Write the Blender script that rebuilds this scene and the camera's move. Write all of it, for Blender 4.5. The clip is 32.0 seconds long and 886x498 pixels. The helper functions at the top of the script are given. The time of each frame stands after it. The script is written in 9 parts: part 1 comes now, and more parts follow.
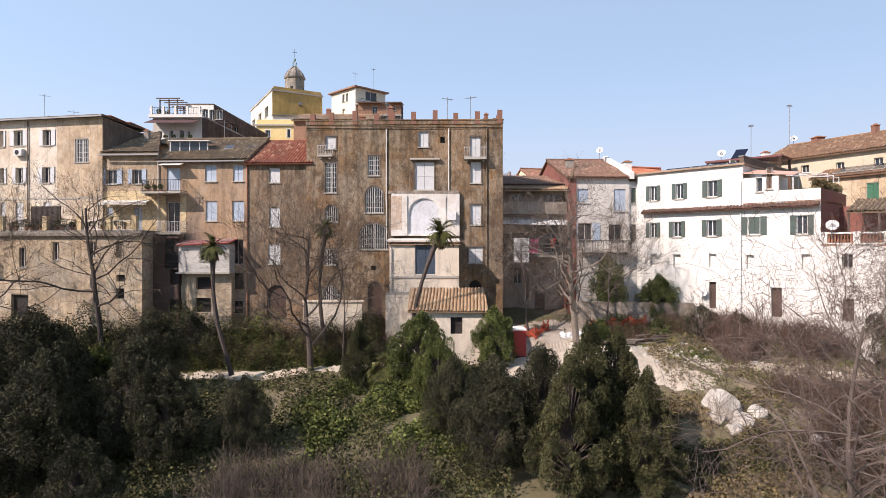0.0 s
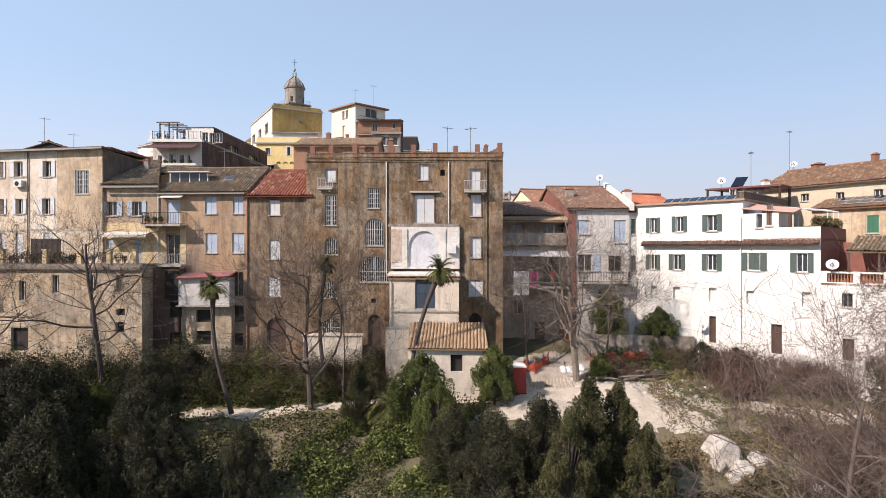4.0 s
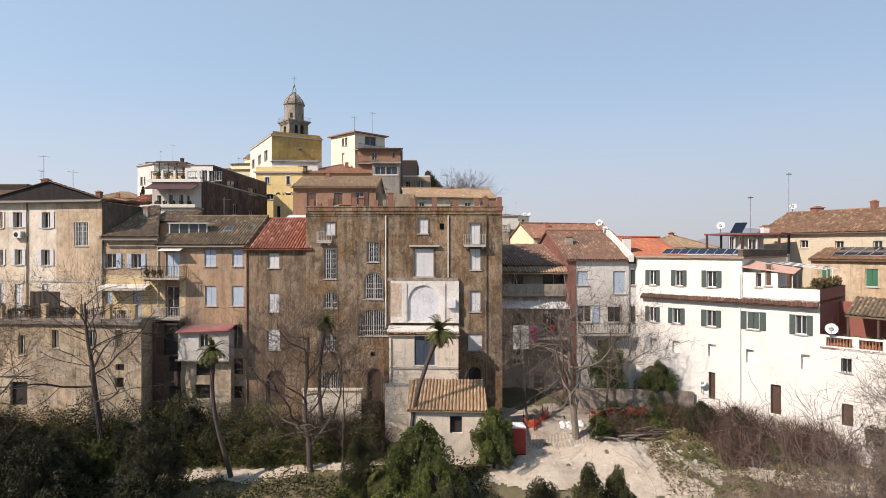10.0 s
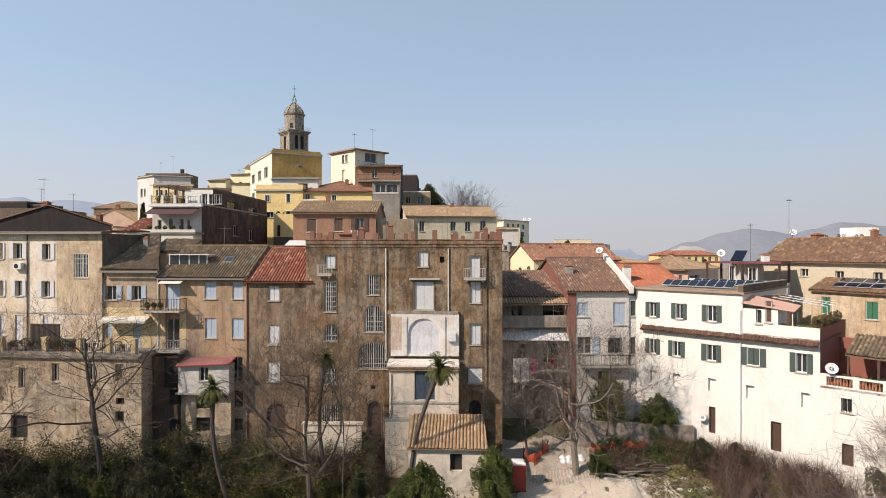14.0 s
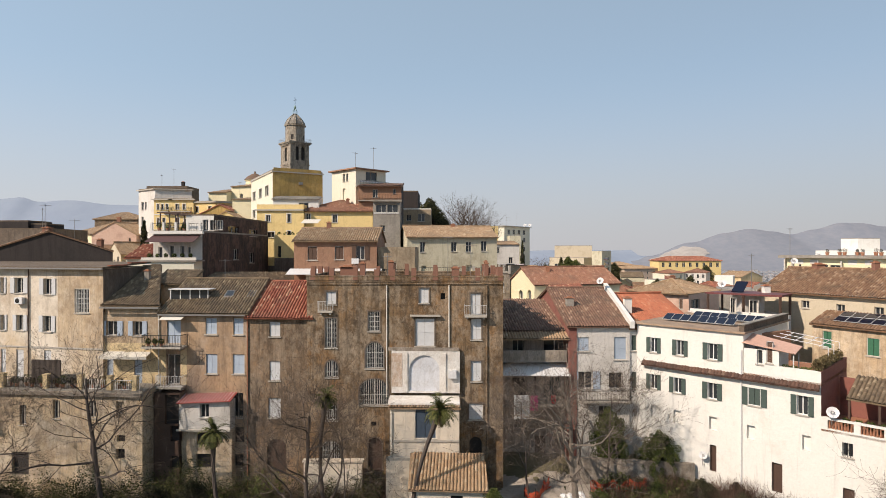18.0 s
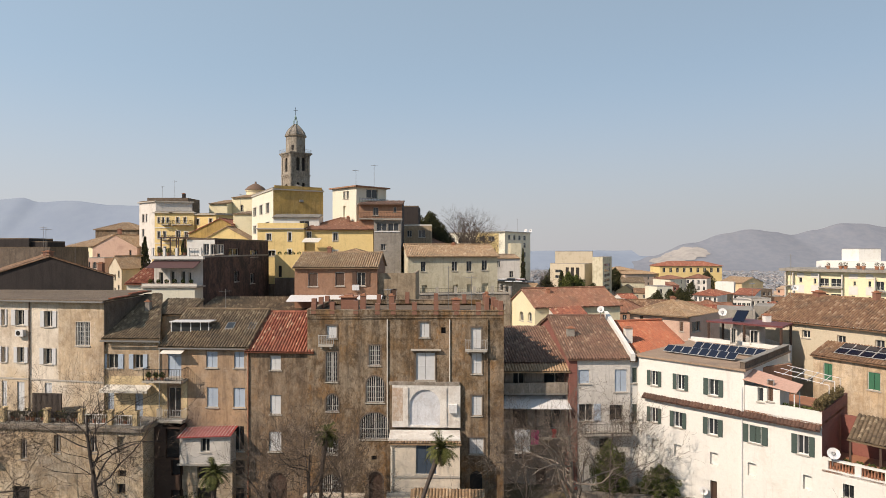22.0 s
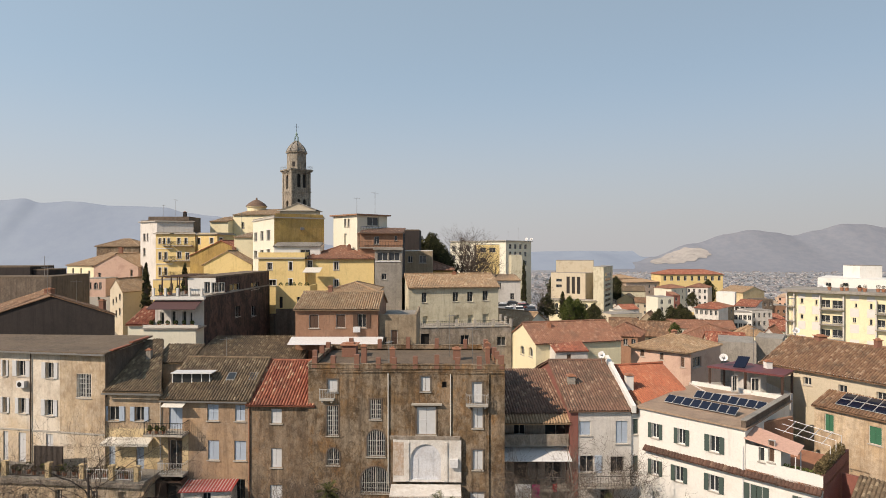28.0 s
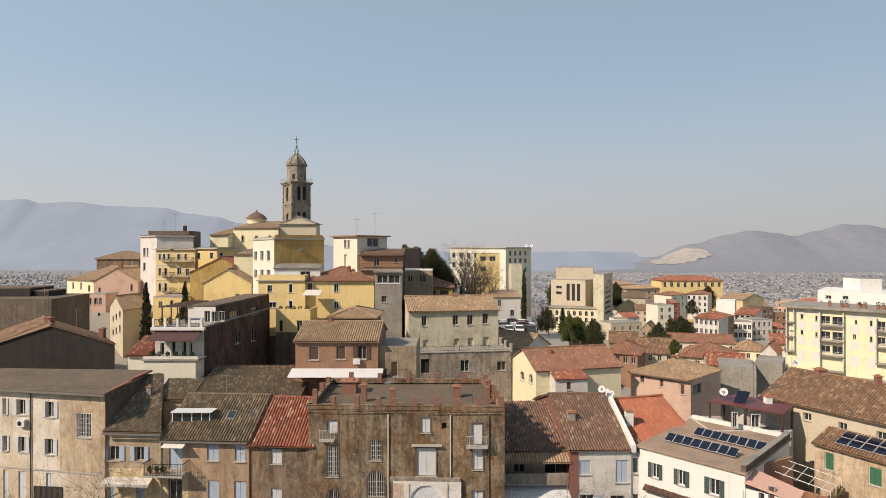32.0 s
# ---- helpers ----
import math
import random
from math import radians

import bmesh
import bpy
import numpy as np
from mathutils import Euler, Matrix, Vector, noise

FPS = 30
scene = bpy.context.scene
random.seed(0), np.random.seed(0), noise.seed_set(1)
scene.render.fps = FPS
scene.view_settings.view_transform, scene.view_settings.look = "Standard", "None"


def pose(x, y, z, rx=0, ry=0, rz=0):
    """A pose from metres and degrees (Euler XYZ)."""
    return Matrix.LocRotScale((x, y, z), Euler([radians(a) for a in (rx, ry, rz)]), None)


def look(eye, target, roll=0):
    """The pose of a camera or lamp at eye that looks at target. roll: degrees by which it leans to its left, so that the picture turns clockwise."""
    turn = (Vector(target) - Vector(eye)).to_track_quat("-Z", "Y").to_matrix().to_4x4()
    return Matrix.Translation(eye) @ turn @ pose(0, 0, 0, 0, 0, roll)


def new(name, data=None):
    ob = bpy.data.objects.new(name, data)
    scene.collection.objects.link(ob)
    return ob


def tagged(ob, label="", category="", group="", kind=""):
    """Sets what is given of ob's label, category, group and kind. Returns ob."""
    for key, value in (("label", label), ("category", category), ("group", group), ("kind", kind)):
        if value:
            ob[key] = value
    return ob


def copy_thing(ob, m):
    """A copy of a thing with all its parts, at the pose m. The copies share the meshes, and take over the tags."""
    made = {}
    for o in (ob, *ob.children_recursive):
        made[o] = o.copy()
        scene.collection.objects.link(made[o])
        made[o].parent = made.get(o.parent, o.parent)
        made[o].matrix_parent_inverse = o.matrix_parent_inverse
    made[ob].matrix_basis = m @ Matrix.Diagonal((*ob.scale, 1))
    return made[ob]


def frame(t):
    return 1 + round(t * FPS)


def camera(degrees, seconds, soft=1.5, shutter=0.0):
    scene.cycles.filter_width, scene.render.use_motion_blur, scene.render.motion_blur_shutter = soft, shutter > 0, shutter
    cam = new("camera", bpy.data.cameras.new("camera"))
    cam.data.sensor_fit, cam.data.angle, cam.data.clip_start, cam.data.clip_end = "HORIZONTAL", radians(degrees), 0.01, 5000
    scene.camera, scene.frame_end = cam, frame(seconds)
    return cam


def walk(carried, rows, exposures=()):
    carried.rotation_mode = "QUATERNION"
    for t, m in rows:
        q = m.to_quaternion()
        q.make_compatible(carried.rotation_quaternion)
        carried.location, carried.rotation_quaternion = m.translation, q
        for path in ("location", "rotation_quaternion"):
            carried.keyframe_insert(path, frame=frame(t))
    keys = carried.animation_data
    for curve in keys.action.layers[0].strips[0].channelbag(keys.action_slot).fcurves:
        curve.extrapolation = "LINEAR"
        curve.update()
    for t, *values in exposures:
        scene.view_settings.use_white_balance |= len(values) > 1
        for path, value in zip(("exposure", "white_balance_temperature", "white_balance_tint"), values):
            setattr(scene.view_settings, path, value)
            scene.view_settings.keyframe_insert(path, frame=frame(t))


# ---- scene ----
cam = camera(75, 32.0, 0.8)
# seconds, height of the eye, turn to the left in degrees
PATH = [(0, 6.5, -0.044), (1, 7.11, -0.011), (2, 7.79, 0.005), (3, 8.55, -0.01), (3.5, 8.96, -0.029), (5.5, 10.58, -0.08), (6, 10.97, -0.084), (7, 11.75, -0.084), (8, 12.53, -0.099), (9, 13.3, -0.114), (10, 14.08, -0.099), (11, 14.82, -0.128), (12, 15.49, -0.128), (13, 16.22, -0.128), (14, 16.97, -0.086), (14.5, 17.35, -0.056), (16.5, 18.96, -0.021), (17, 19.37, -0.013), (18, 20.17, -0.013), (19, 20.94, -0.039), (20, 21.69, -0.024), (21, 22.42, 0.03), (22, 23.16, 0.045), (23, 23.92, 0.102), (24, 24.68, 0.13), (25, 25.46, 0.13), (25.5, 25.87, 0.13), (27.5, 27.5, 0.13), (28, 27.9, 0.13), (29, 28.75, 0.13), (30, 29.64, 0.13), (31, 30.56, 0.13), (32, 31.5, 0.13)]
walk(cam, [(t, pose(0, 0, z, 90, 0, turn)) for t, z, turn in PATH],
     ((0, 0.46, 6830, 23), (6, 0.33, 6900, 21), (13, 0.16, 7130, 18.5), (20, 0.04, 7380, 17), (32, -0.03, 7600, 17)))

# ---- world, sun ----
SUN_EL, SUN_AZ = radians(38), radians(56)
TO_SUN = Vector((-math.sin(SUN_AZ) * math.cos(SUN_EL), -math.cos(SUN_AZ) * math.cos(SUN_EL), math.sin(SUN_EL)))
world = bpy.data.worlds.new("world")
scene.world = world
world.use_nodes = True
wn, wl = world.node_tree.nodes, world.node_tree.links
sky = wn.new("ShaderNodeTexSky")
sky.sky_type, sky.sun_disc = "NISHITA", False
sky.sun_elevation, sky.sun_rotation = SUN_EL, math.pi + SUN_AZ
sky.altitude, sky.air_density, sky.dust_density, sky.ozone_density = 300, 1.0, 0.15, 3.0
haze = wn.new("ShaderNodeMix")
haze.data_type = "RGBA"
haze.inputs["Factor"].default_value = 0.66
haze.inputs[7].default_value = (2.2, 3.25, 4.1, 1)
wl.new(sky.outputs[0], haze.inputs[6])
low = wn.new("ShaderNodeMix")
low.data_type = "RGBA"
low.inputs[7].default_value = (2.85, 3.17, 3.6, 1)
up_ = wn.new("ShaderNodeTexCoord")
sep = wn.new("ShaderNodeSeparateXYZ")
near_horizon = wn.new("ShaderNodeMapRange")
near_horizon.interpolation_type = "SMOOTHSTEP"
near_horizon.inputs["From Min"].default_value, near_horizon.inputs["From Max"].default_value = 0.30, -0.02
near_horizon.inputs["To Max"].default_value = 0.92
wl.new(up_.outputs["Generated"], sep.inputs[0])
wl.new(sep.outputs[2], near_horizon.inputs["Value"])
wl.new(near_horizon.outputs["Result"], low.inputs["Factor"])
wl.new(haze.outputs[2], low.inputs[6])
wl.new(low.outputs[2], wn["Background"].inputs[0])
towards_sun = wn.new("ShaderNodeMath")
towards_sun.operation = "MULTIPLY_ADD"
towards_sun.inputs[1].default_value, towards_sun.inputs[2].default_value = -0.026, 0.160
wl.new(sep.outputs[0], towards_sun.inputs[0])
wl.new(towards_sun.outputs[0], wn["Background"].inputs[1])
sun = new("sun", bpy.data.lights.new("sun", "SUN"))
sun.data.energy, sun.data.angle, sun.data.color = 5.0, radians(0.53), (1.0, 0.93, 0.82)
sun.matrix_basis = look(TO_SUN * 100, (0, 0, 0))

# ---- materials ----
MATS = {}


def shader(name, rough=0.85, metal=0.0):
    m = bpy.data.materials.new(name)
    m.use_nodes = True
    t = m.node_tree
    b = t.nodes["Principled BSDF"]
    b.inputs["Roughness"].default_value, b.inputs["Metallic"].default_value = rough, metal
    MATS[name] = m
    return m, t, b


def place(t, scale=(1, 1, 1)):
    g = t.nodes.new("ShaderNodeNewGeometry")
    v = t.nodes.new("ShaderNodeVectorMath")
    v.operation = "MULTIPLY"
    v.inputs[1].default_value = scale
    t.links.new(g.outputs["Position"], v.inputs[0])
    return v.outputs[0]


def noise_of(t, vec, scale, detail=4, rough=0.6):
    n = t.nodes.new("ShaderNodeTexNoise")
    n.inputs["Scale"].default_value, n.inputs["Detail"].default_value, n.inputs["Roughness"].default_value = scale, detail, rough
    t.links.new(vec, n.inputs["Vector"])
    return n.outputs["Fac"]


def ramp(t, fac, lo, hi):
    r = t.nodes.new("ShaderNodeMapRange")
    r.interpolation_type = "SMOOTHSTEP"
    r.inputs["From Min"].default_value, r.inputs["From Max"].default_value = lo, hi
    t.links.new(fac, r.inputs["Value"])
    return r.outputs["Result"]


def blend(t, fac, a, b, amount=1.0):
    m = t.nodes.new("ShaderNodeMix")
    m.data_type = "RGBA"
    if amount != 1.0:
        k = t.nodes.new("ShaderNodeMath")
        k.operation = "MULTIPLY"
        k.inputs[1].default_value = amount
        t.links.new(fac, k.inputs[0])
        fac = k.outputs[0]
    t.links.new(fac, m.inputs["Factor"])
    for s, c in (("A", a), ("B", b)):
        sock = m.inputs[6 if s == "A" else 7]
        if isinstance(c, tuple):
            sock.default_value = (*c, 1)
        else:
            t.links.new(c, sock)
    return m.outputs[2]


def bump(t, b, fac, strength, dist):
    n = t.nodes.new("ShaderNodeBump")
    n.inputs["Strength"].default_value, n.inputs["Distance"].default_value = strength, dist
    t.links.new(fac, n.inputs["Height"])
    t.links.new(n.outputs[0], b.inputs["Normal"])


def plaster(name, base, stain, patch, wear=0.5, streak=0.5, flake=0.0, tint=None):
    """Lime plaster: base colour, broad patches of stain, runs of dirt down the wall, and bare spots."""
    m, t, b = shader(name, 0.9)
    base, stain, patch = (tuple(0.81 * x for x in k) for k in (base, stain, patch))
    pos = place(t)
    broad = ramp(t, noise_of(t, pos, 0.3, 6, 0.7), 0.60 - 0.25 * wear, 0.66)
    runs = ramp(t, noise_of(t, place(t, (2.2, 2.2, 0.13)), 1.0, 5, 0.75), 0.62 - 0.20 * streak, 0.70)
    spots = ramp(t, noise_of(t, place(t, (1, 1, 0.6)), 1.2, 9, 0.82), 0.62 - 0.07 * wear, 0.74 - 0.06 * wear)
    soot = ramp(t, noise_of(t, place(t, (0.9, 0.9, 0.5)), 0.7, 7, 0.8), 0.60 - 0.10 * wear, 0.68)
    grain = noise_of(t, pos, 7, 6, 0.75)
    c = base
    if tint:
        c = blend(t, ramp(t, noise_of(t, place(t, (1, 1, 0.7)), 0.22, 4, 0.6), 0.46, 0.60), c, tuple(0.81 * x for x in tint), 0.9)
    c = blend(t, broad, c, stain, 0.85)
    if flake:
        c = blend(t, ramp(t, noise_of(t, place(t, (1, 1, 0.7)), 0.5, 10, 0.82), 0.50 - 0.06 * flake, 0.62 - 0.06 * flake), c, patch, 0.8 * flake)
        c = blend(t, ramp(t, noise_of(t, place(t, (1.3, 1.3, 0.2)), 0.5, 10, 0.82), 0.50, 0.66), c, tuple(0.7 * x for x in stain), 0.6 * flake)
        c = blend(t, ramp(t, noise_of(t, place(t, (1, 1, 0.75)), 1.9, 14, 0.92), 0.50, 0.57), c, patch, 0.6 * flake)
        c = blend(t, ramp(t, noise_of(t, place(t, (1.2, 1.2, 0.6)), 2.7, 14, 0.92), 0.50, 0.58), c, tuple(0.55 * x for x in stain), 0.65 * flake)
    c = blend(t, runs, c, tuple(0.5 * x for x in stain), 0.65 * streak)
    c = blend(t, spots, c, patch, 0.9 * wear)
    c = blend(t, soot, c, tuple(0.42 * x for x in stain), 0.75 * wear * streak)
    c = blend(t, ramp(t, noise_of(t, pos, 2.6, 8, 0.85), 0.50, 0.62), c, tuple(0.62 * x for x in stain), 0.55 * wear)
    c = blend(t, ramp(t, grain, 0.35, 0.7), c, tuple(0.5 * x for x in base), 0.32 * min(1, wear + 0.15))
    t.links.new(c, b.inputs["Base Color"])
    bump(t, b, noise_of(t, pos, 3.5, 9, 0.85), 0.7, 0.05 + 0.07 * wear)
    return m


def plain(name, colour, rough=0.6, metal=0.0, vary=0.25, scale=6):
    m, t, b = shader(name, rough, metal)
    n = noise_of(t, place(t), scale, 4)
    t.links.new(blend(t, n, colour, tuple(x * (1 - 2 * vary) if vary < 0.5 else 0 for x in colour), 0.9), b.inputs["Base Color"])
    bump(t, b, n, 0.15, 0.01)
    return m


def tiles(name, a, b_, c_, moss):
    """Curved roof tiles: each tile its own tone, lichen in broad patches."""
    m, t, b = shader(name, 0.9)
    a, b_, c_, moss = (tuple(0.80 * x for x in k) for k in (a, b_, c_, moss))
    uv = t.nodes.new("ShaderNodeUVMap")
    f = t.nodes.new("ShaderNodeVectorMath")
    f.operation = "FLOOR"
    t.links.new(uv.outputs[0], f.inputs[0])
    w = t.nodes.new("ShaderNodeTexWhiteNoise")
    w.noise_dimensions = "3D"
    t.links.new(f.outputs[0], w.inputs[0])
    col = blend(t, w.outputs["Value"], a, b_)
    k = ramp(t, w.outputs["Value"], 0.8, 0.95)
    col = blend(t, k, col, c_, 0.7)
    pos = place(t)
    col = blend(t, ramp(t, noise_of(t, pos, 0.5, 5, 0.7), 0.45, 0.7), col, moss, 0.75)
    col = blend(t, ramp(t, noise_of(t, pos, 5, 4, 0.7), 0.4, 0.8), col, tuple(x * 0.4 for x in moss), 0.6)
    t.links.new(col, b.inputs["Base Color"])
    bump(t, b, noise_of(t, pos, 14, 4), 0.4, 0.03)
    return m


def slatted(name, colour, gap=0.03):
    """Painted louvre shutters: slats as fine relief."""
    m, t, b = shader(name, 0.55)
    pos = place(t)
    s = t.nodes.new("ShaderNodeSeparateXYZ")
    t.links.new(pos, s.inputs[0])
    k = t.nodes.new("ShaderNodeMath")
    k.operation = "PINGPONG"
    k.inputs[1].default_value = gap
    t.links.new(s.outputs[2], k.inputs[0])
    d = t.nodes.new("ShaderNodeMath")
    d.operation = "DIVIDE"
    d.inputs[1].default_value = gap
    t.links.new(k.outputs[0], d.inputs[0])
    n = noise_of(t, pos, 3, 5, 0.7)
    t.links.new(blend(t, n, colour, tuple(x * 0.6 for x in colour), 0.7), b.inputs["Base Color"])
    bump(t, b, d.outputs[0], 0.25, 0.01)
    return m


# plasters: base, stain, bare patch
plaster("cream_plaster", (0.93, 0.83, 0.70), (0.58, 0.45, 0.33), (0.84, 0.76, 0.63), 0.6, 0.65, 0.35, (0.74, 0.57, 0.38))
plaster("buff_plaster", (0.78, 0.61, 0.42), (0.40, 0.28, 0.18), (0.80, 0.70, 0.57), 0.75, 0.8, 0.5, (0.64, 0.46, 0.29))
plaster("orange_plaster", (0.59, 0.39, 0.235), (0.32, 0.22, 0.15), (0.60, 0.48, 0.375), 0.75, 0.8, 0.4, (0.50, 0.38, 0.29))
plaster("mud_plaster", (0.265, 0.178, 0.11), (0.105, 0.072, 0.046), (0.43, 0.345, 0.26), 0.85, 0.95, 0.7, (0.44, 0.27, 0.15))
plaster("ochre_rough", (0.285, 0.178, 0.09), (0.05, 0.034, 0.021), (0.48, 0.385, 0.285), 0.85, 0.9, 0.85, (0.46, 0.23, 0.08))
plaster("peeling_white", (0.90, 0.87, 0.82), (0.66, 0.58, 0.50), (0.55, 0.42, 0.31), 0.55, 0.4, 0.3)
plaster("peeling_door", (0.80, 0.82, 0.86), (0.68, 0.70, 0.73), (0.34, 0.24, 0.17), 0.55, 0.2, 0.35)
plaster("bare_render", (0.66, 0.48, 0.36), (0.50, 0.36, 0.26), (0.88, 0.82, 0.74), 0.6, 0.3, 0.8)
plaster("annex_plaster", (0.84, 0.74, 0.61), (0.68, 0.57, 0.45), (0.68, 0.62, 0.54), 0.4, 0.5)
plaster("white_paint", (0.88, 0.86, 0.81), (0.80, 0.765, 0.70), (0.86, 0.84, 0.79), 0.3, 0.35)
plaster("grey_white", (0.78, 0.74, 0.69), (0.60, 0.56, 0.51), (0.58, 0.53, 0.47), 0.5, 0.5)
plaster("old_stone", (0.40, 0.33, 0.26), (0.18, 0.15, 0.12), (0.58, 0.52, 0.46), 0.85, 0.8, 0.7)
plaster("shaded_stone", (0.56, 0.46, 0.37), (0.30, 0.24, 0.19), (0.70, 0.62, 0.54), 0.8, 0.7, 0.6)
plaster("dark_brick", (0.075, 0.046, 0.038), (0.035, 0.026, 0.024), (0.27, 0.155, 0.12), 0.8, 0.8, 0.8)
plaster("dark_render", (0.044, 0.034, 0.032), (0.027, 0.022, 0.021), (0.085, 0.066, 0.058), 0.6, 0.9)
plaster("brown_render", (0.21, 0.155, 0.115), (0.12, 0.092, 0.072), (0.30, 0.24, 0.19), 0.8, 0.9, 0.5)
plaster("red_render", (0.30, 0.115, 0.09), (0.20, 0.08, 0.062), (0.36, 0.18, 0.14), 0.4, 0.4)
plaster("salmon_plaster", (0.39, 0.21, 0.13), (0.31, 0.17, 0.11), (0.48, 0.32, 0.23), 0.55, 0.5, 0.3)
plaster("pink_plaster", (0.70, 0.48, 0.38), (0.55, 0.36, 0.28), (0.68, 0.50, 0.42), 0.4, 0.3)
plaster("yellow_plaster", (0.93, 0.71, 0.33), (0.77, 0.56, 0.24), (0.88, 0.72, 0.42), 0.4, 0.4)
plaster("rose_beige", (0.72, 0.56, 0.45), (0.52, 0.38, 0.29), (0.70, 0.60, 0.51), 0.6, 0.6, 0.4)
plaster("primrose_plaster", (0.82, 0.64, 0.38), (0.66, 0.48, 0.27), (0.80, 0.70, 0.52), 0.5, 0.5)
plaster("terrace_plaster", (0.80, 0.60, 0.385), (0.32, 0.225, 0.145), (0.80, 0.70, 0.58), 0.75, 0.75, 0.6, (0.78, 0.64, 0.46))
plaster("lemon_plaster", (0.92, 0.83, 0.57), (0.80, 0.70, 0.46), (0.88, 0.81, 0.62), 0.3, 0.3)
plaster("mustard_plaster", (0.66, 0.44, 0.14), (0.46, 0.305, 0.105), (0.66, 0.49, 0.24), 0.7, 0.8, 0.4, (0.54, 0.35, 0.12))
plaster("sage_plaster", (0.70, 0.65, 0.49), (0.47, 0.41, 0.29), (0.62, 0.56, 0.44), 0.5, 0.6, 0.2)
plaster("ivory_plaster", (0.84, 0.80, 0.66), (0.74, 0.69, 0.55), (0.80, 0.76, 0.66), 0.3, 0.3)
plaster("tan_plaster", (0.44, 0.34, 0.23), (0.26, 0.195, 0.13), (0.52, 0.44, 0.33), 0.6, 0.7, 0.4)
plaster("beige_plaster", (0.66, 0.57, 0.43), (0.54, 0.45, 0.33), (0.62, 0.55, 0.45), 0.4, 0.4)
plaster("tower_stone", (0.43, 0.36, 0.28), (0.15, 0.125, 0.10), (0.60, 0.54, 0.45), 0.95, 0.9, 0.85)
plaster("cupola_stone", (0.36, 0.32, 0.27), (0.13, 0.115, 0.10), (0.52, 0.47, 0.41), 0.95, 0.9, 0.8)
plaster("concrete", (0.40, 0.365, 0.32), (0.25, 0.228, 0.197), (0.47, 0.435, 0.39), 0.7, 0.6, 0.3)
plaster("tar_roof", (0.195, 0.14, 0.095), (0.115, 0.085, 0.06), (0.27, 0.205, 0.145), 0.8, 0.2, 0.5)
tiles("brown_tiles", (0.22, 0.115, 0.066), (0.36, 0.21, 0.122), (0.50, 0.35, 0.235), (0.12, 0.085, 0.06))
tiles("grey_tiles", (0.155, 0.106, 0.064), (0.29, 0.205, 0.125), (0.45, 0.35, 0.23), (0.095, 0.075, 0.054))
tiles("wine_tiles", (0.19, 0.10, 0.07), (0.30, 0.17, 0.115), (0.46, 0.32, 0.23), (0.12, 0.08, 0.058))
tiles("red_tiles", (0.27, 0.072, 0.045), (0.50, 0.19, 0.11), (0.72, 0.48, 0.32), (0.24, 0.10, 0.065))
tiles("orange_tiles", (0.46, 0.14, 0.075), (0.54, 0.19, 0.10), (0.58, 0.27, 0.16), (0.34, 0.125, 0.075))
tiles("tan_tiles", (0.37, 0.23, 0.13), (0.50, 0.345, 0.215), (0.62, 0.48, 0.335), (0.28, 0.20, 0.13))
tiles("rust_tiles", (0.30, 0.13, 0.08), (0.38, 0.19, 0.12), (0.48, 0.29, 0.20), (0.20, 0.11, 0.075))
# darker tile set with shade in its tones, for the white house's band
tiles("dark_tiles", (0.11, 0.055, 0.04), (0.19, 0.10, 0.07), (0.32, 0.21, 0.15), (0.06, 0.04, 0.03))
slatted("blue_shutter", (0.42, 0.50, 0.60))
slatted("pale_shutter", (0.62, 0.63, 0.64))
slatted("green_shutter", (0.055, 0.085, 0.075))
slatted("navy_shutter", (0.05, 0.075, 0.11), 0.12)
slatted("brown_shutter", (0.10, 0.055, 0.035))
slatted("leaf_green_shutter", (0.035, 0.15, 0.085))
plain("window_frame", (0.62, 0.60, 0.56), 0.5)
plain("dark_wood", (0.09, 0.05, 0.035), 0.6)
plain("iron", (0.035, 0.034, 0.034), 0.55, 0.6)
plain("pale_iron", (0.62, 0.62, 0.60), 0.5, 0.1)
plain("facade_panel", (0.66, 0.64, 0.61), 0.8, 0, 0.12, 2)
plain("sill_stone", (0.50, 0.46, 0.40), 0.8)
plain("brick", (0.30, 0.145, 0.10), 0.9, 0, 0.3, 12)
plain("old_brick", (0.25, 0.125, 0.085), 0.95, 0, 0.35, 9)
plain("zinc", (0.34, 0.33, 0.32), 0.45, 0.6)
plain("white_metal", (0.80, 0.80, 0.80), 0.4)
plain("maroon_sheet", (0.17, 0.045, 0.045), 0.5)
plain("plum_cloth", (0.095, 0.045, 0.045), 0.85)
plain("red_sheet", (0.50, 0.06, 0.05), 0.4)
plain("awning_cloth", (0.76, 0.72, 0.64), 0.9)
plain("terracotta", (0.42, 0.19, 0.11), 0.85)
# near-black colour that stands for shade inside openings
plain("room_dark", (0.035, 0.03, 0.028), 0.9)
plain("lead", (0.17, 0.17, 0.155), 0.6, 0.2)
plain("pink_sheet", (0.66, 0.40, 0.31), 0.7)
plain("white_cloth", (0.78, 0.79, 0.80), 0.9)
plain("red_door", (0.30, 0.06, 0.045), 0.5)
plain("dome_tile", (0.21, 0.135, 0.095), 0.9, 0, 0.35, 2)
plain("copper", (0.22, 0.33, 0.28), 0.6, 0.2)
m, t, b = shader("glass", 0.08)
b.inputs["Base Color"].default_value = (0.03, 0.035, 0.04, 1)
b.inputs["Specular IOR Level"].default_value = 0.6
m, t, b = shader("solar_glass", 0.12)
b.inputs["Base Color"].default_value = (0.007, 0.010, 0.024, 1)

# ---- mesh helpers ----
WORLD = set()
STANDS = []


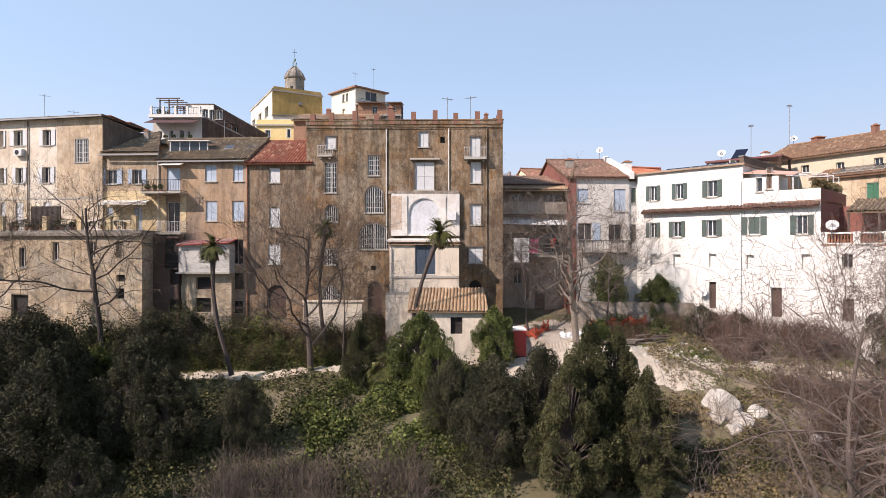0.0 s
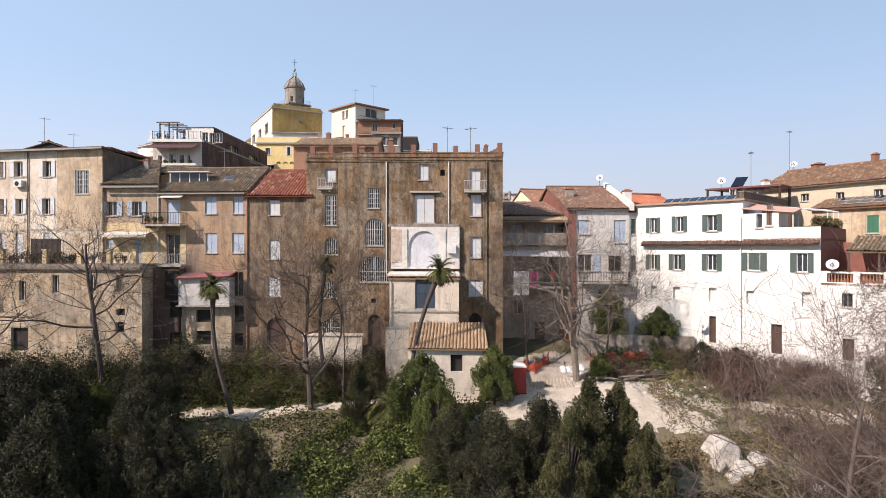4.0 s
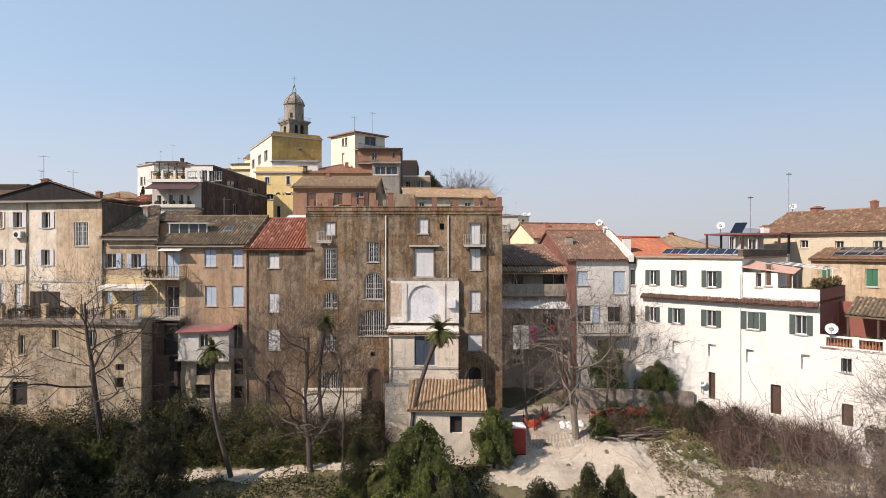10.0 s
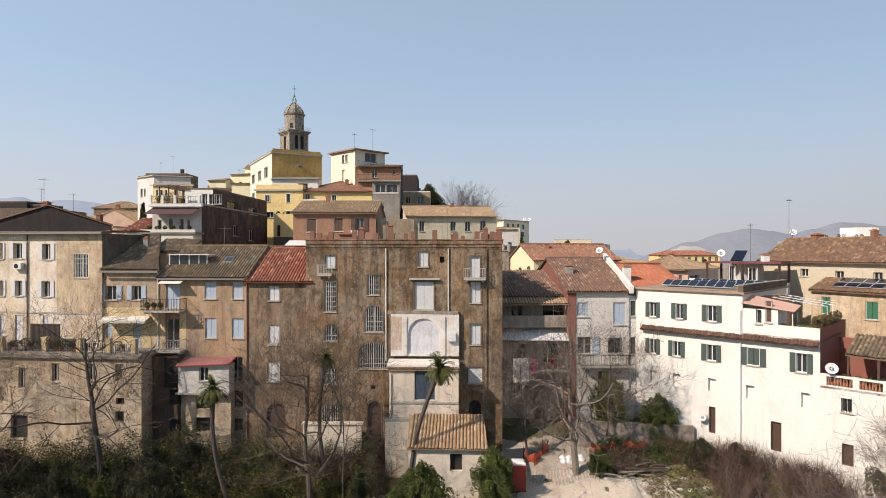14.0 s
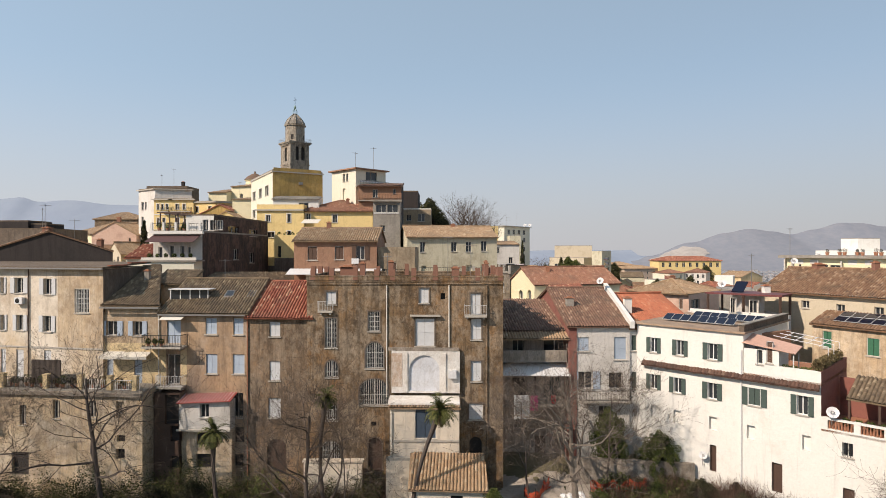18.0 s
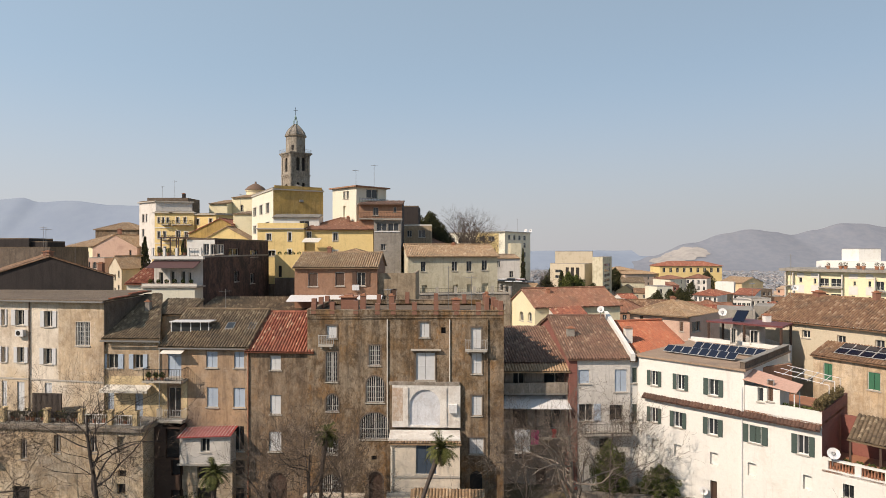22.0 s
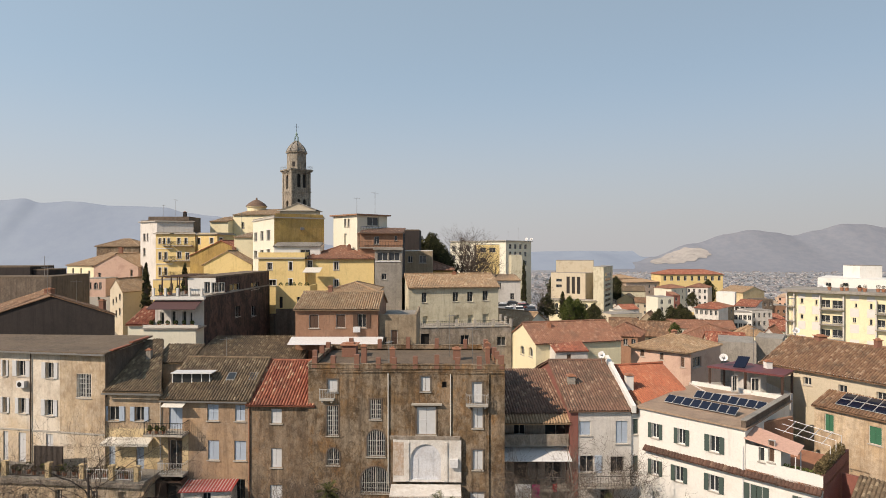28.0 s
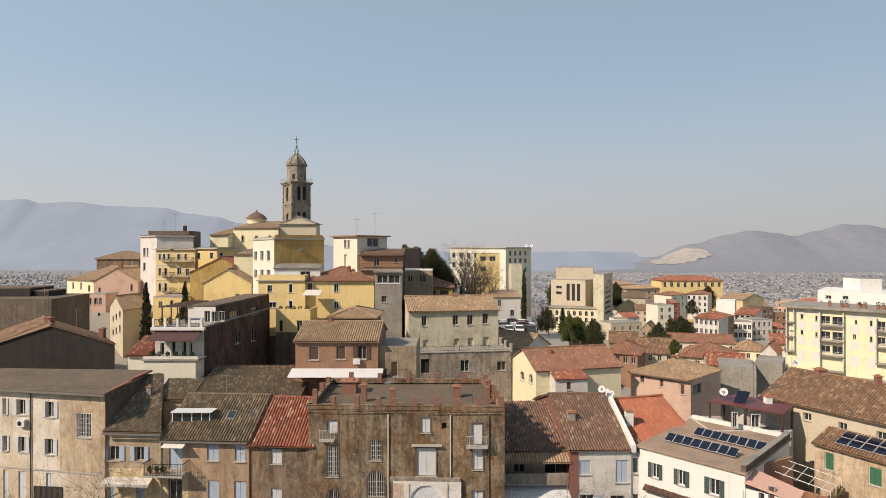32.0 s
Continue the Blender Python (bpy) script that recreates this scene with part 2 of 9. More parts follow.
def part(name, bm, mat, parent=None, label="", smooth=False):
    """Links a bmesh as one mesh object under a thing or a part."""
    me = bpy.data.meshes.new(name)
    bm.to_mesh(me)
    bm.free()
    for x in (mat if isinstance(mat, (list, tuple)) else [mat]):
        me.materials.append(MATS[x])
    if smooth:
        me.shade_smooth()
    ob = new(name, me)
    if parent:
        ob.parent = parent
        if parent.name in WORLD:
            ob.matrix_parent_inverse = Matrix.Translation(-parent.location)
    if label:
        ob["label"] = label
    return ob


def thing(name, at, label, category, group="", kind=""):
    """An Empty at its base; its parts are given in the coordinates of the place."""
    ob = new(name)
    ob.location = at
    WORLD.add(ob.name)
    return tagged(ob, label, category, group, kind)


def face(bm, *pts, mat=0):
    f = bm.faces.new([bm.verts.new(p) for p in pts])
    f.material_index = mat
    return f


def hexa(bm, lo, hi, mat=0):
    """A closed solid between two quads with the same turn."""
    n = len(lo)
    a, b = [bm.verts.new(p) for p in lo], [bm.verts.new(p) for p in hi]
    fs = [bm.faces.new(a[::-1]), bm.faces.new(b)]
    fs += [bm.faces.new((a[i], a[(i + 1) % n], b[(i + 1) % n], b[i])) for i in range(n)]
    for f in fs:
        f.material_index = mat


def box(bm, x0, y0, z0, x1, y1, z1, mat=0):
    q = ((x0, y0), (x1, y0), (x1, y1), (x0, y1))
    hexa(bm, [(*p, z0) for p in q], [(*p, z1) for p in q], mat)


class Side:
    """An upright plane: u metres along it from a, v metres out of it, z up."""

    def __init__(self, a, b):
        self.a = Vector((a[0], a[1]))
        e = Vector((b[0], b[1])) - self.a
        self.length = e.length
        self.d = e.normalized()
        self.n = Vector((self.d.y, -self.d.x))

    def at(self, u, v, z):
        p = self.a + self.d * u + self.n * v
        return Vector((p.x, p.y, z))

    def box(self, bm, u0, u1, v0, v1, z0, z1, mat=0):
        q = ((u0, v1), (u1, v1), (u1, v0), (u0, v0))
        hexa(bm, [self.at(*p, z0) for p in q], [self.at(*p, z1) for p in q], mat)


def tube(bm, pts, radii, sides=6, cap=True):
    rings = []
    for i, p in enumerate(pts):
        p = Vector(p)
        d = Vector(pts[min(i + 1, len(pts) - 1)]) - Vector(pts[max(i - 1, 0)])
        q = d.to_track_quat("Z", "Y") if d.length > 1e-6 else Euler((0, 0, 0)).to_quaternion()
        r = radii[i] if isinstance(radii, (list, tuple)) else radii
        rings.append([bm.verts.new(p + q @ Vector((r * math.cos(k * 2 * math.pi / sides), r * math.sin(k * 2 * math.pi / sides), 0))) for k in range(sides)])
    for r0, r1 in zip(rings, rings[1:]):
        for k in range(sides):
            bm.faces.new((r0[k], r0[(k + 1) % sides], r1[(k + 1) % sides], r1[k]))
    if cap:
        bm.faces.new(rings[0][::-1])
        bm.faces.new(rings[-1])


def lathe(bm, centre, profile, sides=12, turn=0.0):
    """A turned solid from (radius, z) pairs, going up."""
    c = Vector(centre)
    rings = [[bm.verts.new(c + Vector((r * math.cos(turn + k * 2 * math.pi / sides), r * math.sin(turn + k * 2 * math.pi / sides), z))) for k in range(sides)] for r, z in profile]
    for r0, r1 in zip(rings, rings[1:]):
        for k in range(sides):
            bm.faces.new((r0[k], r0[(k + 1) % sides], r1[(k + 1) % sides], r1[k]))
    bm.faces.new(rings[0][::-1])
    bm.faces.new(rings[-1])


def wall_panel(bm, side, z0, z1, rows, deep=0.28, dado=None):
    """A wall with its openings cut through, reveals included. rows: (u, z, w, h, style) with u at the middle and z at the foot."""
    us = sorted({0.0, side.length, *[r[0] - r[2] / 2 for r in rows], *[r[0] + r[2] / 2 for r in rows]})
    zs = sorted({z0, z1, dado or z0, *[r[1] for r in rows], *[r[1] + r[3] for r in rows]})
    us = [u for u in us if 0 <= u <= side.length]
    zs = [z for z in zs if z0 <= z <= z1]
    for u0, u1 in zip(us, us[1:]):
        for za, zb in zip(zs, zs[1:]):
            um, zm = (u0 + u1) / 2, (za + zb) / 2
            if any(abs(um - r[0]) < r[2] / 2 and r[1] < zm < r[1] + r[3] for r in rows):
                continue
            face(bm, side.at(u0, 0, za), side.at(u1, 0, za), side.at(u1, 0, zb), side.at(u0, 0, zb), mat=1 if dado and zm < dado else 0)
    for u, z, w, h, style in rows:
        a, b, top = u - w / 2, u + w / 2, z + h
        rise = min(w / 2, 0.45 * h) if "A" in style else 0
        arc = [(u - w / 2 * math.cos(k * math.pi / 10), top - rise + rise * math.sin(k * math.pi / 10)) for k in range(11)] if rise else [(a, top), (b, top)]
        for (p, pz), (q, qz) in zip(arc, arc[1:]):
            face(bm, side.at(p, 0, pz), side.at(q, 0, qz), side.at(q, -deep, qz), side.at(p, -deep, pz))
            if rise:
                face(bm, side.at(p, 0, pz), side.at(q, 0, qz), side.at(q, 0, top + 1e-4), side.at(p, 0, top + 1e-4))
        face(bm, side.at(a, 0, z), side.at(a, 0, top - rise), side.at(a, -deep, top - rise), side.at(a, -deep, z))
        face(bm, side.at(b, 0, z), side.at(b, -deep, z), side.at(b, -deep, top - rise), side.at(b, 0, top - rise))
        face(bm, side.at(a, 0, z), side.at(a, -deep, z), side.at(b, -deep, z), side.at(b, 0, z))


def ring(bm, side, u, z, w, h, arch, v0, v1, wide):
    """A frame of four bars, or a curved one, lying in an opening."""
    a, b = u - w / 2, u + w / 2
    rise = min(w / 2, 0.45 * h) if arch else 0
    side.box(bm, a, a + wide, v0, v1, z, z + h - rise)
    side.box(bm, b - wide, b, v0, v1, z, z + h - rise)
    side.box(bm, a + wide, b - wide, v0, v1, z, z + wide)
    if not arch:
        side.box(bm, a + wide, b - wide, v0, v1, z + h - wide, z + h)
        return
    pts = [(-math.cos(k * math.pi / 10), math.sin(k * math.pi / 10)) for k in range(11)]
    for p, q in zip(pts, pts[1:]):
        o = [(u + x[0] * w / 2, z + h - rise + x[1] * rise) for x in (p, q)]
        i = [(u + x[0] * (w / 2 - wide), z + h - rise + x[1] * (rise - wide)) for x in (p, q)]
        hexa(bm, [side.at(*k[:1], v0, k[1]) for k in (i[0], i[1], o[1], o[0])], [side.at(*k[:1], v1, k[1]) for k in (i[0], i[1], o[1], o[0])])


def opening_fill(bm, side, u, z, w, h, arch, v):
    a, b = u - w / 2, u + w / 2
    if not arch:
        face(bm, side.at(a, v, z), side.at(b, v, z), side.at(b, v, z + h), side.at(a, v, z + h))
        return
    rise = min(w / 2, 0.45 * h)
    pts = [side.at(u + w / 2 * math.cos(k * math.pi / 10), v, z + h - rise + rise * math.sin(k * math.pi / 10)) for k in range(11)]
    face(bm, side.at(a, v, z), side.at(b, v, z), *pts)


def window(house_, side, row, shut, frame_mat="window_frame", deep=0.28):
    """Frame with its panes, sill, and shutters or bars as the style says: o open shutters, c closed shutters, g bars, p
    plain, d an opening filled by a near-black sheet for shade, b a board door, n a blind niche; A: arched head."""
    u, z, w, h, style = row
    arch = "A" in style
    bm = bmesh.new()
    if "n" in style:
        opening_fill(bm, side, u, z, w, h, arch, -deep)
        part("blind_niche", bm, house_["plaster"], house_)
        return
    # a dark sheet at the back of the reveal gives the room's shade
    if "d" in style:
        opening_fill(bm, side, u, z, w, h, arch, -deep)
        part("dark_opening", bm, "room_dark", house_, "near-black sheet for the shade in an opening without a window")
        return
    if "b" in style:
        opening_fill(bm, side, u, z, w, h, arch, -deep + 0.05)
        for k in range(1, 4):
            side.box(bm, u - w / 2 + k * w / 4 - 0.012, u - w / 2 + k * w / 4 + 0.012, -deep + 0.05, -deep + 0.065, z, z + h * 0.8)
        ring(bm, side, u, z, w, h, arch, -deep + 0.05, -deep + 0.12, 0.08)
        part("door", bm, "peeling_door" if "w" in style else "dark_wood", house_, "peeling pale painted door" if "w" in style else "old wooden door")
        return
    if "c" not in style:
        ring(bm, side, u, z, w, h, arch, -deep, -deep + 0.07, 0.06)
        if w > 0.55:
            side.box(bm, u - 0.035, u + 0.035, -deep, -deep + 0.08, z + 0.06, z + h - 0.06)
        fr = part("window", bm, frame_mat, house_)
        bm = bmesh.new()
        opening_fill(bm, side, u, z, w, h, arch, -deep + 0.02)
        part("pane", bm, "glass", fr)
    else:
        ring(bm, side, u, z, w, h, arch, -0.16, -0.08, 0.05)
        fr = part("window", bm, frame_mat, house_)
        for s in (-1, 1):
            bm = bmesh.new()
            a, b = sorted((u + s * 0.012, u + s * (w / 2 - 0.05)))
            hh = h * (0.72 if arch else 1) - 0.05
            side.box(bm, a, b, -0.15, -0.10, z + 0.05, z + hh)
            for q in (z + 0.05, z + hh * 0.5, z + hh - 0.1):
                side.box(bm, a, b, -0.10, -0.085, q, q + 0.09)
            part("shutter", bm, shut, fr, "closed shutter leaf")
        if arch:
            bm = bmesh.new()
            opening_fill(bm, side, u, z, w, h, True, -0.17)
            part("fanlight_board", bm, shut, fr)
    if h > 0.7:
        bm = bmesh.new()
        side.box(bm, u - w / 2 - 0.10, u + w / 2 + 0.10, -0.05, 0.09, z - 0.09, z - 0.004)
        part("sill", bm, "sill_stone", fr)
    if "o" in style:
        for s in (-1, 1):
            bm = bmesh.new()
            a, b = sorted((u + s * (w / 2 + 0.03), u + s * (w + 0.02)))
            side.box(bm, a, b, 0.02, 0.065, z - 0.02, z + h + 0.02)
            for q in (z, z + h * 0.5, z + h - 0.09):
                side.box(bm, a, b, 0.065, 0.078, q, q + 0.09)
            part("shutter", bm, shut, fr, "shutter leaf folded back on the wall")
    if "g" in style:
        bm = bmesh.new()
        n = max(3, int(w / 0.16))
        for k in range(n + 1):
            x = u - w / 2 + k * w / n
            dz = 0
            if arch:
                f = abs(2 * (x - u) / w)
                dz = min(w / 2, 0.45 * h) * (1 - math.sqrt(max(0, 1 - f * f)))
            if h - dz > 0.1:
                side.box(bm, x - 0.017, x + 0.017, -0.03, -0.006, z, z + h - dz)
        for k in range(1, max(2, int(h / 0.42))):
            q = z + k * h / max(2, int(h / 0.42))
            if not arch or q < z + h - min(w / 2, 0.45 * h):
                side.box(bm, u - w / 2, u + w / 2, -0.034, -0.002, q - 0.015, q + 0.015)
        part("grille", bm, "pale_iron" if "w" in style else "iron", fr, "iron window bars")


def tile_slope(bm, p0, p1, q1, q0, pitch=0.26, lift=0.13, row=0.42, uv=None, shift=0):
    """Rows of curved tiles running down from the ridge q0-q1 to the eave p0-p1."""
    p0, p1, q0, q1 = (Vector(p) for p in (p0, p1, q0, q1))
    e = p1 - p0
    width = e.length
    e.normalize()
    up = (q0 - p0) - e * (q0 - p0).dot(e)
    if up.length < 1e-4:
        up = (q1 - p0) - e * (q1 - p0).dot(e)
    long = up.length
    s = up.normalized()
    nrm = e.cross(s)
    if nrm.z < 0:
        nrm = -nrm
    al, ar = (q0 - p0).dot(e), (q1 - p0).dot(e)
    cols = max(2, int(width / pitch))
    prof = ((0.0, 0.0), (0.22, 0.75), (0.5, 1.0), (0.78, 0.75))
    line = []
    for c in range(cols):
        line += [((c + f) * width / cols, g * lift, c + f) for f, g in prof]
    line.append((width, 0.0, cols))
    rows_ = max(1, int(long / row))
    grid = []
    for a, g, cu in line:
        hi = 1.0
        if al > 0.01:
            hi = min(hi, a / al)
        if ar < width - 0.01:
            hi = min(hi, (width - a) / (width - ar))
        col = []
        for r in range(rows_ + 1):
            t_ = long * min(r / rows_, max(hi, 0.0))
            w_ = 0.02 * math.sin(cu * 1.7 + r * 2.3) + 0.012 * math.sin(cu * 0.31 + r * 0.7)
            col.append((bm.verts.new(p0 + e * a + s * t_ + nrm * (g + w_ + 0.02)), (cu + 0.001 + shift, r)))
        grid.append(col)
    for c0, c1 in zip(grid, grid[1:]):
        for r in range(rows_):
            vs = (c0[r], c1[r], c1[r + 1], c0[r + 1])
            if (vs[0][0].co - vs[3][0].co).length < 1e-5 and (vs[1][0].co - vs[2][0].co).length < 1e-5:
                continue
            try:
                f = bm.faces.new([v[0] for v in vs])
            except ValueError:
                continue
            for lp in f.loops:
                lp[uv].uv = (c0[r][1][0], r + 0.5)
    under = [p - nrm * 0.09 for p in (p0, p1, q1, q0)]
    over = [p - nrm * 0.005 for p in (p0, p1, q1, q0)]
    if (q0 - q1).length < 1e-3:
        under, over = under[:3], over[:3]
    hexa(bm, under, over)


def ridge_tiles(bm, a, b, uv, r=0.13):
    a, b = Vector(a), Vector(b)
    n = max(1, int((b - a).length / 0.45))
    for k in range(n):
        p, q = a.lerp(b, k / n), a.lerp(b, (k + 1) / n)
        before = set(bm.faces)
        tube(bm, [p + Vector((0, 0, 0.03)), q + Vector((0, 0, 0.045))], [r * 1.05, r * 0.95], 6)
        if len(bm.faces) < 6000:
            for f in set(bm.faces) - before:
                for lp in f.loops:
                    lp[uv].uv = (k + 0.5, 900.5)


def roof_on(house_, foot, z, kind, rise, mat, over=0.35, label="", gable_mats=None):
    """A roof on a four-cornered plan: front left, front right, back right, back left."""
    fl, fr, br, bl = (Vector((*p, z)) for p in foot)
    c = (fl + fr + br + bl) / 4
    bm = bmesh.new()
    uv = bm.loops.layers.uv.new("UVMap")
    up = Vector((0, 0, rise))

    def out(p, k=over):
        d = p - c
        return p + Vector((math.copysign(k, d.x), math.copysign(k, d.y), 0))

    gb = None
    lift = 0.13 if c.y < 72 else 0.07
    if kind == "flat":
        hexa(bm, [p for p in (fl, fr, br, bl)], [p + Vector((0, 0, 0.2)) for p in (fl, fr, br, bl)])
        return part("roof", bm, mat, house_, label)
    if kind in ("gable_x", "gable_y", "gable_xo"):
        if kind == "gable_y":
            fl, fr, br, bl = fr, br, bl, fl
        ml, mr = (fl + bl) / 2 + up, (fr + br) / 2 + up
        ax, ay = (mr - ml).normalized(), None
        gb = [(fl, bl, ml), (fr, br, mr)]
        sl = (fl - bl).normalized()
        drop = Vector((0, 0, rise / ((fl - bl).length / 2) * over))
        f0, f1 = fl + sl * over - drop - ax * 0.2, fr + sl * over - drop + ax * 0.2
        b0, b1 = bl - sl * over - drop - ax * 0.2, br - sl * over - drop + ax * 0.2
        r0, r1 = ml - ax * 0.2, mr + ax * 0.2
        tile_slope(bm, f0, f1, r1, r0, uv=uv, lift=lift)
        tile_slope(bm, b1, b0, r0, r1, uv=uv, lift=lift, shift=500)
        ridge_tiles(bm, r0 + Vector((0, 0, 0.06)), r1 + Vector((0, 0, 0.06)), uv)
    elif kind == "hip":
        wx, wy = ((fr - fl).length + (br - bl).length) / 2, ((bl - fl).length + (br - fr).length) / 2
        a, b, cc, d = (out(p) for p in (fl, fr, br, bl))
        if wx >= wy:
            k = min(0.5, wy / 2 / wx)
            m0, m1 = ((fl + bl) / 2).lerp((fr + br) / 2, k) + up, ((fl + bl) / 2).lerp((fr + br) / 2, 1 - k) + up
            sets = ((a, b, m1, m0), (b, cc, m1, m1), (cc, d, m0, m1), (d, a, m0, m0))
        else:
            k = min(0.5, wx / 2 / wy)
            m0, m1 = ((fl + fr) / 2).lerp((bl + br) / 2, k) + up, ((fl + fr) / 2).lerp((bl + br) / 2, 1 - k) + up
            sets = ((a, b, m0, m0), (b, cc, m1, m0), (cc, d, m1, m1), (d, a, m0, m1))
        for i, q in enumerate(sets):
            tile_slope(bm, *q, uv=uv, lift=lift, shift=300 * i)
        for p, q in ((a, m0), (d, m0), (b, m1), (cc, m1)) if wx >= wy else ((a, m0), (b, m0), (cc, m1), (d, m1)):
            ridge_tiles(bm, p + Vector((0, 0, 0.05)), q + Vector((0, 0, 0.05)), uv)
        if (m0 - m1).length > 0.3:
            ridge_tiles(bm, m0 + Vector((0, 0, 0.05)), m1 + Vector((0, 0, 0.05)), uv)
    elif kind in ("shed", "shed_back", "shed_left", "shed_right"):
        k = ("shed", "shed_right", "shed_back", "shed_left").index(kind)
        q = (fl, fr, br, bl)
        a, b, cc, d = q[k], q[(k + 1) % 4], q[(k + 2) % 4], q[(k + 3) % 4]
        sl = (a - d).normalized()
        drop = Vector((0, 0, rise / (a - d).length * over))
        e = (b - a).normalized() * 0.12
        tile_slope(bm, a + sl * over - drop - e, b + sl * over - drop + e, cc + up + e, d + up - e, uv=uv, lift=lift)
        gb = [(d, a, d + up), (b, cc, cc + up), (cc, d, d + up, cc + up)]
    rf = part("roof", bm, mat, house_, label)
    for i, q in enumerate(gb or ()):
        g_ = bmesh.new()
        face(g_, *q)
        part("gable", g_, (gable_mats or {}).get(3 - 2 * i, house_["plaster"]) if kind == "gable_x" else house_["plaster"], house_)
    return rf


def house(name, label, foot, z0, z1, mat, roof=None, wins=None, shut="brown_shutter", category="house", group="", deep=0.28, cornice=0.0, frame_mat="window_frame", mats=None, dado=None, surround=""):
    """A house on a plan given anticlockwise from its front left corner. wins: rows of openings by the number of the wall."""
    wins = wins or {}
    base = thing(name, (sum(p[0] for p in foot) / len(foot), sum(p[1] for p in foot) / len(foot), z0), label, category, group)
    base["plaster"] = mat
    STANDS.append((base.location.x, base.location.y))
    bm = bmesh.new()
    sides = [Side(foot[i], foot[(i + 1) % len(foot)]) for i in range(len(foot))]
    for i, s in enumerate(sides):
        if mats and i in mats:
            own = bmesh.new()
            wall_panel(own, s, z0, z1, wins.get(i, ()), deep)
            part("wall", own, mats[i], base)
        else:
            wall_panel(bm, s, z0, z1, wins.get(i, ()), deep, dado and dado[0])
    part("wall", bm, [mat, dado[1]] if dado else mat, base)
    for i, s in enumerate(sides):
        for r in wins.get(i, ()):
            window(base, s, r, shut, frame_mat, deep)
            if surround and not set("dn") & set(r[4]):
                bm = bmesh.new()
                ring(bm, s, r[0], r[1] - 0.12, r[2] + 0.24, r[3] + 0.24, "A" in r[4], 0.003, 0.04, 0.12)
                part("window_surround", bm, surround, base)
    if cornice:
        bm = bmesh.new()
        for s in sides[:2]:
            s.box(bm, -cornice, s.length + cornice, 0.003, cornice, z1 - 0.28, z1 - 0.05)
        part("cornice", bm, "sill_stone", base)
    if roof:
        roof_on(base, foot[:4], z1, roof[0], roof[1], roof[2], roof[3] if len(roof) > 3 else 0.35, "", mats)
    return base, sides

# ---- ground ----
def lerp_table(v, table):
    for (a, fa), (b, fb) in zip(table, table[1:]):
        if v <= b:
            k = min(1, max(0, (v - a) / (b - a)))
            k = k * k * (3 - 2 * k)
            return fa + (fb - fa) * k
    return table[-1][1]


def ground_z(x, y):
    """The slope below the houses, the hill of the old town and the plain beyond."""
    near = lerp_table(y, ((-60, -16), (0, -12), (20, -9.5), (30, -6.2), (37, -4.2), (43, -2.9), (46, -2.4), (50, -1.2), (56, 0.5)))
    near += lerp_table(x, ((-60, 1.0), (-30, -0.8), (-12, -0.4), (-2, 0.2), (8, 0.7), (25, 2.0), (60, 4))) * lerp_table(y, ((30, 0.3), (44, 1.0)))
    hill = lerp_table(y, ((54, 0), (66, 8), (90, 12), (130, 17), (165, 22), (240, 10), (420, -30), (900, -95), (1500, -112)))
    right = lerp_table(y, ((54, 0), (75, 4), (120, 4), (200, -3), (300, -10), (450, -30), (900, -95), (1500, -112)))
    k = lerp_table(x, ((-220, 0.0), (-110, 0.55), (-80, 1.0), (0, 1.0), (30, 0.0)))
    town = right + (hill - right) * k if x > -80 else lerp_table(y, ((54, 0), (90, 8), (165, 12), (240, 0), (420, -45), (900, -100), (1500, -112))) * (1 - k) + hill * k
    town -= 7 * lerp_table(x, ((-84, 0.0), (-68, 1.0), (-46, 1.0), (-37, 0.0))) * lerp_table(y, ((73, 0.0), (82, 1.0), (122, 1.0), (138, 0.0)))
    w = lerp_table(y, ((53, 0.0), (60, 1.0)))
    return near * (1 - w) + town * w


def ground_h(x, y):
    rough = noise.noise(Vector((x * 0.25, y * 0.25, 0))) * 0.35 + noise.noise(Vector((x * 0.9, y * 0.9, 4))) * 0.12 if y < 60 and abs(x) < 70 else 0
    return ground_z(x, y) + rough


def ground_sheet():
    xs = sorted({*[v * 1.0 for v in range(-60, 61)], *[v * 8 for v in range(-40, 41)], *[v * 60 for v in range(-25, 26)], *[v * 300 for v in range(-14, 15)]})
    ys = sorted({*[v * 1.0 for v in range(8, 60)], *[v * 5 for v in range(-14, 60)], *[v * 30 for v in range(10, 55)], *[v * 200 for v in range(8, 25)], -400, -1200})
    bm = bmesh.new()
    grid = []
    for y in ys:
        row = []
        for x in xs:
            row.append(bm.verts.new((x, y, ground_h(x, y))))
        grid.append(row)
    for r0, r1 in zip(grid, grid[1:]):
        for i in range(len(r0) - 1):
            bm.faces.new((r0[i], r0[i + 1], r1[i + 1], r1[i]))
    ob = part("ground", bm, "earth", None, "", True)
    return tagged(ob, "sloping ground of earth, grass and pale trodden dirt below the houses", "ground", "", "structure")


m, t, b = shader("earth", 0.95)
pos = place(t)
big, fine = noise_of(t, pos, 0.16, 6, 0.65), noise_of(t, pos, 2.5, 6, 0.7)
soil = blend(t, fine, (0.11, 0.085, 0.055), (0.21, 0.165, 0.115))
grass = blend(t, fine, (0.06, 0.058, 0.027), (0.17, 0.14, 0.08))
col = blend(t, ramp(t, big, 0.50, 0.64), grass, soil)
sep = t.nodes.new("ShaderNodeSeparateXYZ")
t.links.new(pos, sep.inputs[0])
far = t.nodes.new("ShaderNodeMapRange")
far.inputs["From Min"].default_value, far.inputs["From Max"].default_value = 55, 62
t.links.new(sep.outputs[1], far.inputs["Value"])
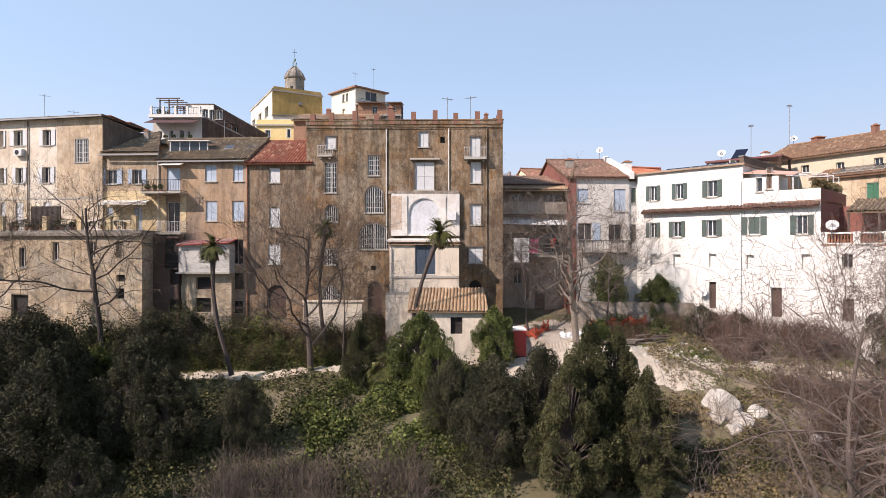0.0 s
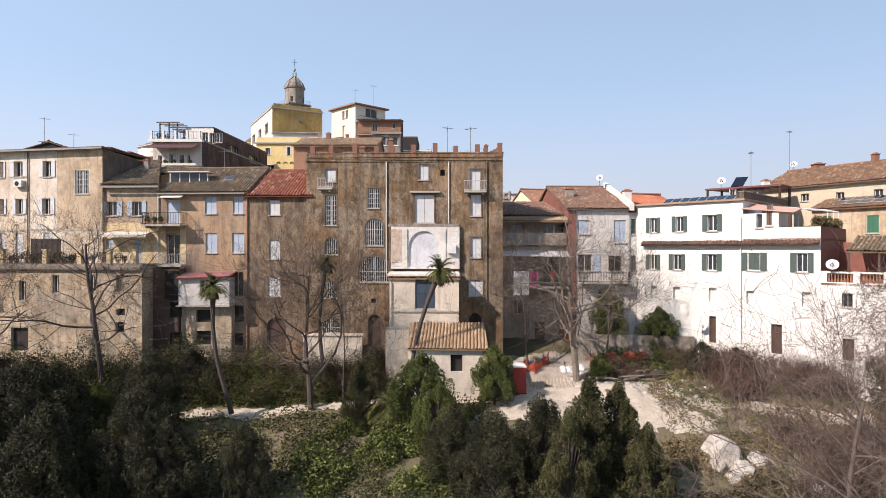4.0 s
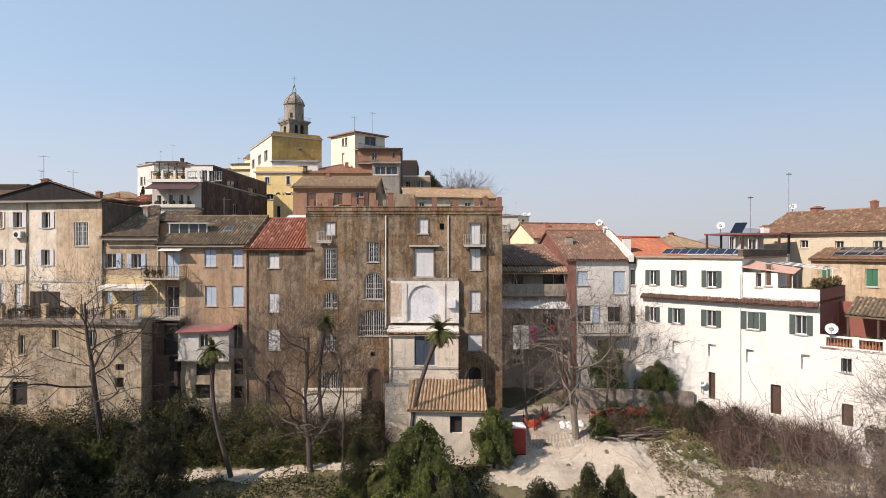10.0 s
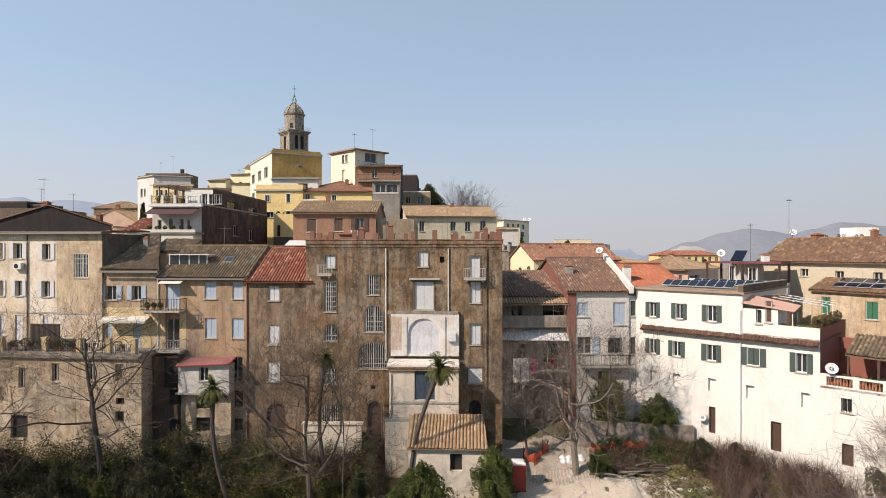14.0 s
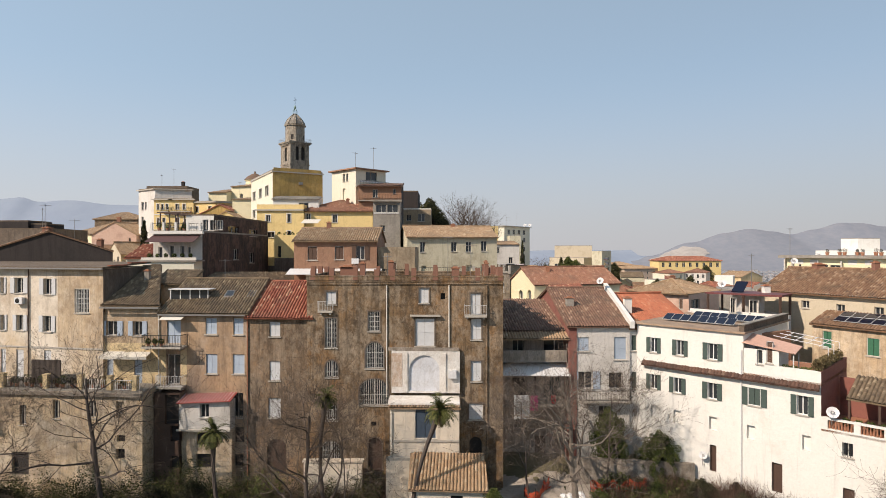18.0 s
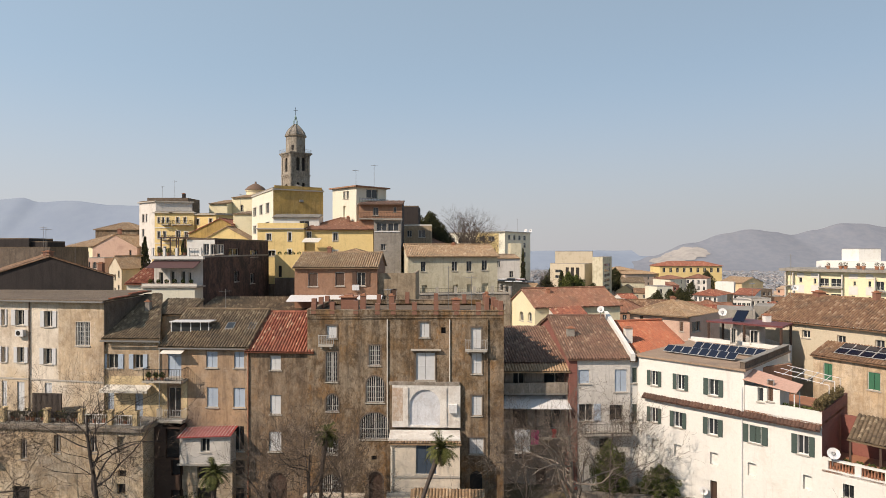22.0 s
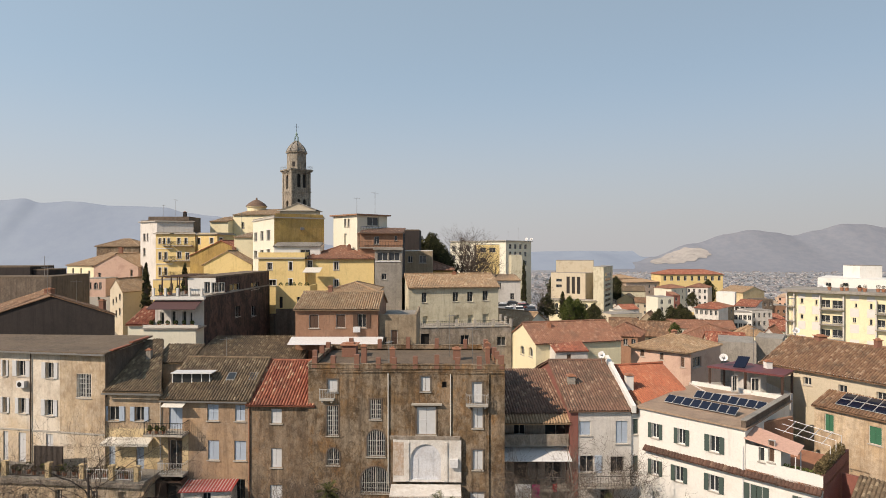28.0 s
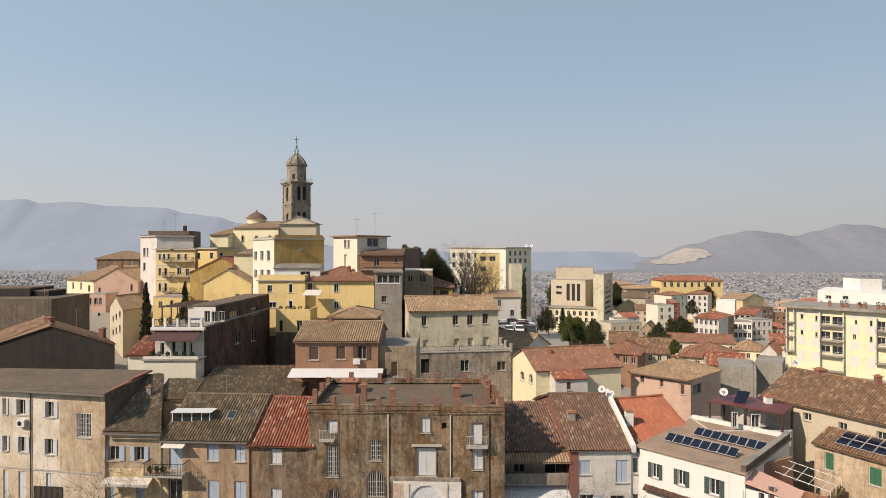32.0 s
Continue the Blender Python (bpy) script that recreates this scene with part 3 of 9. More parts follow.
stone = blend(t, fine, (0.22, 0.20, 0.17), (0.34, 0.31, 0.27))
col = blend(t, far.outputs["Result"], col, stone)
# beyond the town the ground takes on haze as a pale bluish grey colour
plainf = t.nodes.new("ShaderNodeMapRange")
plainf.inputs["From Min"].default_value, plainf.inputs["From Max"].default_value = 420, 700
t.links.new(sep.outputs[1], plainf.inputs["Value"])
hazy_fields = blend(t, ramp(t, noise_of(t, pos, 0.012, 6, 0.7), 0.4, 0.6), (0.185, 0.195, 0.212), (0.26, 0.265, 0.28))
col = blend(t, plainf.outputs["Result"], col, hazy_fields)
t.links.new(col, b.inputs["Base Color"])
bump(t, b, fine, 0.5, 0.08)
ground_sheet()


def dirt_patch(name, label, inside, region, mat):
    """Bare trodden ground lying on the slope, with a ragged edge."""
    bm = bmesh.new()
    step = 0.2
    nx, ny = int((region[1] - region[0]) / step), int((region[3] - region[2]) / step)
    made = {}

    def vert(i, j):
        if (i, j) not in made:
            x, y = region[0] + i * step, region[2] + j * step
            made[i, j] = bm.verts.new((x, y, ground_h(x, y) + (0.03 if mat == "dry_soil" else 0.07) + 0.05 * noise.noise(Vector((x * 2, y * 2, 7)))))
        return made[i, j]

    for i in range(nx):
        for j in range(ny):
            x, y = region[0] + (i + 0.5) * step, region[2] + (j + 0.5) * step
            if inside(x, y) + 0.9 * noise.noise(Vector((x * 0.45, y * 0.45, 1))) + 0.5 * noise.noise(Vector((x * 1.6, y * 1.6, 2))) > 0:
                bm.faces.new((vert(i, j), vert(i + 1, j), vert(i + 1, j + 1), vert(i, j + 1)))
    return tagged(part(name, bm, mat, None, "", True), label, "ground", "", "structure")


plaster("pale_dirt", (0.64, 0.56, 0.46), (0.42, 0.34, 0.26), (0.72, 0.66, 0.58), 0.8, 0.0)
plaster("grey_dirt", (0.46, 0.40, 0.34), (0.30, 0.25, 0.20), (0.56, 0.50, 0.44), 0.8, 0.0)
plaster("dry_soil", (0.25, 0.195, 0.13), (0.15, 0.115, 0.07), (0.46, 0.39, 0.31), 0.9, 0.0, 0.5, (0.17, 0.155, 0.08))
dirt_patch("yard", "pale trodden dirt yard with ruts and rubble", lambda x, y: min(3.6 - abs(y - 43.9 + 0.16 * (x - 8)), (x - 2.8) * 0.9, (17.8 - x) * 0.6), (2, 23, 36, 50), "pale_dirt")
dirt_patch("yard", "grey trodden dirt before the shaded house", lambda x, y: min(3.0 - abs(y - 48.9), (x - 4.3) * 0.9, (13.5 - x) * 0.7), (3.5, 14, 45, 53), "grey_dirt")
dirt_patch("bank", "dry brown bank with loose stones beside the yard", lambda x, y: min(5.5 - abs(y - 40.0 + 0.2 * (x - 20)), (x - 16.6) * 0.5, (33 - x) * 0.6), (15, 34, 30, 48), "dry_soil")
dirt_patch("path", "narrow pale dirt path along the slope", lambda x, y: 0.55 - abs(y - (44.2 + 0.04 * (x + 15))) if x < -4 else -1, (-42, -3.5, 41, 47), "pale_dirt")
dirt_patch("path", "dirt path running down past the boulders", lambda x, y: 0.75 - abs(y - (41.6 - 0.25 * (x - 17))) if x > 16 else -1, (16, 30, 36, 44), "pale_dirt")

# ---- the distance ----
def far_hills(name, label, dist, crest, base, mat, x0, x1, seed, amp):
    """A range of hills far off: crest heights over x, falling towards the viewer."""
    bm = bmesh.new()
    cols, rows_ = 160, 14
    grid = []
    for r in range(rows_ + 1):
        k = r / rows_
        line = []
        for c in range(cols + 1):
            x = x0 + (x1 - x0) * c / cols
            top = lerp_table(x, crest)
            rag = noise.noise(Vector((x * 0.004, seed, 0))) * amp + noise.noise(Vector((x * 0.015, seed, 2))) * amp * 0.35
            fold = noise.noise(Vector((x * 0.006, k * 3, seed))) * amp * 0.45 * math.sin(math.pi * k)
            z = base + (top + rag - base) * (k ** 1.35) + fold
            line.append(bm.verts.new((x, dist - 700 * (1 - k), z)))
        grid.append(line)
    for r0, r1 in zip(grid, grid[1:]):
        for i in range(cols):
            bm.faces.new((r0[i], r0[i + 1], r1[i + 1], r1[i]))
    return tagged(part(name, bm, mat, None, "", True), label, "hills", "", "structure")


# haze of the distance is put into the colour and lifted by emission
def haze_mat(name, a, b_, glow, seed=0.004):
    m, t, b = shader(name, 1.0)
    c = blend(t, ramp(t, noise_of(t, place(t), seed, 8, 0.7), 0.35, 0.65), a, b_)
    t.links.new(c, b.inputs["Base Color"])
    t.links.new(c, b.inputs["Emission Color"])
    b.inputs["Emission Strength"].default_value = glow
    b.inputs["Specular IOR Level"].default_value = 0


haze_mat("far_blue", (0.165, 0.198, 0.25), (0.18, 0.213, 0.262), 0.58)
haze_mat("near_grey", (0.14, 0.154, 0.182), (0.16, 0.17, 0.193), 0.56, 0.02)
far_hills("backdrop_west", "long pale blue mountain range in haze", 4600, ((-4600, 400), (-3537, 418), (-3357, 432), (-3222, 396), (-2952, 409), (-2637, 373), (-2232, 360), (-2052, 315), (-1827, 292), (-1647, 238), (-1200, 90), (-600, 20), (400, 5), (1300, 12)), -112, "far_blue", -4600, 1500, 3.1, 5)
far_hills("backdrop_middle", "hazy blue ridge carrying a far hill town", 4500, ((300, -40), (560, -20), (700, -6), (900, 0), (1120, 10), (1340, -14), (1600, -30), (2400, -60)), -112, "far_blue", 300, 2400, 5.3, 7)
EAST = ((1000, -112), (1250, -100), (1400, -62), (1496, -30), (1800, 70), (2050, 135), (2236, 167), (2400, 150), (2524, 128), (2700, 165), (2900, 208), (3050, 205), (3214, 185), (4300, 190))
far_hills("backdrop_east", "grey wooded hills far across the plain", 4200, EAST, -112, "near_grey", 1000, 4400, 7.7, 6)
bm = bmesh.new()
grid = []
for r in range(11):
    row = []
    for c in range(27):
        x = 1440 + 385 * c / 26
        bow = math.sin(math.pi * (0.06 + 0.88 * c / 26)) ** 0.6
        k = 0.70 + (r / 10 - 0.42) * 0.40 * bow + 0.05 * noise.noise(Vector((c * 0.35, r * 0.5, 4)))
        top = lerp_table(x, EAST)
        z = -112 + (top + 112) * k ** 1.35 + 6 * noise.noise(Vector((c * 0.5, r * 0.9, 5)))
        row.append(bm.verts.new((x + 14 * noise.noise(Vector((c * 0.4, r * 0.6, 2))), 4200 - 700 * (1 - k) - 5, z + 3)))
    grid.append(row)
for r0, r1 in zip(grid, grid[1:]):
    for i in range(26):
        bm.faces.new((r0[i], r0[i + 1], r1[i + 1], r1[i]))
# the quarry is paled by emission too, as if seen through haze
haze_mat("quarry_face", (0.235, 0.222, 0.212), (0.29, 0.268, 0.248), 0.42, 0.02)
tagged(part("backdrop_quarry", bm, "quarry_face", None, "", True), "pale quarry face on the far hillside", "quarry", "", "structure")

# ---- houses ----

# front row
cream = house("town_house", "long cream plastered house with weathered walls and blue-grey shutters", [(-53, 56.1), (-30.6, 52.0), (-30.9, 60), (-53, 61.2)], 0, 18.4, "cream_plaster", None, {0: [(13.91, 16.08, 0.92, 1.42, "o"), (16.99, 16.0, 0.84, 1.45, "o"), (12.09, 16.04, 0.37, 1.48, "o"), (14.01, 12.62, 0.74, 1.42, "o"), (16.93, 12.57, 0.84, 1.45, "o"), (20.6, 14.38, 1.47, 2.15, "gw"), (13.98, 7.85, 0.8, 2.99, "c"), (16.96, 7.85, 0.78, 3.01, "c"), (12.12, 12.61, 0.44, 1.42, "o"), (12.18, 7.81, 0.56, 3.06, "c")]}, shut="pale_shutter")
wing = house("town_house", "low cream wing with blue-grey shutters and a tiled roof", [(-30.6, 52.2), (-25.35, 51.9), (-29.3, 60), (-31, 60)], 0, 15.3, "buff_plaster", ("shed", 3.2, "grey_tiles", 0.5), {0: [(0.71, 12.38, 1.0, 1.28, "o"), (3.11, 12.38, 0.84, 1.27, "o"), (0.53, 7.89, 0.63, 2.4, "c"), (3.16, 7.9, 0.74, 2.39, "c")]}, shut="blue_shutter", dado=(11.7, "primrose_plaster"))
orange = house("town_house", "narrow orange plastered house with closed pale blue shutters", [(-25.35, 51.9), (-17.4, 51.4), (-16.78, 61.23), (-24.73, 61.73)], -1, 14.6, "orange_plaster", ("gable_x", 2.6, "grey_tiles", 0.4), {0: [(1.21, 11.68, 1.26, 2.08, "c"), (4.65, 12.54, 1.04, 1.46, "c"), (7.14, 12.54, 0.93, 1.46, "c"), (1.18, 8.02, 1.2, 2.69, "p"), (4.7, 9.01, 1.04, 1.77, "c"), (7.16, 9.02, 1.08, 1.76, "c"), (7.08, 5.14, 1.03, 2.22, "g"), (7.11, 2.88, 1.08, 1.46, "d"), (7.08, 0.76, 1.03, 1.11, "d")]}, shut="blue_shutter")
mud = house("town_house", "tall grey-brown weathered house under a red tiled roof", [(-17.4, 51.4), (-11.6, 51.1), (-11.07, 61.34), (-16.87, 61.64)], -2, 14.25, "mud_plaster", ("gable_x", 2.7, "red_tiles", 0.4), {0: [(2.48, 12.4, 0.97, 1.3, "c"), (2.48, 8.48, 0.97, 1.71, "c"), (2.45, 5.17, 1.12, 1.76, "c"), (2.65, 0.21, 1.73, 3.11, "Ab")]}, shut="pale_shutter")
house("town_house", "strip of tiled roof between the cream wing and its neighbour", [(-28.6, 56.8), (-25.0, 56.8), (-25.0, 60.1), (-28.6, 60.1)], 8, 16.8, "buff_plaster", ("shed", 1.15, "grey_tiles", 0.3))
palazzo = house("palazzo", "tall stained ochre tower house with barred windows and a flat roof", [(-12.0, 50.9), (-4.75, 50.6), (5.25, 50.3), (4.2, 61), (-12.0, 61)], -3.2, 17.4, "ochre_rough", None, {0: [(2.16, 15.29, 0.9, 1.14, "c"), (2.16, 11.46, 1.0, 2.64, "gw"), (2.21, 8.87, 1.1, 1.49, "Agw"), (2.21, 5.09, 1.0, 1.39, "gw"), (2.13, 1.61, 1.66, 1.69, "Agw"), (5.96, 12.95, 1.0, 1.74, "gw"), (6.01, 9.68, 1.6, 2.33, "Agw"), (5.96, 6.46, 2.59, 2.33, "Agw"), (5.93, 4.62, 0.45, 0.4, "d"), (6.06, 0.61, 1.2, 3.02, "Ab")], 1: [(3.1, 15.43, 0.84, 1.33, "c"), (3.17, 11.67, 1.68, 2.42, "c"), (4.75, 15.77, 0.4, 0.54, "d"), (7.61, 14.43, 0.89, 1.87, "c"), (7.66, 12.26, 0.89, 1.82, "c"), (7.66, 8.62, 0.89, 1.77, "c"), (7.64, 5.26, 1.23, 1.43, "c"), (7.61, 1.71, 1.08, 2.07, "Ad")]}, shut="pale_shutter", surround="brown_render")

# terrace, annex and hut
terrace = house("terrace_wall", "stained plaster wall carrying a planted terrace", [(-53, 51.8), (-25.5, 49.0), (-25.3, 51.7), (-53, 55.9)], -2.5, 7.9, "terrace_plaster", ("flat", 0, "concrete"), {0: [(19.77, 5.55, 0.63, 1.56, "p"), (23.08, 5.7, 0.67, 1.45, "p"), (25.64, 5.74, 0.72, 1.44, "n"), (16.64, 4.91, 0.64, 1.72, "p"), (16.38, 0.54, 1.6, 2.01, "d"), (25.71, 3.72, 0.77, 0.58, "d"), (25.66, 2.27, 0.77, 0.87, "d")]})
shed = house("shed", "white plastered lean-to under red sheet roofing", [(-22.95, 50.2), (-18.5, 50.1), (-18.5, 51.5), (-22.95, 51.6)], 4.4, 6.9, "grey_white", None, {0: [(2.24, 5.5, 0.79, 1.18, "p")]})
house("low_block", "stained beige wall below the lean-to", [(-22.95, 50.7), (-18.5, 50.6), (-18.5, 51.5), (-22.95, 51.6)], -1, 4.38, "buff_plaster", None, {0: [(2.01, 2.94, 1.35, 1.09, "d"), (1.96, 0.96, 1.35, 1.24, "d")]})
house("veranda", "dark timber veranda between the houses", [(-25.3, 50.5), (-23.0, 50.4), (-23.0, 51.6), (-25.3, 51.8)], -1, 7.6, "dark_wood", None, {0: [(1.66, 4.86, 1.31, 2.57, "d"), (1.96, 3.38, 0.91, 1.33, "d"), (1.96, 1.01, 0.91, 1.09, "d")]})
bay = house("plaster_bay", "peeling white bay with a tall arched window", [(-4.47, 50.25), (1.47, 50.1), (1.48, 50.42), (-4.46, 50.57)], 7.65, 11.33, "peeling_white", None, {0: [(2.85, 7.8, 2.65, 3.14, "Abw")]}, shut="pale_shutter", deep=0.2)
annex = house("annex", "cream plastered annex with dark blue shutters", [(-4.43, 48.2), (1.37, 48.1), (1.41, 50.25), (-4.39, 50.35)], -3.2, 6.95, "annex_plaster", ("shed", 0.25, "tan_tiles", 0.2), {0: [(2.99, 4.35, 1.74, 2.69, "c")]}, shut="navy_shutter")
house("low_block", "low cream plastered block before the annex", [(-4.7, 47.6), (-1.58, 47.6), (-1.58, 48.15), (-4.7, 48.15)], -3.2, 2.72, "annex_plaster", ("flat", 0, "sill_stone"))
house("hut", "small cream plastered hut with a tan tiled roof", [(-2.56, 44.4), (3.37, 44.1), (3.3, 48.0), (-2.6, 48.05)], -4, 1.85, "annex_plaster", ("shed", 1.35, "tan_tiles", 0.35), {0: [(3.63, -0.03, 0.91, 1.3, "d")]})

# white house and its neighbours
white = house("white_house", "long white painted house with dark green shutters", [(17.9, 53.2), (24.3, 46.67), (32.9, 55.1), (26.5, 61.6)], -2, 13.35, "white_paint", None, {0: [(1.58, 10.85, 0.64, 1.32, "o"), (3.97, 10.88, 0.65, 1.33, "o"), (6.73, 10.88, 0.78, 1.37, "o"), (1.58, 7.54, 0.64, 1.32, "o"), (3.75, 7.56, 0.7, 1.34, "o"), (6.69, 7.57, 0.78, 1.37, "o"), (1.64, 4.9, 0.64, 1.12, "n"), (3.72, 4.94, 0.65, 1.09, "n"), (6.76, 5.01, 0.64, 1.09, "n"), (6.76, 1.51, 0.55, 2.23, "b")]}, shut="green_shutter", frame_mat="white_metal")
white2 = house("white_house_wing", "lower white wing under a roof terrace with dark green shutters", [(24.3, 46.67), (28.05, 42.8), (34.0, 48.6), (30.3, 52.5)], -2, 10.2, "white_paint", None, {0: [(0.8, 7.66, 0.92, 1.4, "oc"), (4.16, 7.61, 0.75, 1.45, "o"), (0.55, 4.92, 0.59, 1.09, "n"), (4.44, 5.0, 0.56, 1.11, "n"), (2.44, 1.21, 0.75, 2.29, "b")]}, shut="green_shutter", frame_mat="white_metal", mats={1: "red_render"})
white3 = house("white_house_wing", "white lower wing carrying a balustraded terrace", [(28.05, 42.8), (31.6, 39.15), (37.4, 44.9), (34.0, 48.6)], -2, 6.92, "white_paint", None, {0: [(1.64, 5.15, 0.65, 1.02, "g"), (1.7, 1.3, 0.71, 1.59, "b")]}, shut="green_shutter", mats={1: "white_paint"})
pinkfront = house("town_house", "white fronted house with red side wall and tiled gable roof", [(11.55, 53.1), (17.25, 53.3), (17.4, 70.5), (11.0, 70.5)], -1, 13.15, "grey_white", ("gable_x", 2.8, "wine_tiles", 0.35), {0: [(1.41, 10.75, 1.05, 1.3, "c"), (4.83, 9.96, 1.16, 2.09, "c"), (1.59, 7.32, 1.31, 1.56, "o"), (4.4, 7.31, 1.26, 1.46, "g"), (3.3, 4.24, 0.95, 1.46, "g")]}, shut="blue_shutter", mats={3: "red_render"})
redroof = house("town_house", "narrow white house with an orange-red tiled roof", [(17.45, 54.8), (25.2, 57.5), (22.6, 70.0), (17.45, 69.0)], -1, 12.65, "white_paint", ("gable_x", 2.65, "orange_tiles", 0.3), {0: [(0.63, 10.74, 0.63, 1.46, "o"), (0.66, 6.76, 0.58, 1.88, "o")]}, shut="green_shutter")
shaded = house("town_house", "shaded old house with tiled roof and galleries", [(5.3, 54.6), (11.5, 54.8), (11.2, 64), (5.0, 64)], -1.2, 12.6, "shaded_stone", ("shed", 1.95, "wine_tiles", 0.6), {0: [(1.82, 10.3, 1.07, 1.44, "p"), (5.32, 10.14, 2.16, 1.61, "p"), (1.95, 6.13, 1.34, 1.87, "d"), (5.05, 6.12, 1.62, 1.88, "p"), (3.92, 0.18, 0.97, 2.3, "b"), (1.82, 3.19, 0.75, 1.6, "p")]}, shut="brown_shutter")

house("town_house", "narrow strip of white house with dark shutters", [(17.3, 53.45), (18.5, 53.5), (18.5, 54.75), (17.3, 54.75)], -1, 12.9, "white_paint", ("shed", 0.5, "brown_tiles", 0.25), {0: [(0.42, 10.74, 0.5, 1.46, "c"), (0.42, 7.2, 0.5, 1.6, "c")]}, shut="green_shutter")

# roofs behind the white house
house("long_house", "long beige house under a weathered brown tiled roof", [(34.3, 62.2), (46.3, 41.4), (55.8, 46.9), (43.8, 67.7)], 3, 15.85, "beige_plaster", ("gable_x", 2.2, "brown_tiles", 0.5), {0: [(4.56, 14.2, 0.76, 0.76, "p"), (7.8, 14.15, 0.75, 0.69, "p"), (11.0, 14.15, 0.74, 0.69, "p")]}, cornice=0.35)
tanwing = house("town_house", "low beige wing with green shutters and solar panels on its tiles", [(35.2, 55.0), (42.2, 42.9), (44.6, 44.3), (37.6, 56.4)], 0, 13.2, "buff_plaster", ("shed", 0.95, "brown_tiles", 0.4), {0: [(5.05, 10.76, 1.0, 1.58, "c"), (1.3, 10.9, 0.8, 1.6, "c")]}, shut="leaf_green_shutter")
house("roof_pavilion", "beige rooftop storey with small windows", [(26.3, 57.2), (34.5, 57.2), (34.5, 62), (26.3, 62)], 3, 13.6, "grey_white", None, {0: [(2.51, 13.81, 0.56, 1.51, "p"), (4.56, 13.81, 0.84, 1.29, "p")]})
house("loggia", "white walled corner of the roof terrace", [(24.32, 46.65), (26.1, 44.82), (27.9, 46.6), (26.1, 48.4)], 10.2, 12.2, "white_paint", None, {0: [(1.17, 11.04, 0.41, 1.12, "p"), (1.88, 11.2, 0.44, 1.68, "c")]}, shut="brown_shutter")
house("penthouse", "glazed rooftop storey above the dark brick wall", [(-31.8, 71.5), (-28.35, 71.5), (-27.45, 90.4), (-31, 90.4)], 22.2, 24.3, "dark_brick", ("flat", 0, "tar_roof"), {0: [(2.39, 22.42, 0.7, 1.4, "p"), (3.26, 22.49, 0.63, 1.26, "p"), (4.14, 22.56, 0.7, 1.19, "p")], 1: [(5.89, 22.32, 3.51, 0.91, "p"), (13.04, 22.01, 3.09, 0.99, "p")]}, mats={0: "white_paint"})

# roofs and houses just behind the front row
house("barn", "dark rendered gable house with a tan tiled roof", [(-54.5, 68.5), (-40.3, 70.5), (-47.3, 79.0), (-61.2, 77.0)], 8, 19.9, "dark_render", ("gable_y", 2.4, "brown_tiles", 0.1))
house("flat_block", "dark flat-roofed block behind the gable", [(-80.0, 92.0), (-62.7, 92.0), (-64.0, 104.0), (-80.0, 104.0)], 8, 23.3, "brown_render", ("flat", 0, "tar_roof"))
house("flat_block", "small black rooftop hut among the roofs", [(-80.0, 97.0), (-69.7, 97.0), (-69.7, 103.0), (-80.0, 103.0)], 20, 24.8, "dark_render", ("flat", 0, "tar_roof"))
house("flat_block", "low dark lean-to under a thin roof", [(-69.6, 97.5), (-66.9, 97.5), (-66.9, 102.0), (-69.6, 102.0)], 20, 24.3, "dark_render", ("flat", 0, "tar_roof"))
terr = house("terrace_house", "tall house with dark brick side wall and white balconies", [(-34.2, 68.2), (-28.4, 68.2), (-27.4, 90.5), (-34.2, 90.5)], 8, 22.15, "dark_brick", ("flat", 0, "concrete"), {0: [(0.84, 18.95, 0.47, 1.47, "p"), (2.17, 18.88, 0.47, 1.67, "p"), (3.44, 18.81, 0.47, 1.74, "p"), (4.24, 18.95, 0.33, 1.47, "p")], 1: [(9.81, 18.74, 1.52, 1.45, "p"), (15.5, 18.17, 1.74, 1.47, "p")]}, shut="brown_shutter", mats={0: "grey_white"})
house("low_house", "red tiled lean-to beside the dark brick house", [(-37.0, 67.4), (-34.5, 67.4), (-34.5, 71.4), (-37.0, 71.4)], 8, 19.2, "ivory_plaster", ("shed", 1.5, "red_tiles", 0.35))
house("cream_house", "cream lower storey with closed pale shutters below the balcony", [(-34.4, 66.0), (-28.45, 66.0), (-28.4, 68.15), (-34.3, 68.15)], 8, 18.7, "ivory_plaster", None, {0: [(2.11, 14.95, 0.58, 1.81, "c"), (3.76, 14.95, 0.52, 1.81, "c"), (5.15, 14.95, 0.45, 1.81, "c")]}, shut="pale_shutter")
house("town_house", "house under a broad brown tiled roof", [(-27.5, 60.5), (-15.5, 60.5), (-15.5, 70), (-27.5, 70)], 6, 15.3, "mud_plaster", ("shed", 2.0, "grey_tiles", 0.4))
salmon = house("orange_house", "salmon plastered house with brown shutters and tiled roof", [(-16.9, 65.5), (-7.5, 65.5), (-7.5, 74.5), (-16.9, 74.5)], 8, 21.15, "salmon_plaster", ("gable_x", 1.5, "tan_tiles", 0.4), {0: [(2.1, 18.91, 1.09, 1.54, "c"), (5.15, 18.98, 1.03, 1.54, "c"), (7.55, 18.98, 0.96, 1.54, "o")]}, shut="brown_shutter")
house("town_house", "small salmon house with a tan tiled roof", [(-15.92, 80.0), (-9.66, 80.0), (-9.66, 88.0), (-15.92, 88.0)], 10, 21.95, "salmon_plaster", ("hip", 1.1, "tan_tiles", 0.4))
annexb = house("town_house", "beige house with a small balcony and roof terrace", [(-7.45, 66.0), (-3.2, 66.0), (-3.2, 76), (-7.45, 76)], 8, 19.65, "tan_plaster", ("flat", 0, "concrete"), {0: [(1.75, 16.95, 0.78, 1.68, "c")]}, shut="brown_shutter")
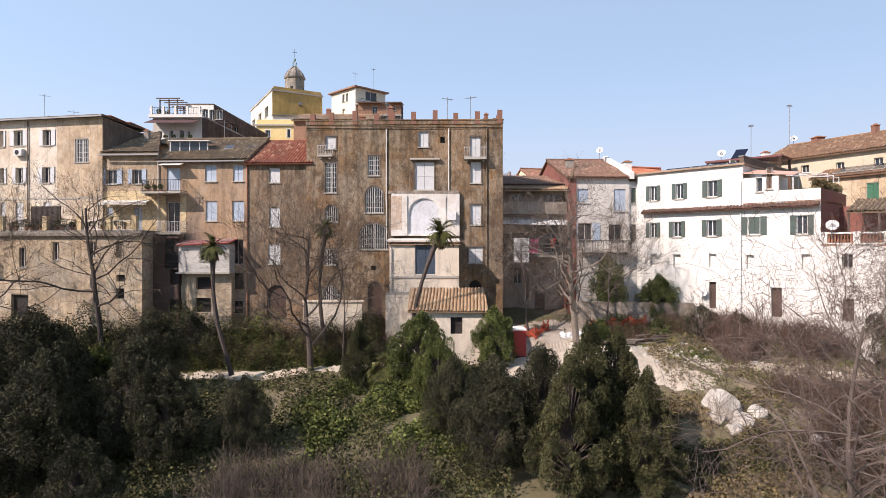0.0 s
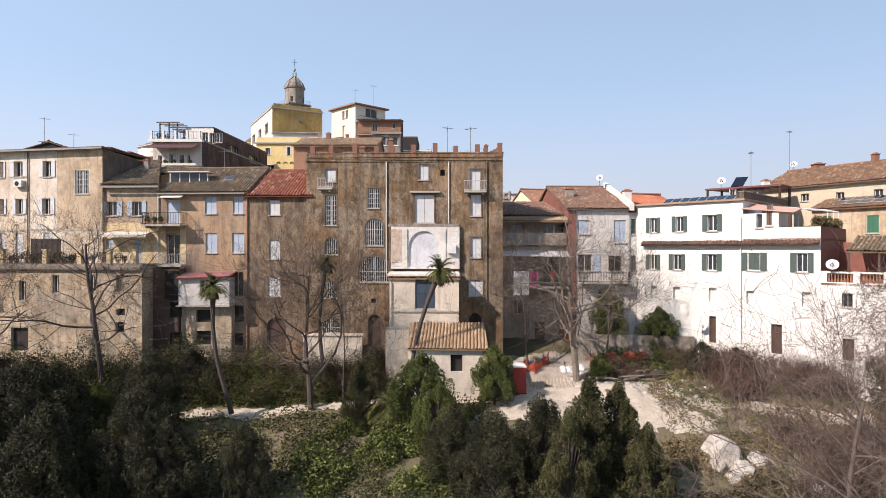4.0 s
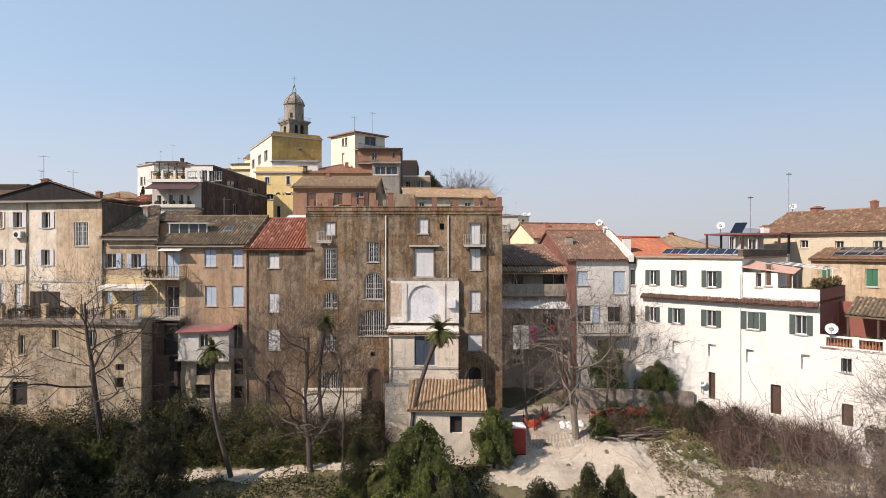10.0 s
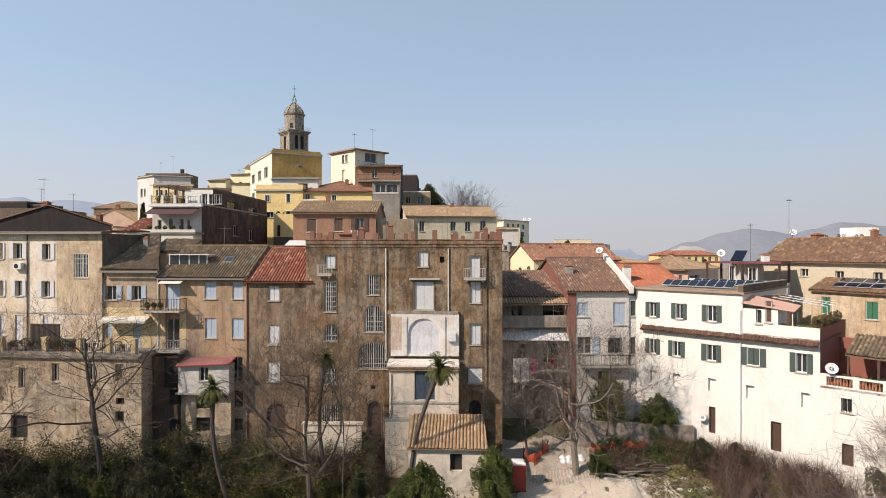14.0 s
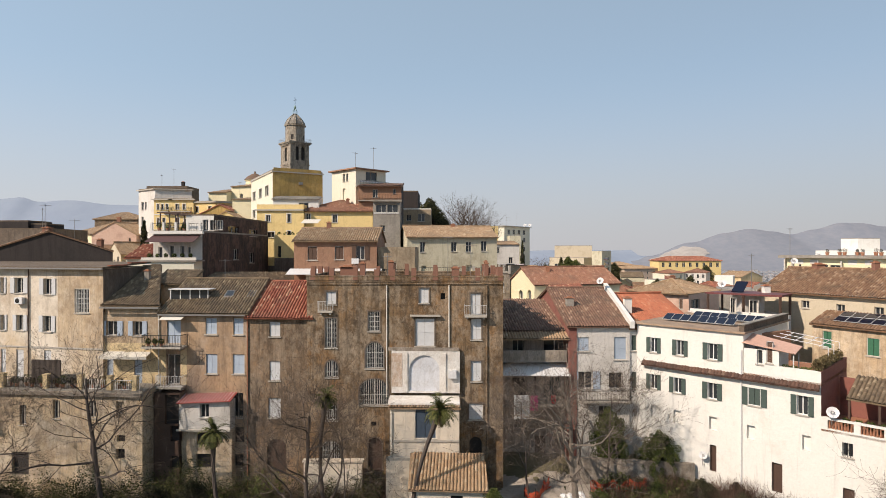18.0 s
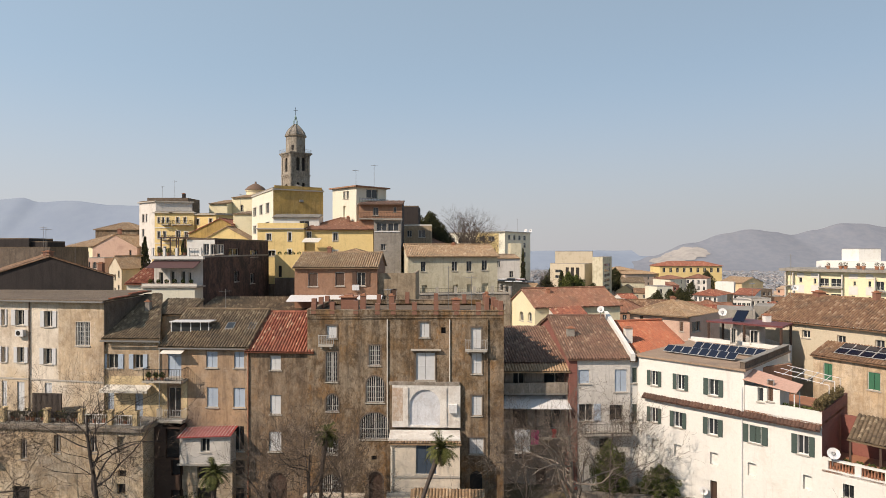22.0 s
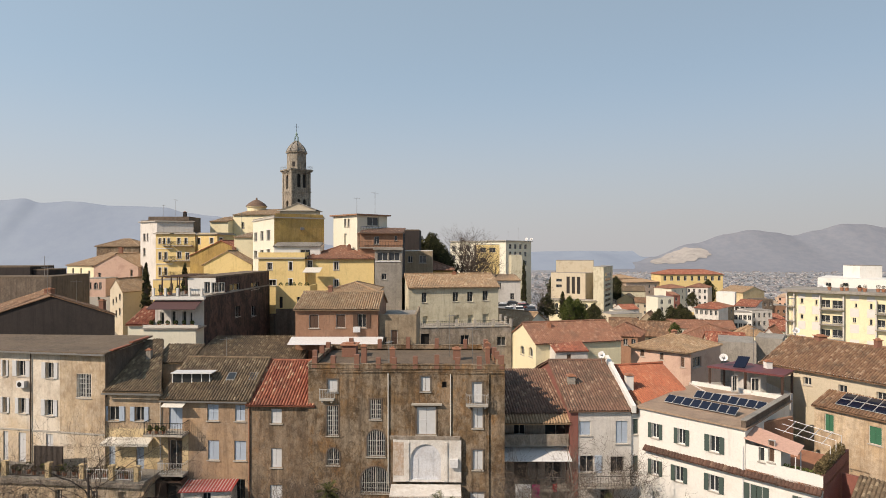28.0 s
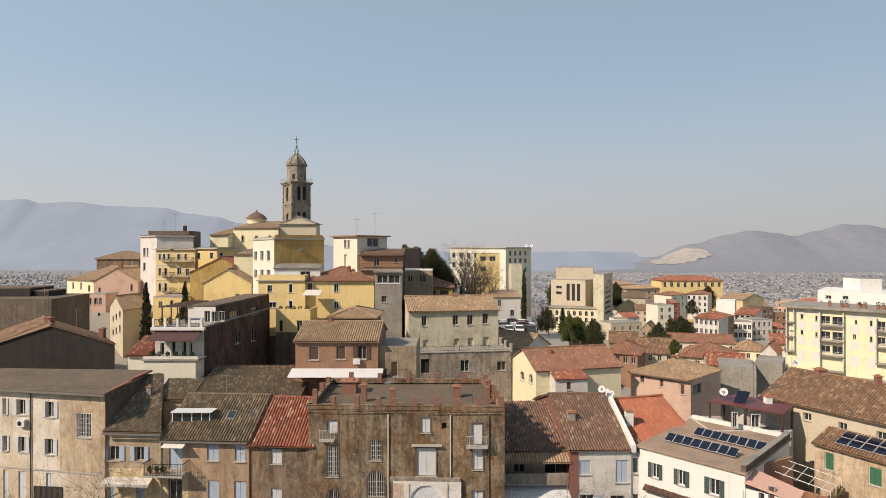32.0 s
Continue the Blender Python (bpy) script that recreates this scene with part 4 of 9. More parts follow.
house("grey_house", "sage grey house with four windows and a tan tiled roof", [(-5.45, 88.0), (8.47, 90.5), (6.79, 99.85), (-7.13, 97.35)], 9, 22.15, "sage_plaster", ("gable_x", 1.7, "tan_tiles", 0.5), {0: [(2.39, 19.69, 0.79, 1.56, "p"), (7.29, 19.76, 0.89, 1.49, "p"), (9.61, 19.71, 0.9, 1.58, "p"), (12.05, 19.83, 0.91, 1.59, "p"), (2.56, 15.71, 0.79, 1.9, "n"), (7.42, 15.73, 0.8, 1.92, "n"), (9.7, 15.66, 0.9, 2.02, "n"), (12.1, 15.77, 1.0, 2.03, "n")]})
terrblock = house("terrace_block", "old stone block with a broad roof terrace", [(-3.56, 82.0), (9.76, 84.0), (8.88, 89.83), (-4.44, 87.83)], 6, 16.33, "old_stone", ("flat", 0, "concrete"), {0: [(0.85, 13.83, 1.21, 2.01, "d"), (6.57, 13.89, 1.24, 1.62, "p"), (11.99, 13.89, 1.26, 1.31, "p")]})

# the hill
house("yellow_house", "yellow house with white window frames and a red hipped roof", [(-22.66, 94.0), (-11.44, 94.0), (-11.44, 104.0), (-22.66, 104.0)], 12, 26.3, "yellow_plaster", ("hip", 2.1, "rust_tiles", 0.5), {0: [(0.73, 24.59, 0.74, 1.38, "p"), (5.06, 24.5, 0.74, 1.29, "p"), (5.06, 21.74, 0.74, 1.2, "p")]}, surround="white_paint")
# brown foot of the wall: shade of the narrow street put into its colour
yel2 = house("yellow_house", "yellow house with a roof terrace and white window frames", [(-29.97, 93.0), (-22.42, 93.0), (-22.42, 104.0), (-29.97, 104.0)], 12, 26.6, "yellow_plaster", ("flat", 0, "concrete"), {0: [(1.82, 24.57, 0.73, 1.09, "p"), (5.18, 24.48, 0.55, 1.37, "p"), (5.18, 21.84, 0.55, 1.27, "p"), (2.23, 22.02, 1.18, 0.91, "p")]}, cornice=0.3, dado=(17.5, "brown_render"), surround="white_paint")
# same here, the wall below the terrace is coloured dark for street shade
terr88 = house("terrace_block", "low yellow block with a balustraded terrace and awning", [(-25.69, 88.0), (-20.44, 88.0), (-20.44, 92.9), (-25.69, 92.9)], 12, 21.56, "yellow_plaster", ("flat", 0, "concrete"), {0: [(0.77, 18.89, 0.52, 1.72, "d"), (3.61, 18.89, 0.86, 1.72, "p")]}, dado=(18.8, "brown_render"))
# ivory front and ochre side: sun and shade partly put into the plasters
hall = house("town_hall", "tall pale yellow public building, shade partly coloured into its ochre blind side", [(-37.1, 111.8), (-28.6, 97.0), (-21.1, 101.3), (-29.6, 116.1)], 14, 33.4, "ivory_plaster", ("flat", 0, "concrete"), {0: [(2.66, 29.42, 2.5, 1.61, "p"), (7.92, 29.49, 2.29, 1.64, "p"), (12.97, 29.46, 2.53, 1.77, "p"), (2.66, 26.1, 2.5, 1.5, "p"), (7.92, 26.31, 2.29, 1.44, "p"), (12.97, 26.4, 2.53, 1.48, "p")]}, cornice=0.15, surround="white_paint", mats={1: "mustard_plaster"})
tall = house("tall_house", "pale grey house with a flat overhanging roof", [(-19.5, 101.5), (-14.6, 96.8), (-10.0, 100.9), (-14.9, 105.6)], 14, 33.6, "ivory_plaster", None, {0: [(3.46, 31.71, 0.64, 1.36, "p"), (4.41, 31.7, 0.63, 1.35, "p"), (3.54, 28.61, 0.8, 1.94, "n")], 1: [(3.19, 31.9, 2.34, 1.45, "p")]})
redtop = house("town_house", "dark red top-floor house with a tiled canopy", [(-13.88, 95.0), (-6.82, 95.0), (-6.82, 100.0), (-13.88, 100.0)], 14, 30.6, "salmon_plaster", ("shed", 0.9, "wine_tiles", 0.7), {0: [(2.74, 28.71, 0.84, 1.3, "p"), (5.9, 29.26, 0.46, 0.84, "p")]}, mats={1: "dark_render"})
narrow = house("tower_house", "narrow grey house with a glazed white top floor", [(-11.16, 92.5), (-6.82, 92.5), (-6.82, 95.0), (-11.16, 95.0)], 12, 27.86, "concrete", ("flat", 0, "concrete"), {0: [(1.26, 26.05, 1.63, 1.27, "p"), (3.12, 26.05, 1.72, 1.27, "p"), (1.49, 22.97, 0.81, 1.0, "p")]})
house("roof_room", "low tan room under a pale flat roof", [(-7.7, 107.0), (-2.2, 107.0), (-2.2, 112.0), (-7.7, 112.0)], 14, 27.5, "tan_plaster", ("flat", 0, "white_paint"), {0: [(1.4, 25.4, 0.9, 1.2, "p"), (3.7, 25.3, 1.3, 1.4, "p")]}, category="roof room")
house("town_house", "ochre house with dark windows and a red hipped roof", [(-8.54, 119.0), (1.71, 119.0), (1.71, 129.0), (-8.54, 129.0)], 12, 23.58, "mustard_plaster", ("hip", 2.0, "rust_tiles", 0.5), {0: [(3.26, 21.6, 1.4, 1.4, "c"), (5.94, 21.6, 1.63, 1.4, "c"), (8.44, 21.6, 1.75, 1.4, "c")]})
house("flat_block", "grey flat-roofed block on the hilltop", [(-9.33, 130.0), (-2.71, 130.0), (-2.71, 140.0), (-9.33, 140.0)], 12, 27.59, "concrete", ("flat", 0, "concrete"), {0: [(3.56, 25.43, 4.83, 1.4, "p")]})
house("flat_block", "brown block with railings", [(-8.25, 115.0), (-4.99, 115.0), (-4.99, 125.0), (-8.25, 125.0)], 12, 31.59, "dark_render", ("flat", 0, "tar_roof"))
house("town_house", "pale low house beside the car park", [(10.4, 124.0), (16.35, 124.0), (16.35, 134.0), (10.4, 134.0)], 8, 21.2, "grey_white", ("shed", 0.8, "tan_tiles", 0.3), {0: [(1.45, 19.26, 0.73, 1.33, "p"), (4.19, 17.07, 0.85, 1.33, "p")]})

# the old town by the church
house("town_house", "pink and cream houses with tan tiled roofs", [(-95.5, 146.0), (-85.74, 141.0), (-80.27, 151.68), (-90.03, 156.68)], 8, 23.89, "lemon_plaster", ("shed", 3.2, "tan_tiles", 0.4), {0: [(2.52, 21.53, 0.71, 1.56, "p"), (5.81, 21.49, 0.7, 1.68, "p"), (2.52, 18.27, 0.71, 1.7, "p"), (5.93, 18.41, 0.93, 1.68, "p"), (9.15, 21.04, 0.91, 1.53, "p")]})
house("town_house", "pink gabled house with a tan tiled roof", [(-85.74, 141.0), (-74.84, 141.0), (-74.84, 155.0), (-85.74, 155.0)], 8, 23.72, "pink_plaster", ("gable_y", 3.0, "tan_tiles", 0.4), {0: [(1.45, 20.96, 0.69, 1.1, "p"), (9.24, 21.23, 0.55, 1.66, "p")]})
house("town_house", "rose pink house with a white balcony", [(-82.83, 133.0), (-78.14, 133.0), (-78.14, 138.0), (-82.83, 138.0)], 8, 21.01, "pink_plaster", ("flat", 0, "concrete"), {0: [(1.17, 18.66, 0.52, 1.56, "p"), (2.41, 18.66, 0.91, 1.56, "Ap"), (3.45, 18.66, 0.65, 1.56, "p"), (1.5, 15.28, 1.17, 1.43, "Ap")]})
house("town_house", "brown house with tiled roof on the hill edge", [(-99.53, 165.0), (-87.42, 165.0), (-87.42, 175.0), (-99.53, 175.0)], 8, 28.61, "mud_plaster", ("hip", 2.2, "tan_tiles", 0.4), {0: [(8.16, 25.7, 0.81, 1.29, "p")]})
house("town_house", "narrow cream house with a grey shaded side", [(-72.46, 125), (-65.8, 118), (-64.4, 126.5), (-71.2, 133.5)], 6, 19.19, "beige_plaster", ("gable_y", 2.4, "tan_tiles", 0.4), {0: [(2.58, 15.96, 1.18, 1.21, "p"), (4.91, 16.64, 1.15, 1.19, "p"), (7.55, 17.32, 1.11, 1.29, "p"), (4.91, 13.54, 1.15, 1.43, "p"), (7.55, 14.16, 1.11, 1.52, "p"), (2.58, 13.07, 1.18, 1.21, "p")]})
tallpink = house("apartment_house", "tall pink apartment house with roof terraces", [(-75.34, 143), (-69.04, 138.5), (-61.32, 141), (-66.1, 152), (-81.14, 154)], 10, 34.73, "grey_white", ("flat", 0, "tar_roof"), {0: [(1.91, 29.78, 1.09, 1.94, "p"), (3.4, 29.79, 0.8, 1.93, "p"), (1.91, 26.17, 1.09, 1.94, "p")]}, cornice=0.4)
house("apartment_house", "rooftop storey behind a terrace", [(-74.92, 146.0), (-64.63, 146.0), (-64.63, 153.0), (-74.92, 153.0)], 10, 35.9, "brown_render", ("flat", 0, "tar_roof"), {0: [(3.43, 33.46, 4.0, 0.86, "p"), (7.93, 33.46, 3.57, 0.86, "p")]})
apt = house("apartment_house", "yellow apartment house with balconies", [(-65.56, 131), (-61.71, 131), (-56.58, 131), (-59.61, 138), (-69.06, 138)], 10, 31.54, "yellow_plaster", ("flat", 0, "concrete"), {0: [(0.9, 29.11, 0.51, 1.28, "p"), (1.93, 29.11, 0.51, 1.28, "p"), (2.95, 29.11, 0.51, 1.28, "p"), (0.96, 25.52, 0.64, 1.67, "p"), (2.25, 25.52, 0.64, 1.67, "p"), (0.96, 21.93, 0.64, 1.79, "p"), (2.25, 21.93, 0.64, 1.79, "p")], 1: [(1.41, 29.11, 0.77, 1.28, "p"), (3.01, 29.11, 0.64, 1.28, "p"), (1.47, 25.77, 0.9, 1.54, "p"), (3.33, 25.52, 0.77, 1.54, "p")]}, cornice=0.4, surround="white_paint")
house("apartment_house", "ochre apartment house with a penthouse", [(-61.75, 142), (-55.13, 140), (-52.11, 143), (-55.39, 152), (-66.1, 152)], 10, 31.72, "yellow_plaster", ("flat", 0, "concrete"), {0: [(1.5, 29.09, 1.0, 1.52, "p"), (5.29, 29.24, 0.98, 1.37, "p")], 1: [(0.98, 29.24, 0.84, 1.38, "p")]}, cornice=0.4, surround="white_paint")
house("yellow_house", "yellow gabled house with a tan tiled roof", [(-47.15, 113.0), (-37.75, 113.0), (-37.75, 126.0), (-47.15, 126.0)], 10, 24.95, "yellow_plaster", ("gable_y", 2.6, "tan_tiles", 0.4), {0: [(6.58, 21.85, 0.77, 0.88, "p")]})
house("ochre_house", "ochre gabled house with a red tiled verge", [(-54.65, 124.0), (-41.3, 124.0), (-41.3, 136.0), (-54.65, 136.0)], 10, 26.54, "mustard_plaster", ("gable_y", 3.2, "red_tiles", 0.3))
house("town_house", "low yellow house with a balcony", [(-61.65, 122.0), (-54.49, 122.0), (-54.49, 129.0), (-61.65, 129.0)], 8, 21.24, "yellow_plaster", ("flat", 0, "concrete"), {0: [(1.55, 19.21, 0.72, 1.19, "p"), (3.94, 19.45, 0.72, 1.19, "p")]})
house("church_side_house", "cream house below the church", [(-43.0, 118.0), (-38.84, 118.0), (-38.84, 128.0), (-43.0, 128.0)], 10, 30.34, "lemon_plaster", ("shed", 1.2, "tan_tiles", 0.3))

# the right hand town
house("yellow_house", "yellow gabled house with a red tiled roof", [(12.05, 76.0), (24.2, 79.1), (22.0, 87.6), (9.85, 84.5)], 4, 15.6, "lemon_plaster", ("gable_x", 2.0, "rust_tiles", 0.4), {3: [(4.13, 13.18, 1.45, 1.26, "Ap"), (7.12, 13.41, 1.34, 1.29, "Ap")]})
house("low_house", "white lean-to with a red tiled roof", [(14.3, 74.3), (18.62, 75.0), (18.0, 78.8), (13.68, 78.1)], 4, 14.78, "grey_white", ("shed", 1.2, "red_tiles", 0.25), {0: [(1.83, 13.3, 0.61, 1.02, "c")]}, shut="brown_shutter")
house("pink_house", "pink house with dark shutters and a hipped tan roof", [(26.3, 81.5), (32.4, 76.0), (39.2, 82.0), (33, 88)], 4, 14.2, "pink_plaster", ("hip", 1.7, "tan_tiles", 0.5), {0: [(1.68, 12.97, 0.57, 0.94, "c"), (4.37, 12.79, 0.54, 1.0, "c"), (7.16, 12.2, 0.52, 1.35, "c")], 1: [(1.89, 12.1, 2.46, 1.36, "p")]}, shut="brown_shutter")
house("apartment_block", "big cream public building with regular windows", [(3.4, 325), (31.91, 300), (48.43, 322), (19.07, 350)], -6, 32.22, "ivory_plaster", ("flat", 0, "concrete"), {0: [(2.5, 26.6, 2.49, 2.85, "p"), (2.5, 21.54, 2.49, 2.85, "p"), (7.83, 26.65, 2.44, 2.82, "p"), (7.83, 21.64, 2.44, 2.82, "p"), (13.05, 26.69, 2.38, 2.79, "p"), (13.05, 21.74, 2.38, 2.79, "p"), (18.16, 26.74, 2.33, 2.76, "p"), (18.16, 21.84, 2.33, 2.76, "p"), (23.17, 26.79, 2.28, 2.73, "p"), (23.17, 21.94, 2.28, 2.73, "p"), (28.06, 26.83, 2.24, 2.7, "p"), (28.06, 22.03, 2.24, 2.7, "p"), (32.86, 26.87, 2.19, 2.67, "p"), (32.86, 22.12, 2.19, 2.67, "p")], 1: [(4.62, 28.06, 2.34, 2.38, "p"), (4.62, 24.19, 2.34, 2.38, "p"), (4.62, 19.44, 2.34, 2.38, "p"), (4.62, 14.09, 2.34, 2.38, "p"), (4.62, 8.74, 2.34, 2.38, "p"), (9.95, 28.02, 2.4, 2.41, "p"), (9.95, 24.1, 2.4, 2.41, "p"), (9.95, 19.28, 2.4, 2.41, "p"), (9.95, 13.85, 2.4, 2.41, "p"), (9.95, 8.42, 2.4, 2.41, "p"), (15.43, 27.97, 2.47, 2.45, "p"), (15.43, 24.0, 2.47, 2.45, "p"), (15.43, 19.11, 2.47, 2.45, "p"), (15.43, 13.61, 2.47, 2.45, "p"), (15.43, 8.1, 2.47, 2.45, "p"), (21.06, 27.93, 2.54, 2.48, "p"), (21.06, 23.9, 2.54, 2.48, "p"), (21.06, 18.94, 2.54, 2.48, "p"), (21.06, 13.35, 2.54, 2.48, "p"), (21.06, 7.77, 2.54, 2.48, "p")]}, cornice=0.8, category="apartment block")
house("apartment_block", "yellow block below the public building", [(14.02, 240.0), (22.94, 240.0), (22.94, 252.0), (14.02, 252.0)], 0, 29.62, "yellow_plaster", ("flat", 0, "concrete"), {0: [(2.11, 26.57, 2.35, 1.88, "p"), (5.99, 26.57, 2.58, 1.88, "p"), (2.11, 22.34, 2.35, 1.88, "p")]}, category="apartment block")
house("apartment_block", "grey-green service block below the hill", [(26.72, 230.0), (30.99, 230.0), (30.99, 240.0), (26.72, 240.0)], 0, 25.4, "sage_plaster", ("flat", 0, "concrete"), category="apartment block")
house("apartment_block", "beige concrete block with tall window strips", [(55.4, 300), (70.87, 290), (78.01, 300), (62.2, 312)], -6, 15.62, "beige_plaster", ("flat", 0, "concrete"), {0: [(4.33, 11.11, 3.07, 1.46, "p"), (4.33, 8.19, 3.07, 1.46, "p"), (9.3, 5.2, 1.75, 8.6, "d"), (12.05, 5.2, 1.75, 8.6, "d"), (14.8, 5.2, 1.75, 8.6, "d"), (2.33, -1.54, 1.55, 2.63, "Ap"), (5.1, -1.37, 1.53, 2.62, "Ap"), (7.85, -1.21, 1.52, 2.61, "Ap"), (10.57, -1.04, 1.5, 2.59, "Ap"), (13.26, -0.88, 1.49, 2.58, "Ap"), (15.92, -0.72, 1.47, 2.57, "Ap")]}, category="apartment block")
house("apartment_block", "set-back top storey of a beige block", [(58.62, 303.0), (76.91, 298.0), (80.47, 311.02), (62.18, 316.02)], -6, 21.81, "beige_plaster", ("flat", 0, "concrete"), category="apartment block")
house("apartment_block", "grey concrete slab with window strips", [(73.55, 285), (76.64, 278), (87.4, 300), (83.76, 306)], -8, 19.08, "sage_plaster", ("flat", 0, "concrete"), {1: [(11.98, 14.54, 15.3, 1.41, "p"), (11.98, 12.0, 15.3, 1.41, "p"), (11.98, 9.46, 15.3, 1.41, "p"), (11.98, 6.91, 15.3, 1.41, "p"), (11.98, 4.37, 15.3, 1.41, "p"), (11.98, 1.83, 15.3, 1.41, "p"), (11.98, -0.72, 15.3, 1.41, "p")]}, category="apartment block")
house("long_yellow_block", "long yellow public building with a red hipped roof", [(123.6, 330.0), (159.13, 330.0), (159.13, 345.0), (123.6, 345.0)], -10, 13.41, "yellow_plaster", ("hip", 2.5, "red_tiles", 0.6), {0: [(2.42, 9.86, 1.61, 2.58, "p"), (6.3, 9.86, 1.61, 2.58, "p"), (10.17, 9.86, 1.61, 2.58, "p"), (14.05, 9.86, 1.61, 2.58, "p"), (17.92, 9.86, 1.61, 2.58, "p"), (21.8, 9.86, 1.61, 2.58, "p"), (25.67, 9.86, 1.61, 2.58, "p"), (29.55, 9.86, 1.61, 2.58, "p"), (33.43, 9.86, 1.61, 2.58, "p")]}, category="apartment block")
creamblock = house("apartment_block", "cream apartment block with recessed balconies", [(78.9, 133.0), (98.6, 115.0), (104.58, 121.54), (84.88, 139.54)], -4, 18.1, "lemon_plaster", ("flat", 0, "concrete"), {0: [(2.93, 15.66, 0.55, 1.03, "p"), (5.72, 15.42, 0.43, 1.14, "p"), (12.98, 15.33, 0.4, 0.85, "p"), (12.68, 12.02, 0.6, 1.1, "p"), (15.59, 15.12, 0.48, 1.2, "p"), (15.59, 11.76, 0.48, 1.2, "p"), (2.93, 12.07, 0.55, 1.03, "p"), (5.72, 11.88, 0.43, 1.01, "p"), (7.43, 15.02, 1.69, 1.63, "p"), (9.68, 14.9, 1.96, 1.73, "p"), (7.43, 11.76, 1.69, 1.5, "p"), (9.68, 11.55, 1.96, 1.73, "p"), (7.43, 8.63, 1.69, 1.5, "p"), (9.68, 8.46, 1.96, 1.73, "p"), (17.36, 14.51, 1.33, 1.78, "p"), (17.36, 11.42, 1.33, 1.54, "p")], 3: [(2.24, 15.4, 5.9, 1.35, "p"), (2.24, 12.16, 5.9, 1.35, "p"), (2.24, 8.92, 5.9, 1.35, "p")]}, category="apartment block")
house("apartment_block", "white flat-roofed block with roof plant", [(106.53, 165), (115.79, 150), (131.4, 165), (118.68, 180)], -4, 19.52, "white_paint", ("flat", 0, "white_paint"), {0: [(2.81, 17.51, 1.46, 0.95, "p"), (7.09, 17.7, 1.39, 0.93, "p")]}, category="apartment block")
house("apartment_block", "white rooftop plant room", [(117.21, 163.0), (123.43, 163.0), (123.43, 170.0), (117.21, 170.0)], -4, 23.08, "white_paint", ("flat", 0, "concrete"), category="apartment block")
house("town_house", "peach house with arched windows and a flat tan hipped roof", [(100.07, 340.00), (114.37, 345.00), (110.41, 356.33), (96.11, 351.33)], -2.6, 10.45, "pink_plaster", ('hip', 2.0, 'tan_tiles', 0.6), {0: [(1.89, 7.55, 1.3, 2.0, 'p'), (5.68, 7.55, 1.3, 2.0, 'p'), (9.47, 7.55, 1.3, 2.0, 'p'), (13.26, 7.55, 1.3, 2.0, 'p'), (1.89, 4.35, 1.3, 2.0, 'p'), (5.68, 4.35, 1.3, 2.0, 'p'), (9.47, 4.35, 1.3, 2.0, 'p'), (13.26, 4.35, 1.3, 2.0, 'p'), (1.89, 1.15, 1.3, 2.0, 'p'), (5.68, 1.15, 1.3, 2.0, 'p'), (9.47, 1.15, 1.3, 2.0, 'p'), (13.26, 1.15, 1.3, 2.0, 'p')]}, group="houses of the lower town")
house("town_house", "pale peach house with a low pinkish tiled roof", [(102.33, 325.00), (123.38, 332.00), (119.28, 344.34), (98.23, 337.34)], -4.0, 9.02, "rose_beige", ('hip', 1.6, 'tan_tiles', 0.6), {0: [(2.22, 5.72, 1.1, 1.7, 'p'), (6.66, 5.72, 1.1, 1.7, 'p'), (11.09, 5.72, 1.1, 1.7, 'p'), (15.53, 5.72, 1.1, 1.7, 'p'), (19.97, 5.72, 1.1, 1.7, 'p'), (2.22, 2.52, 1.1, 1.7, 'p'), (6.66, 2.52, 1.1, 1.7, 'p'), (11.09, 2.52, 1.1, 1.7, 'p'), (15.53, 2.52, 1.1, 1.7, 'p'), (19.97, 2.52, 1.1, 1.7, 'p')]}, group="houses of the lower town")
house("town_house", "small apricot gabled house with a tan tiled roof", [(91.56, 306.00), (99.82, 302.00), (104.61, 311.90), (96.35, 315.90)], -11.9, 1.10, "primrose_plaster", ('gable_y', 3.0, 'tan_tiles', 0.4), {0: [(2.29, -2.9, 1.1, 1.5, 'p'), (6.88, -2.9, 1.1, 1.5, 'p')]}, group="houses of the lower town")
house("town_house", "low tan roofed house wedged between taller ones", [(97.95, 318.00), (109.67, 315.00), (111.90, 323.72), (100.18, 326.72)], -8.2, 4.85, "sage_plaster", ('shed', 2.4, 'grey_tiles', 0.4), {}, group="houses of the lower town")
house("town_house", "greyish house with a sloping old tiled roof", [(95.85, 290.00), (104.78, 288.00), (106.96, 297.76), (98.04, 299.76)], -11.9, 1.14, "beige_plaster", ('gable_x', 2.0, 'brown_tiles', 0.4), {0: [(1.52, -1.36, 1.0, 1.5, 'p'), (4.57, -1.36, 1.0, 1.5, 'p'), (7.62, -1.36, 1.0, 1.5, 'p'), (1.52, -4.56, 1.0, 1.5, 'p'), (4.57, -4.56, 1.0, 1.5, 'p'), (7.62, -4.56, 1.0, 1.5, 'p')]}, group="houses of the lower town")
house("town_house", "white house with a small red tiled roof", [(78.73, 254.00), (86.12, 256.00), (84.03, 263.72), (76.64, 261.72)], -11.6, 1.36, "grey_white", ('gable_x', 1.8, 'red_tiles', 0.35), {0: [(1.91, -0.84, 0.9, 1.4, 'p'), (5.74, -0.84, 0.9, 1.4, 'p'), (1.91, -4.04, 0.9, 1.4, 'p'), (5.74, -4.04, 0.9, 1.4, 'p')]}, group="houses of the lower town")
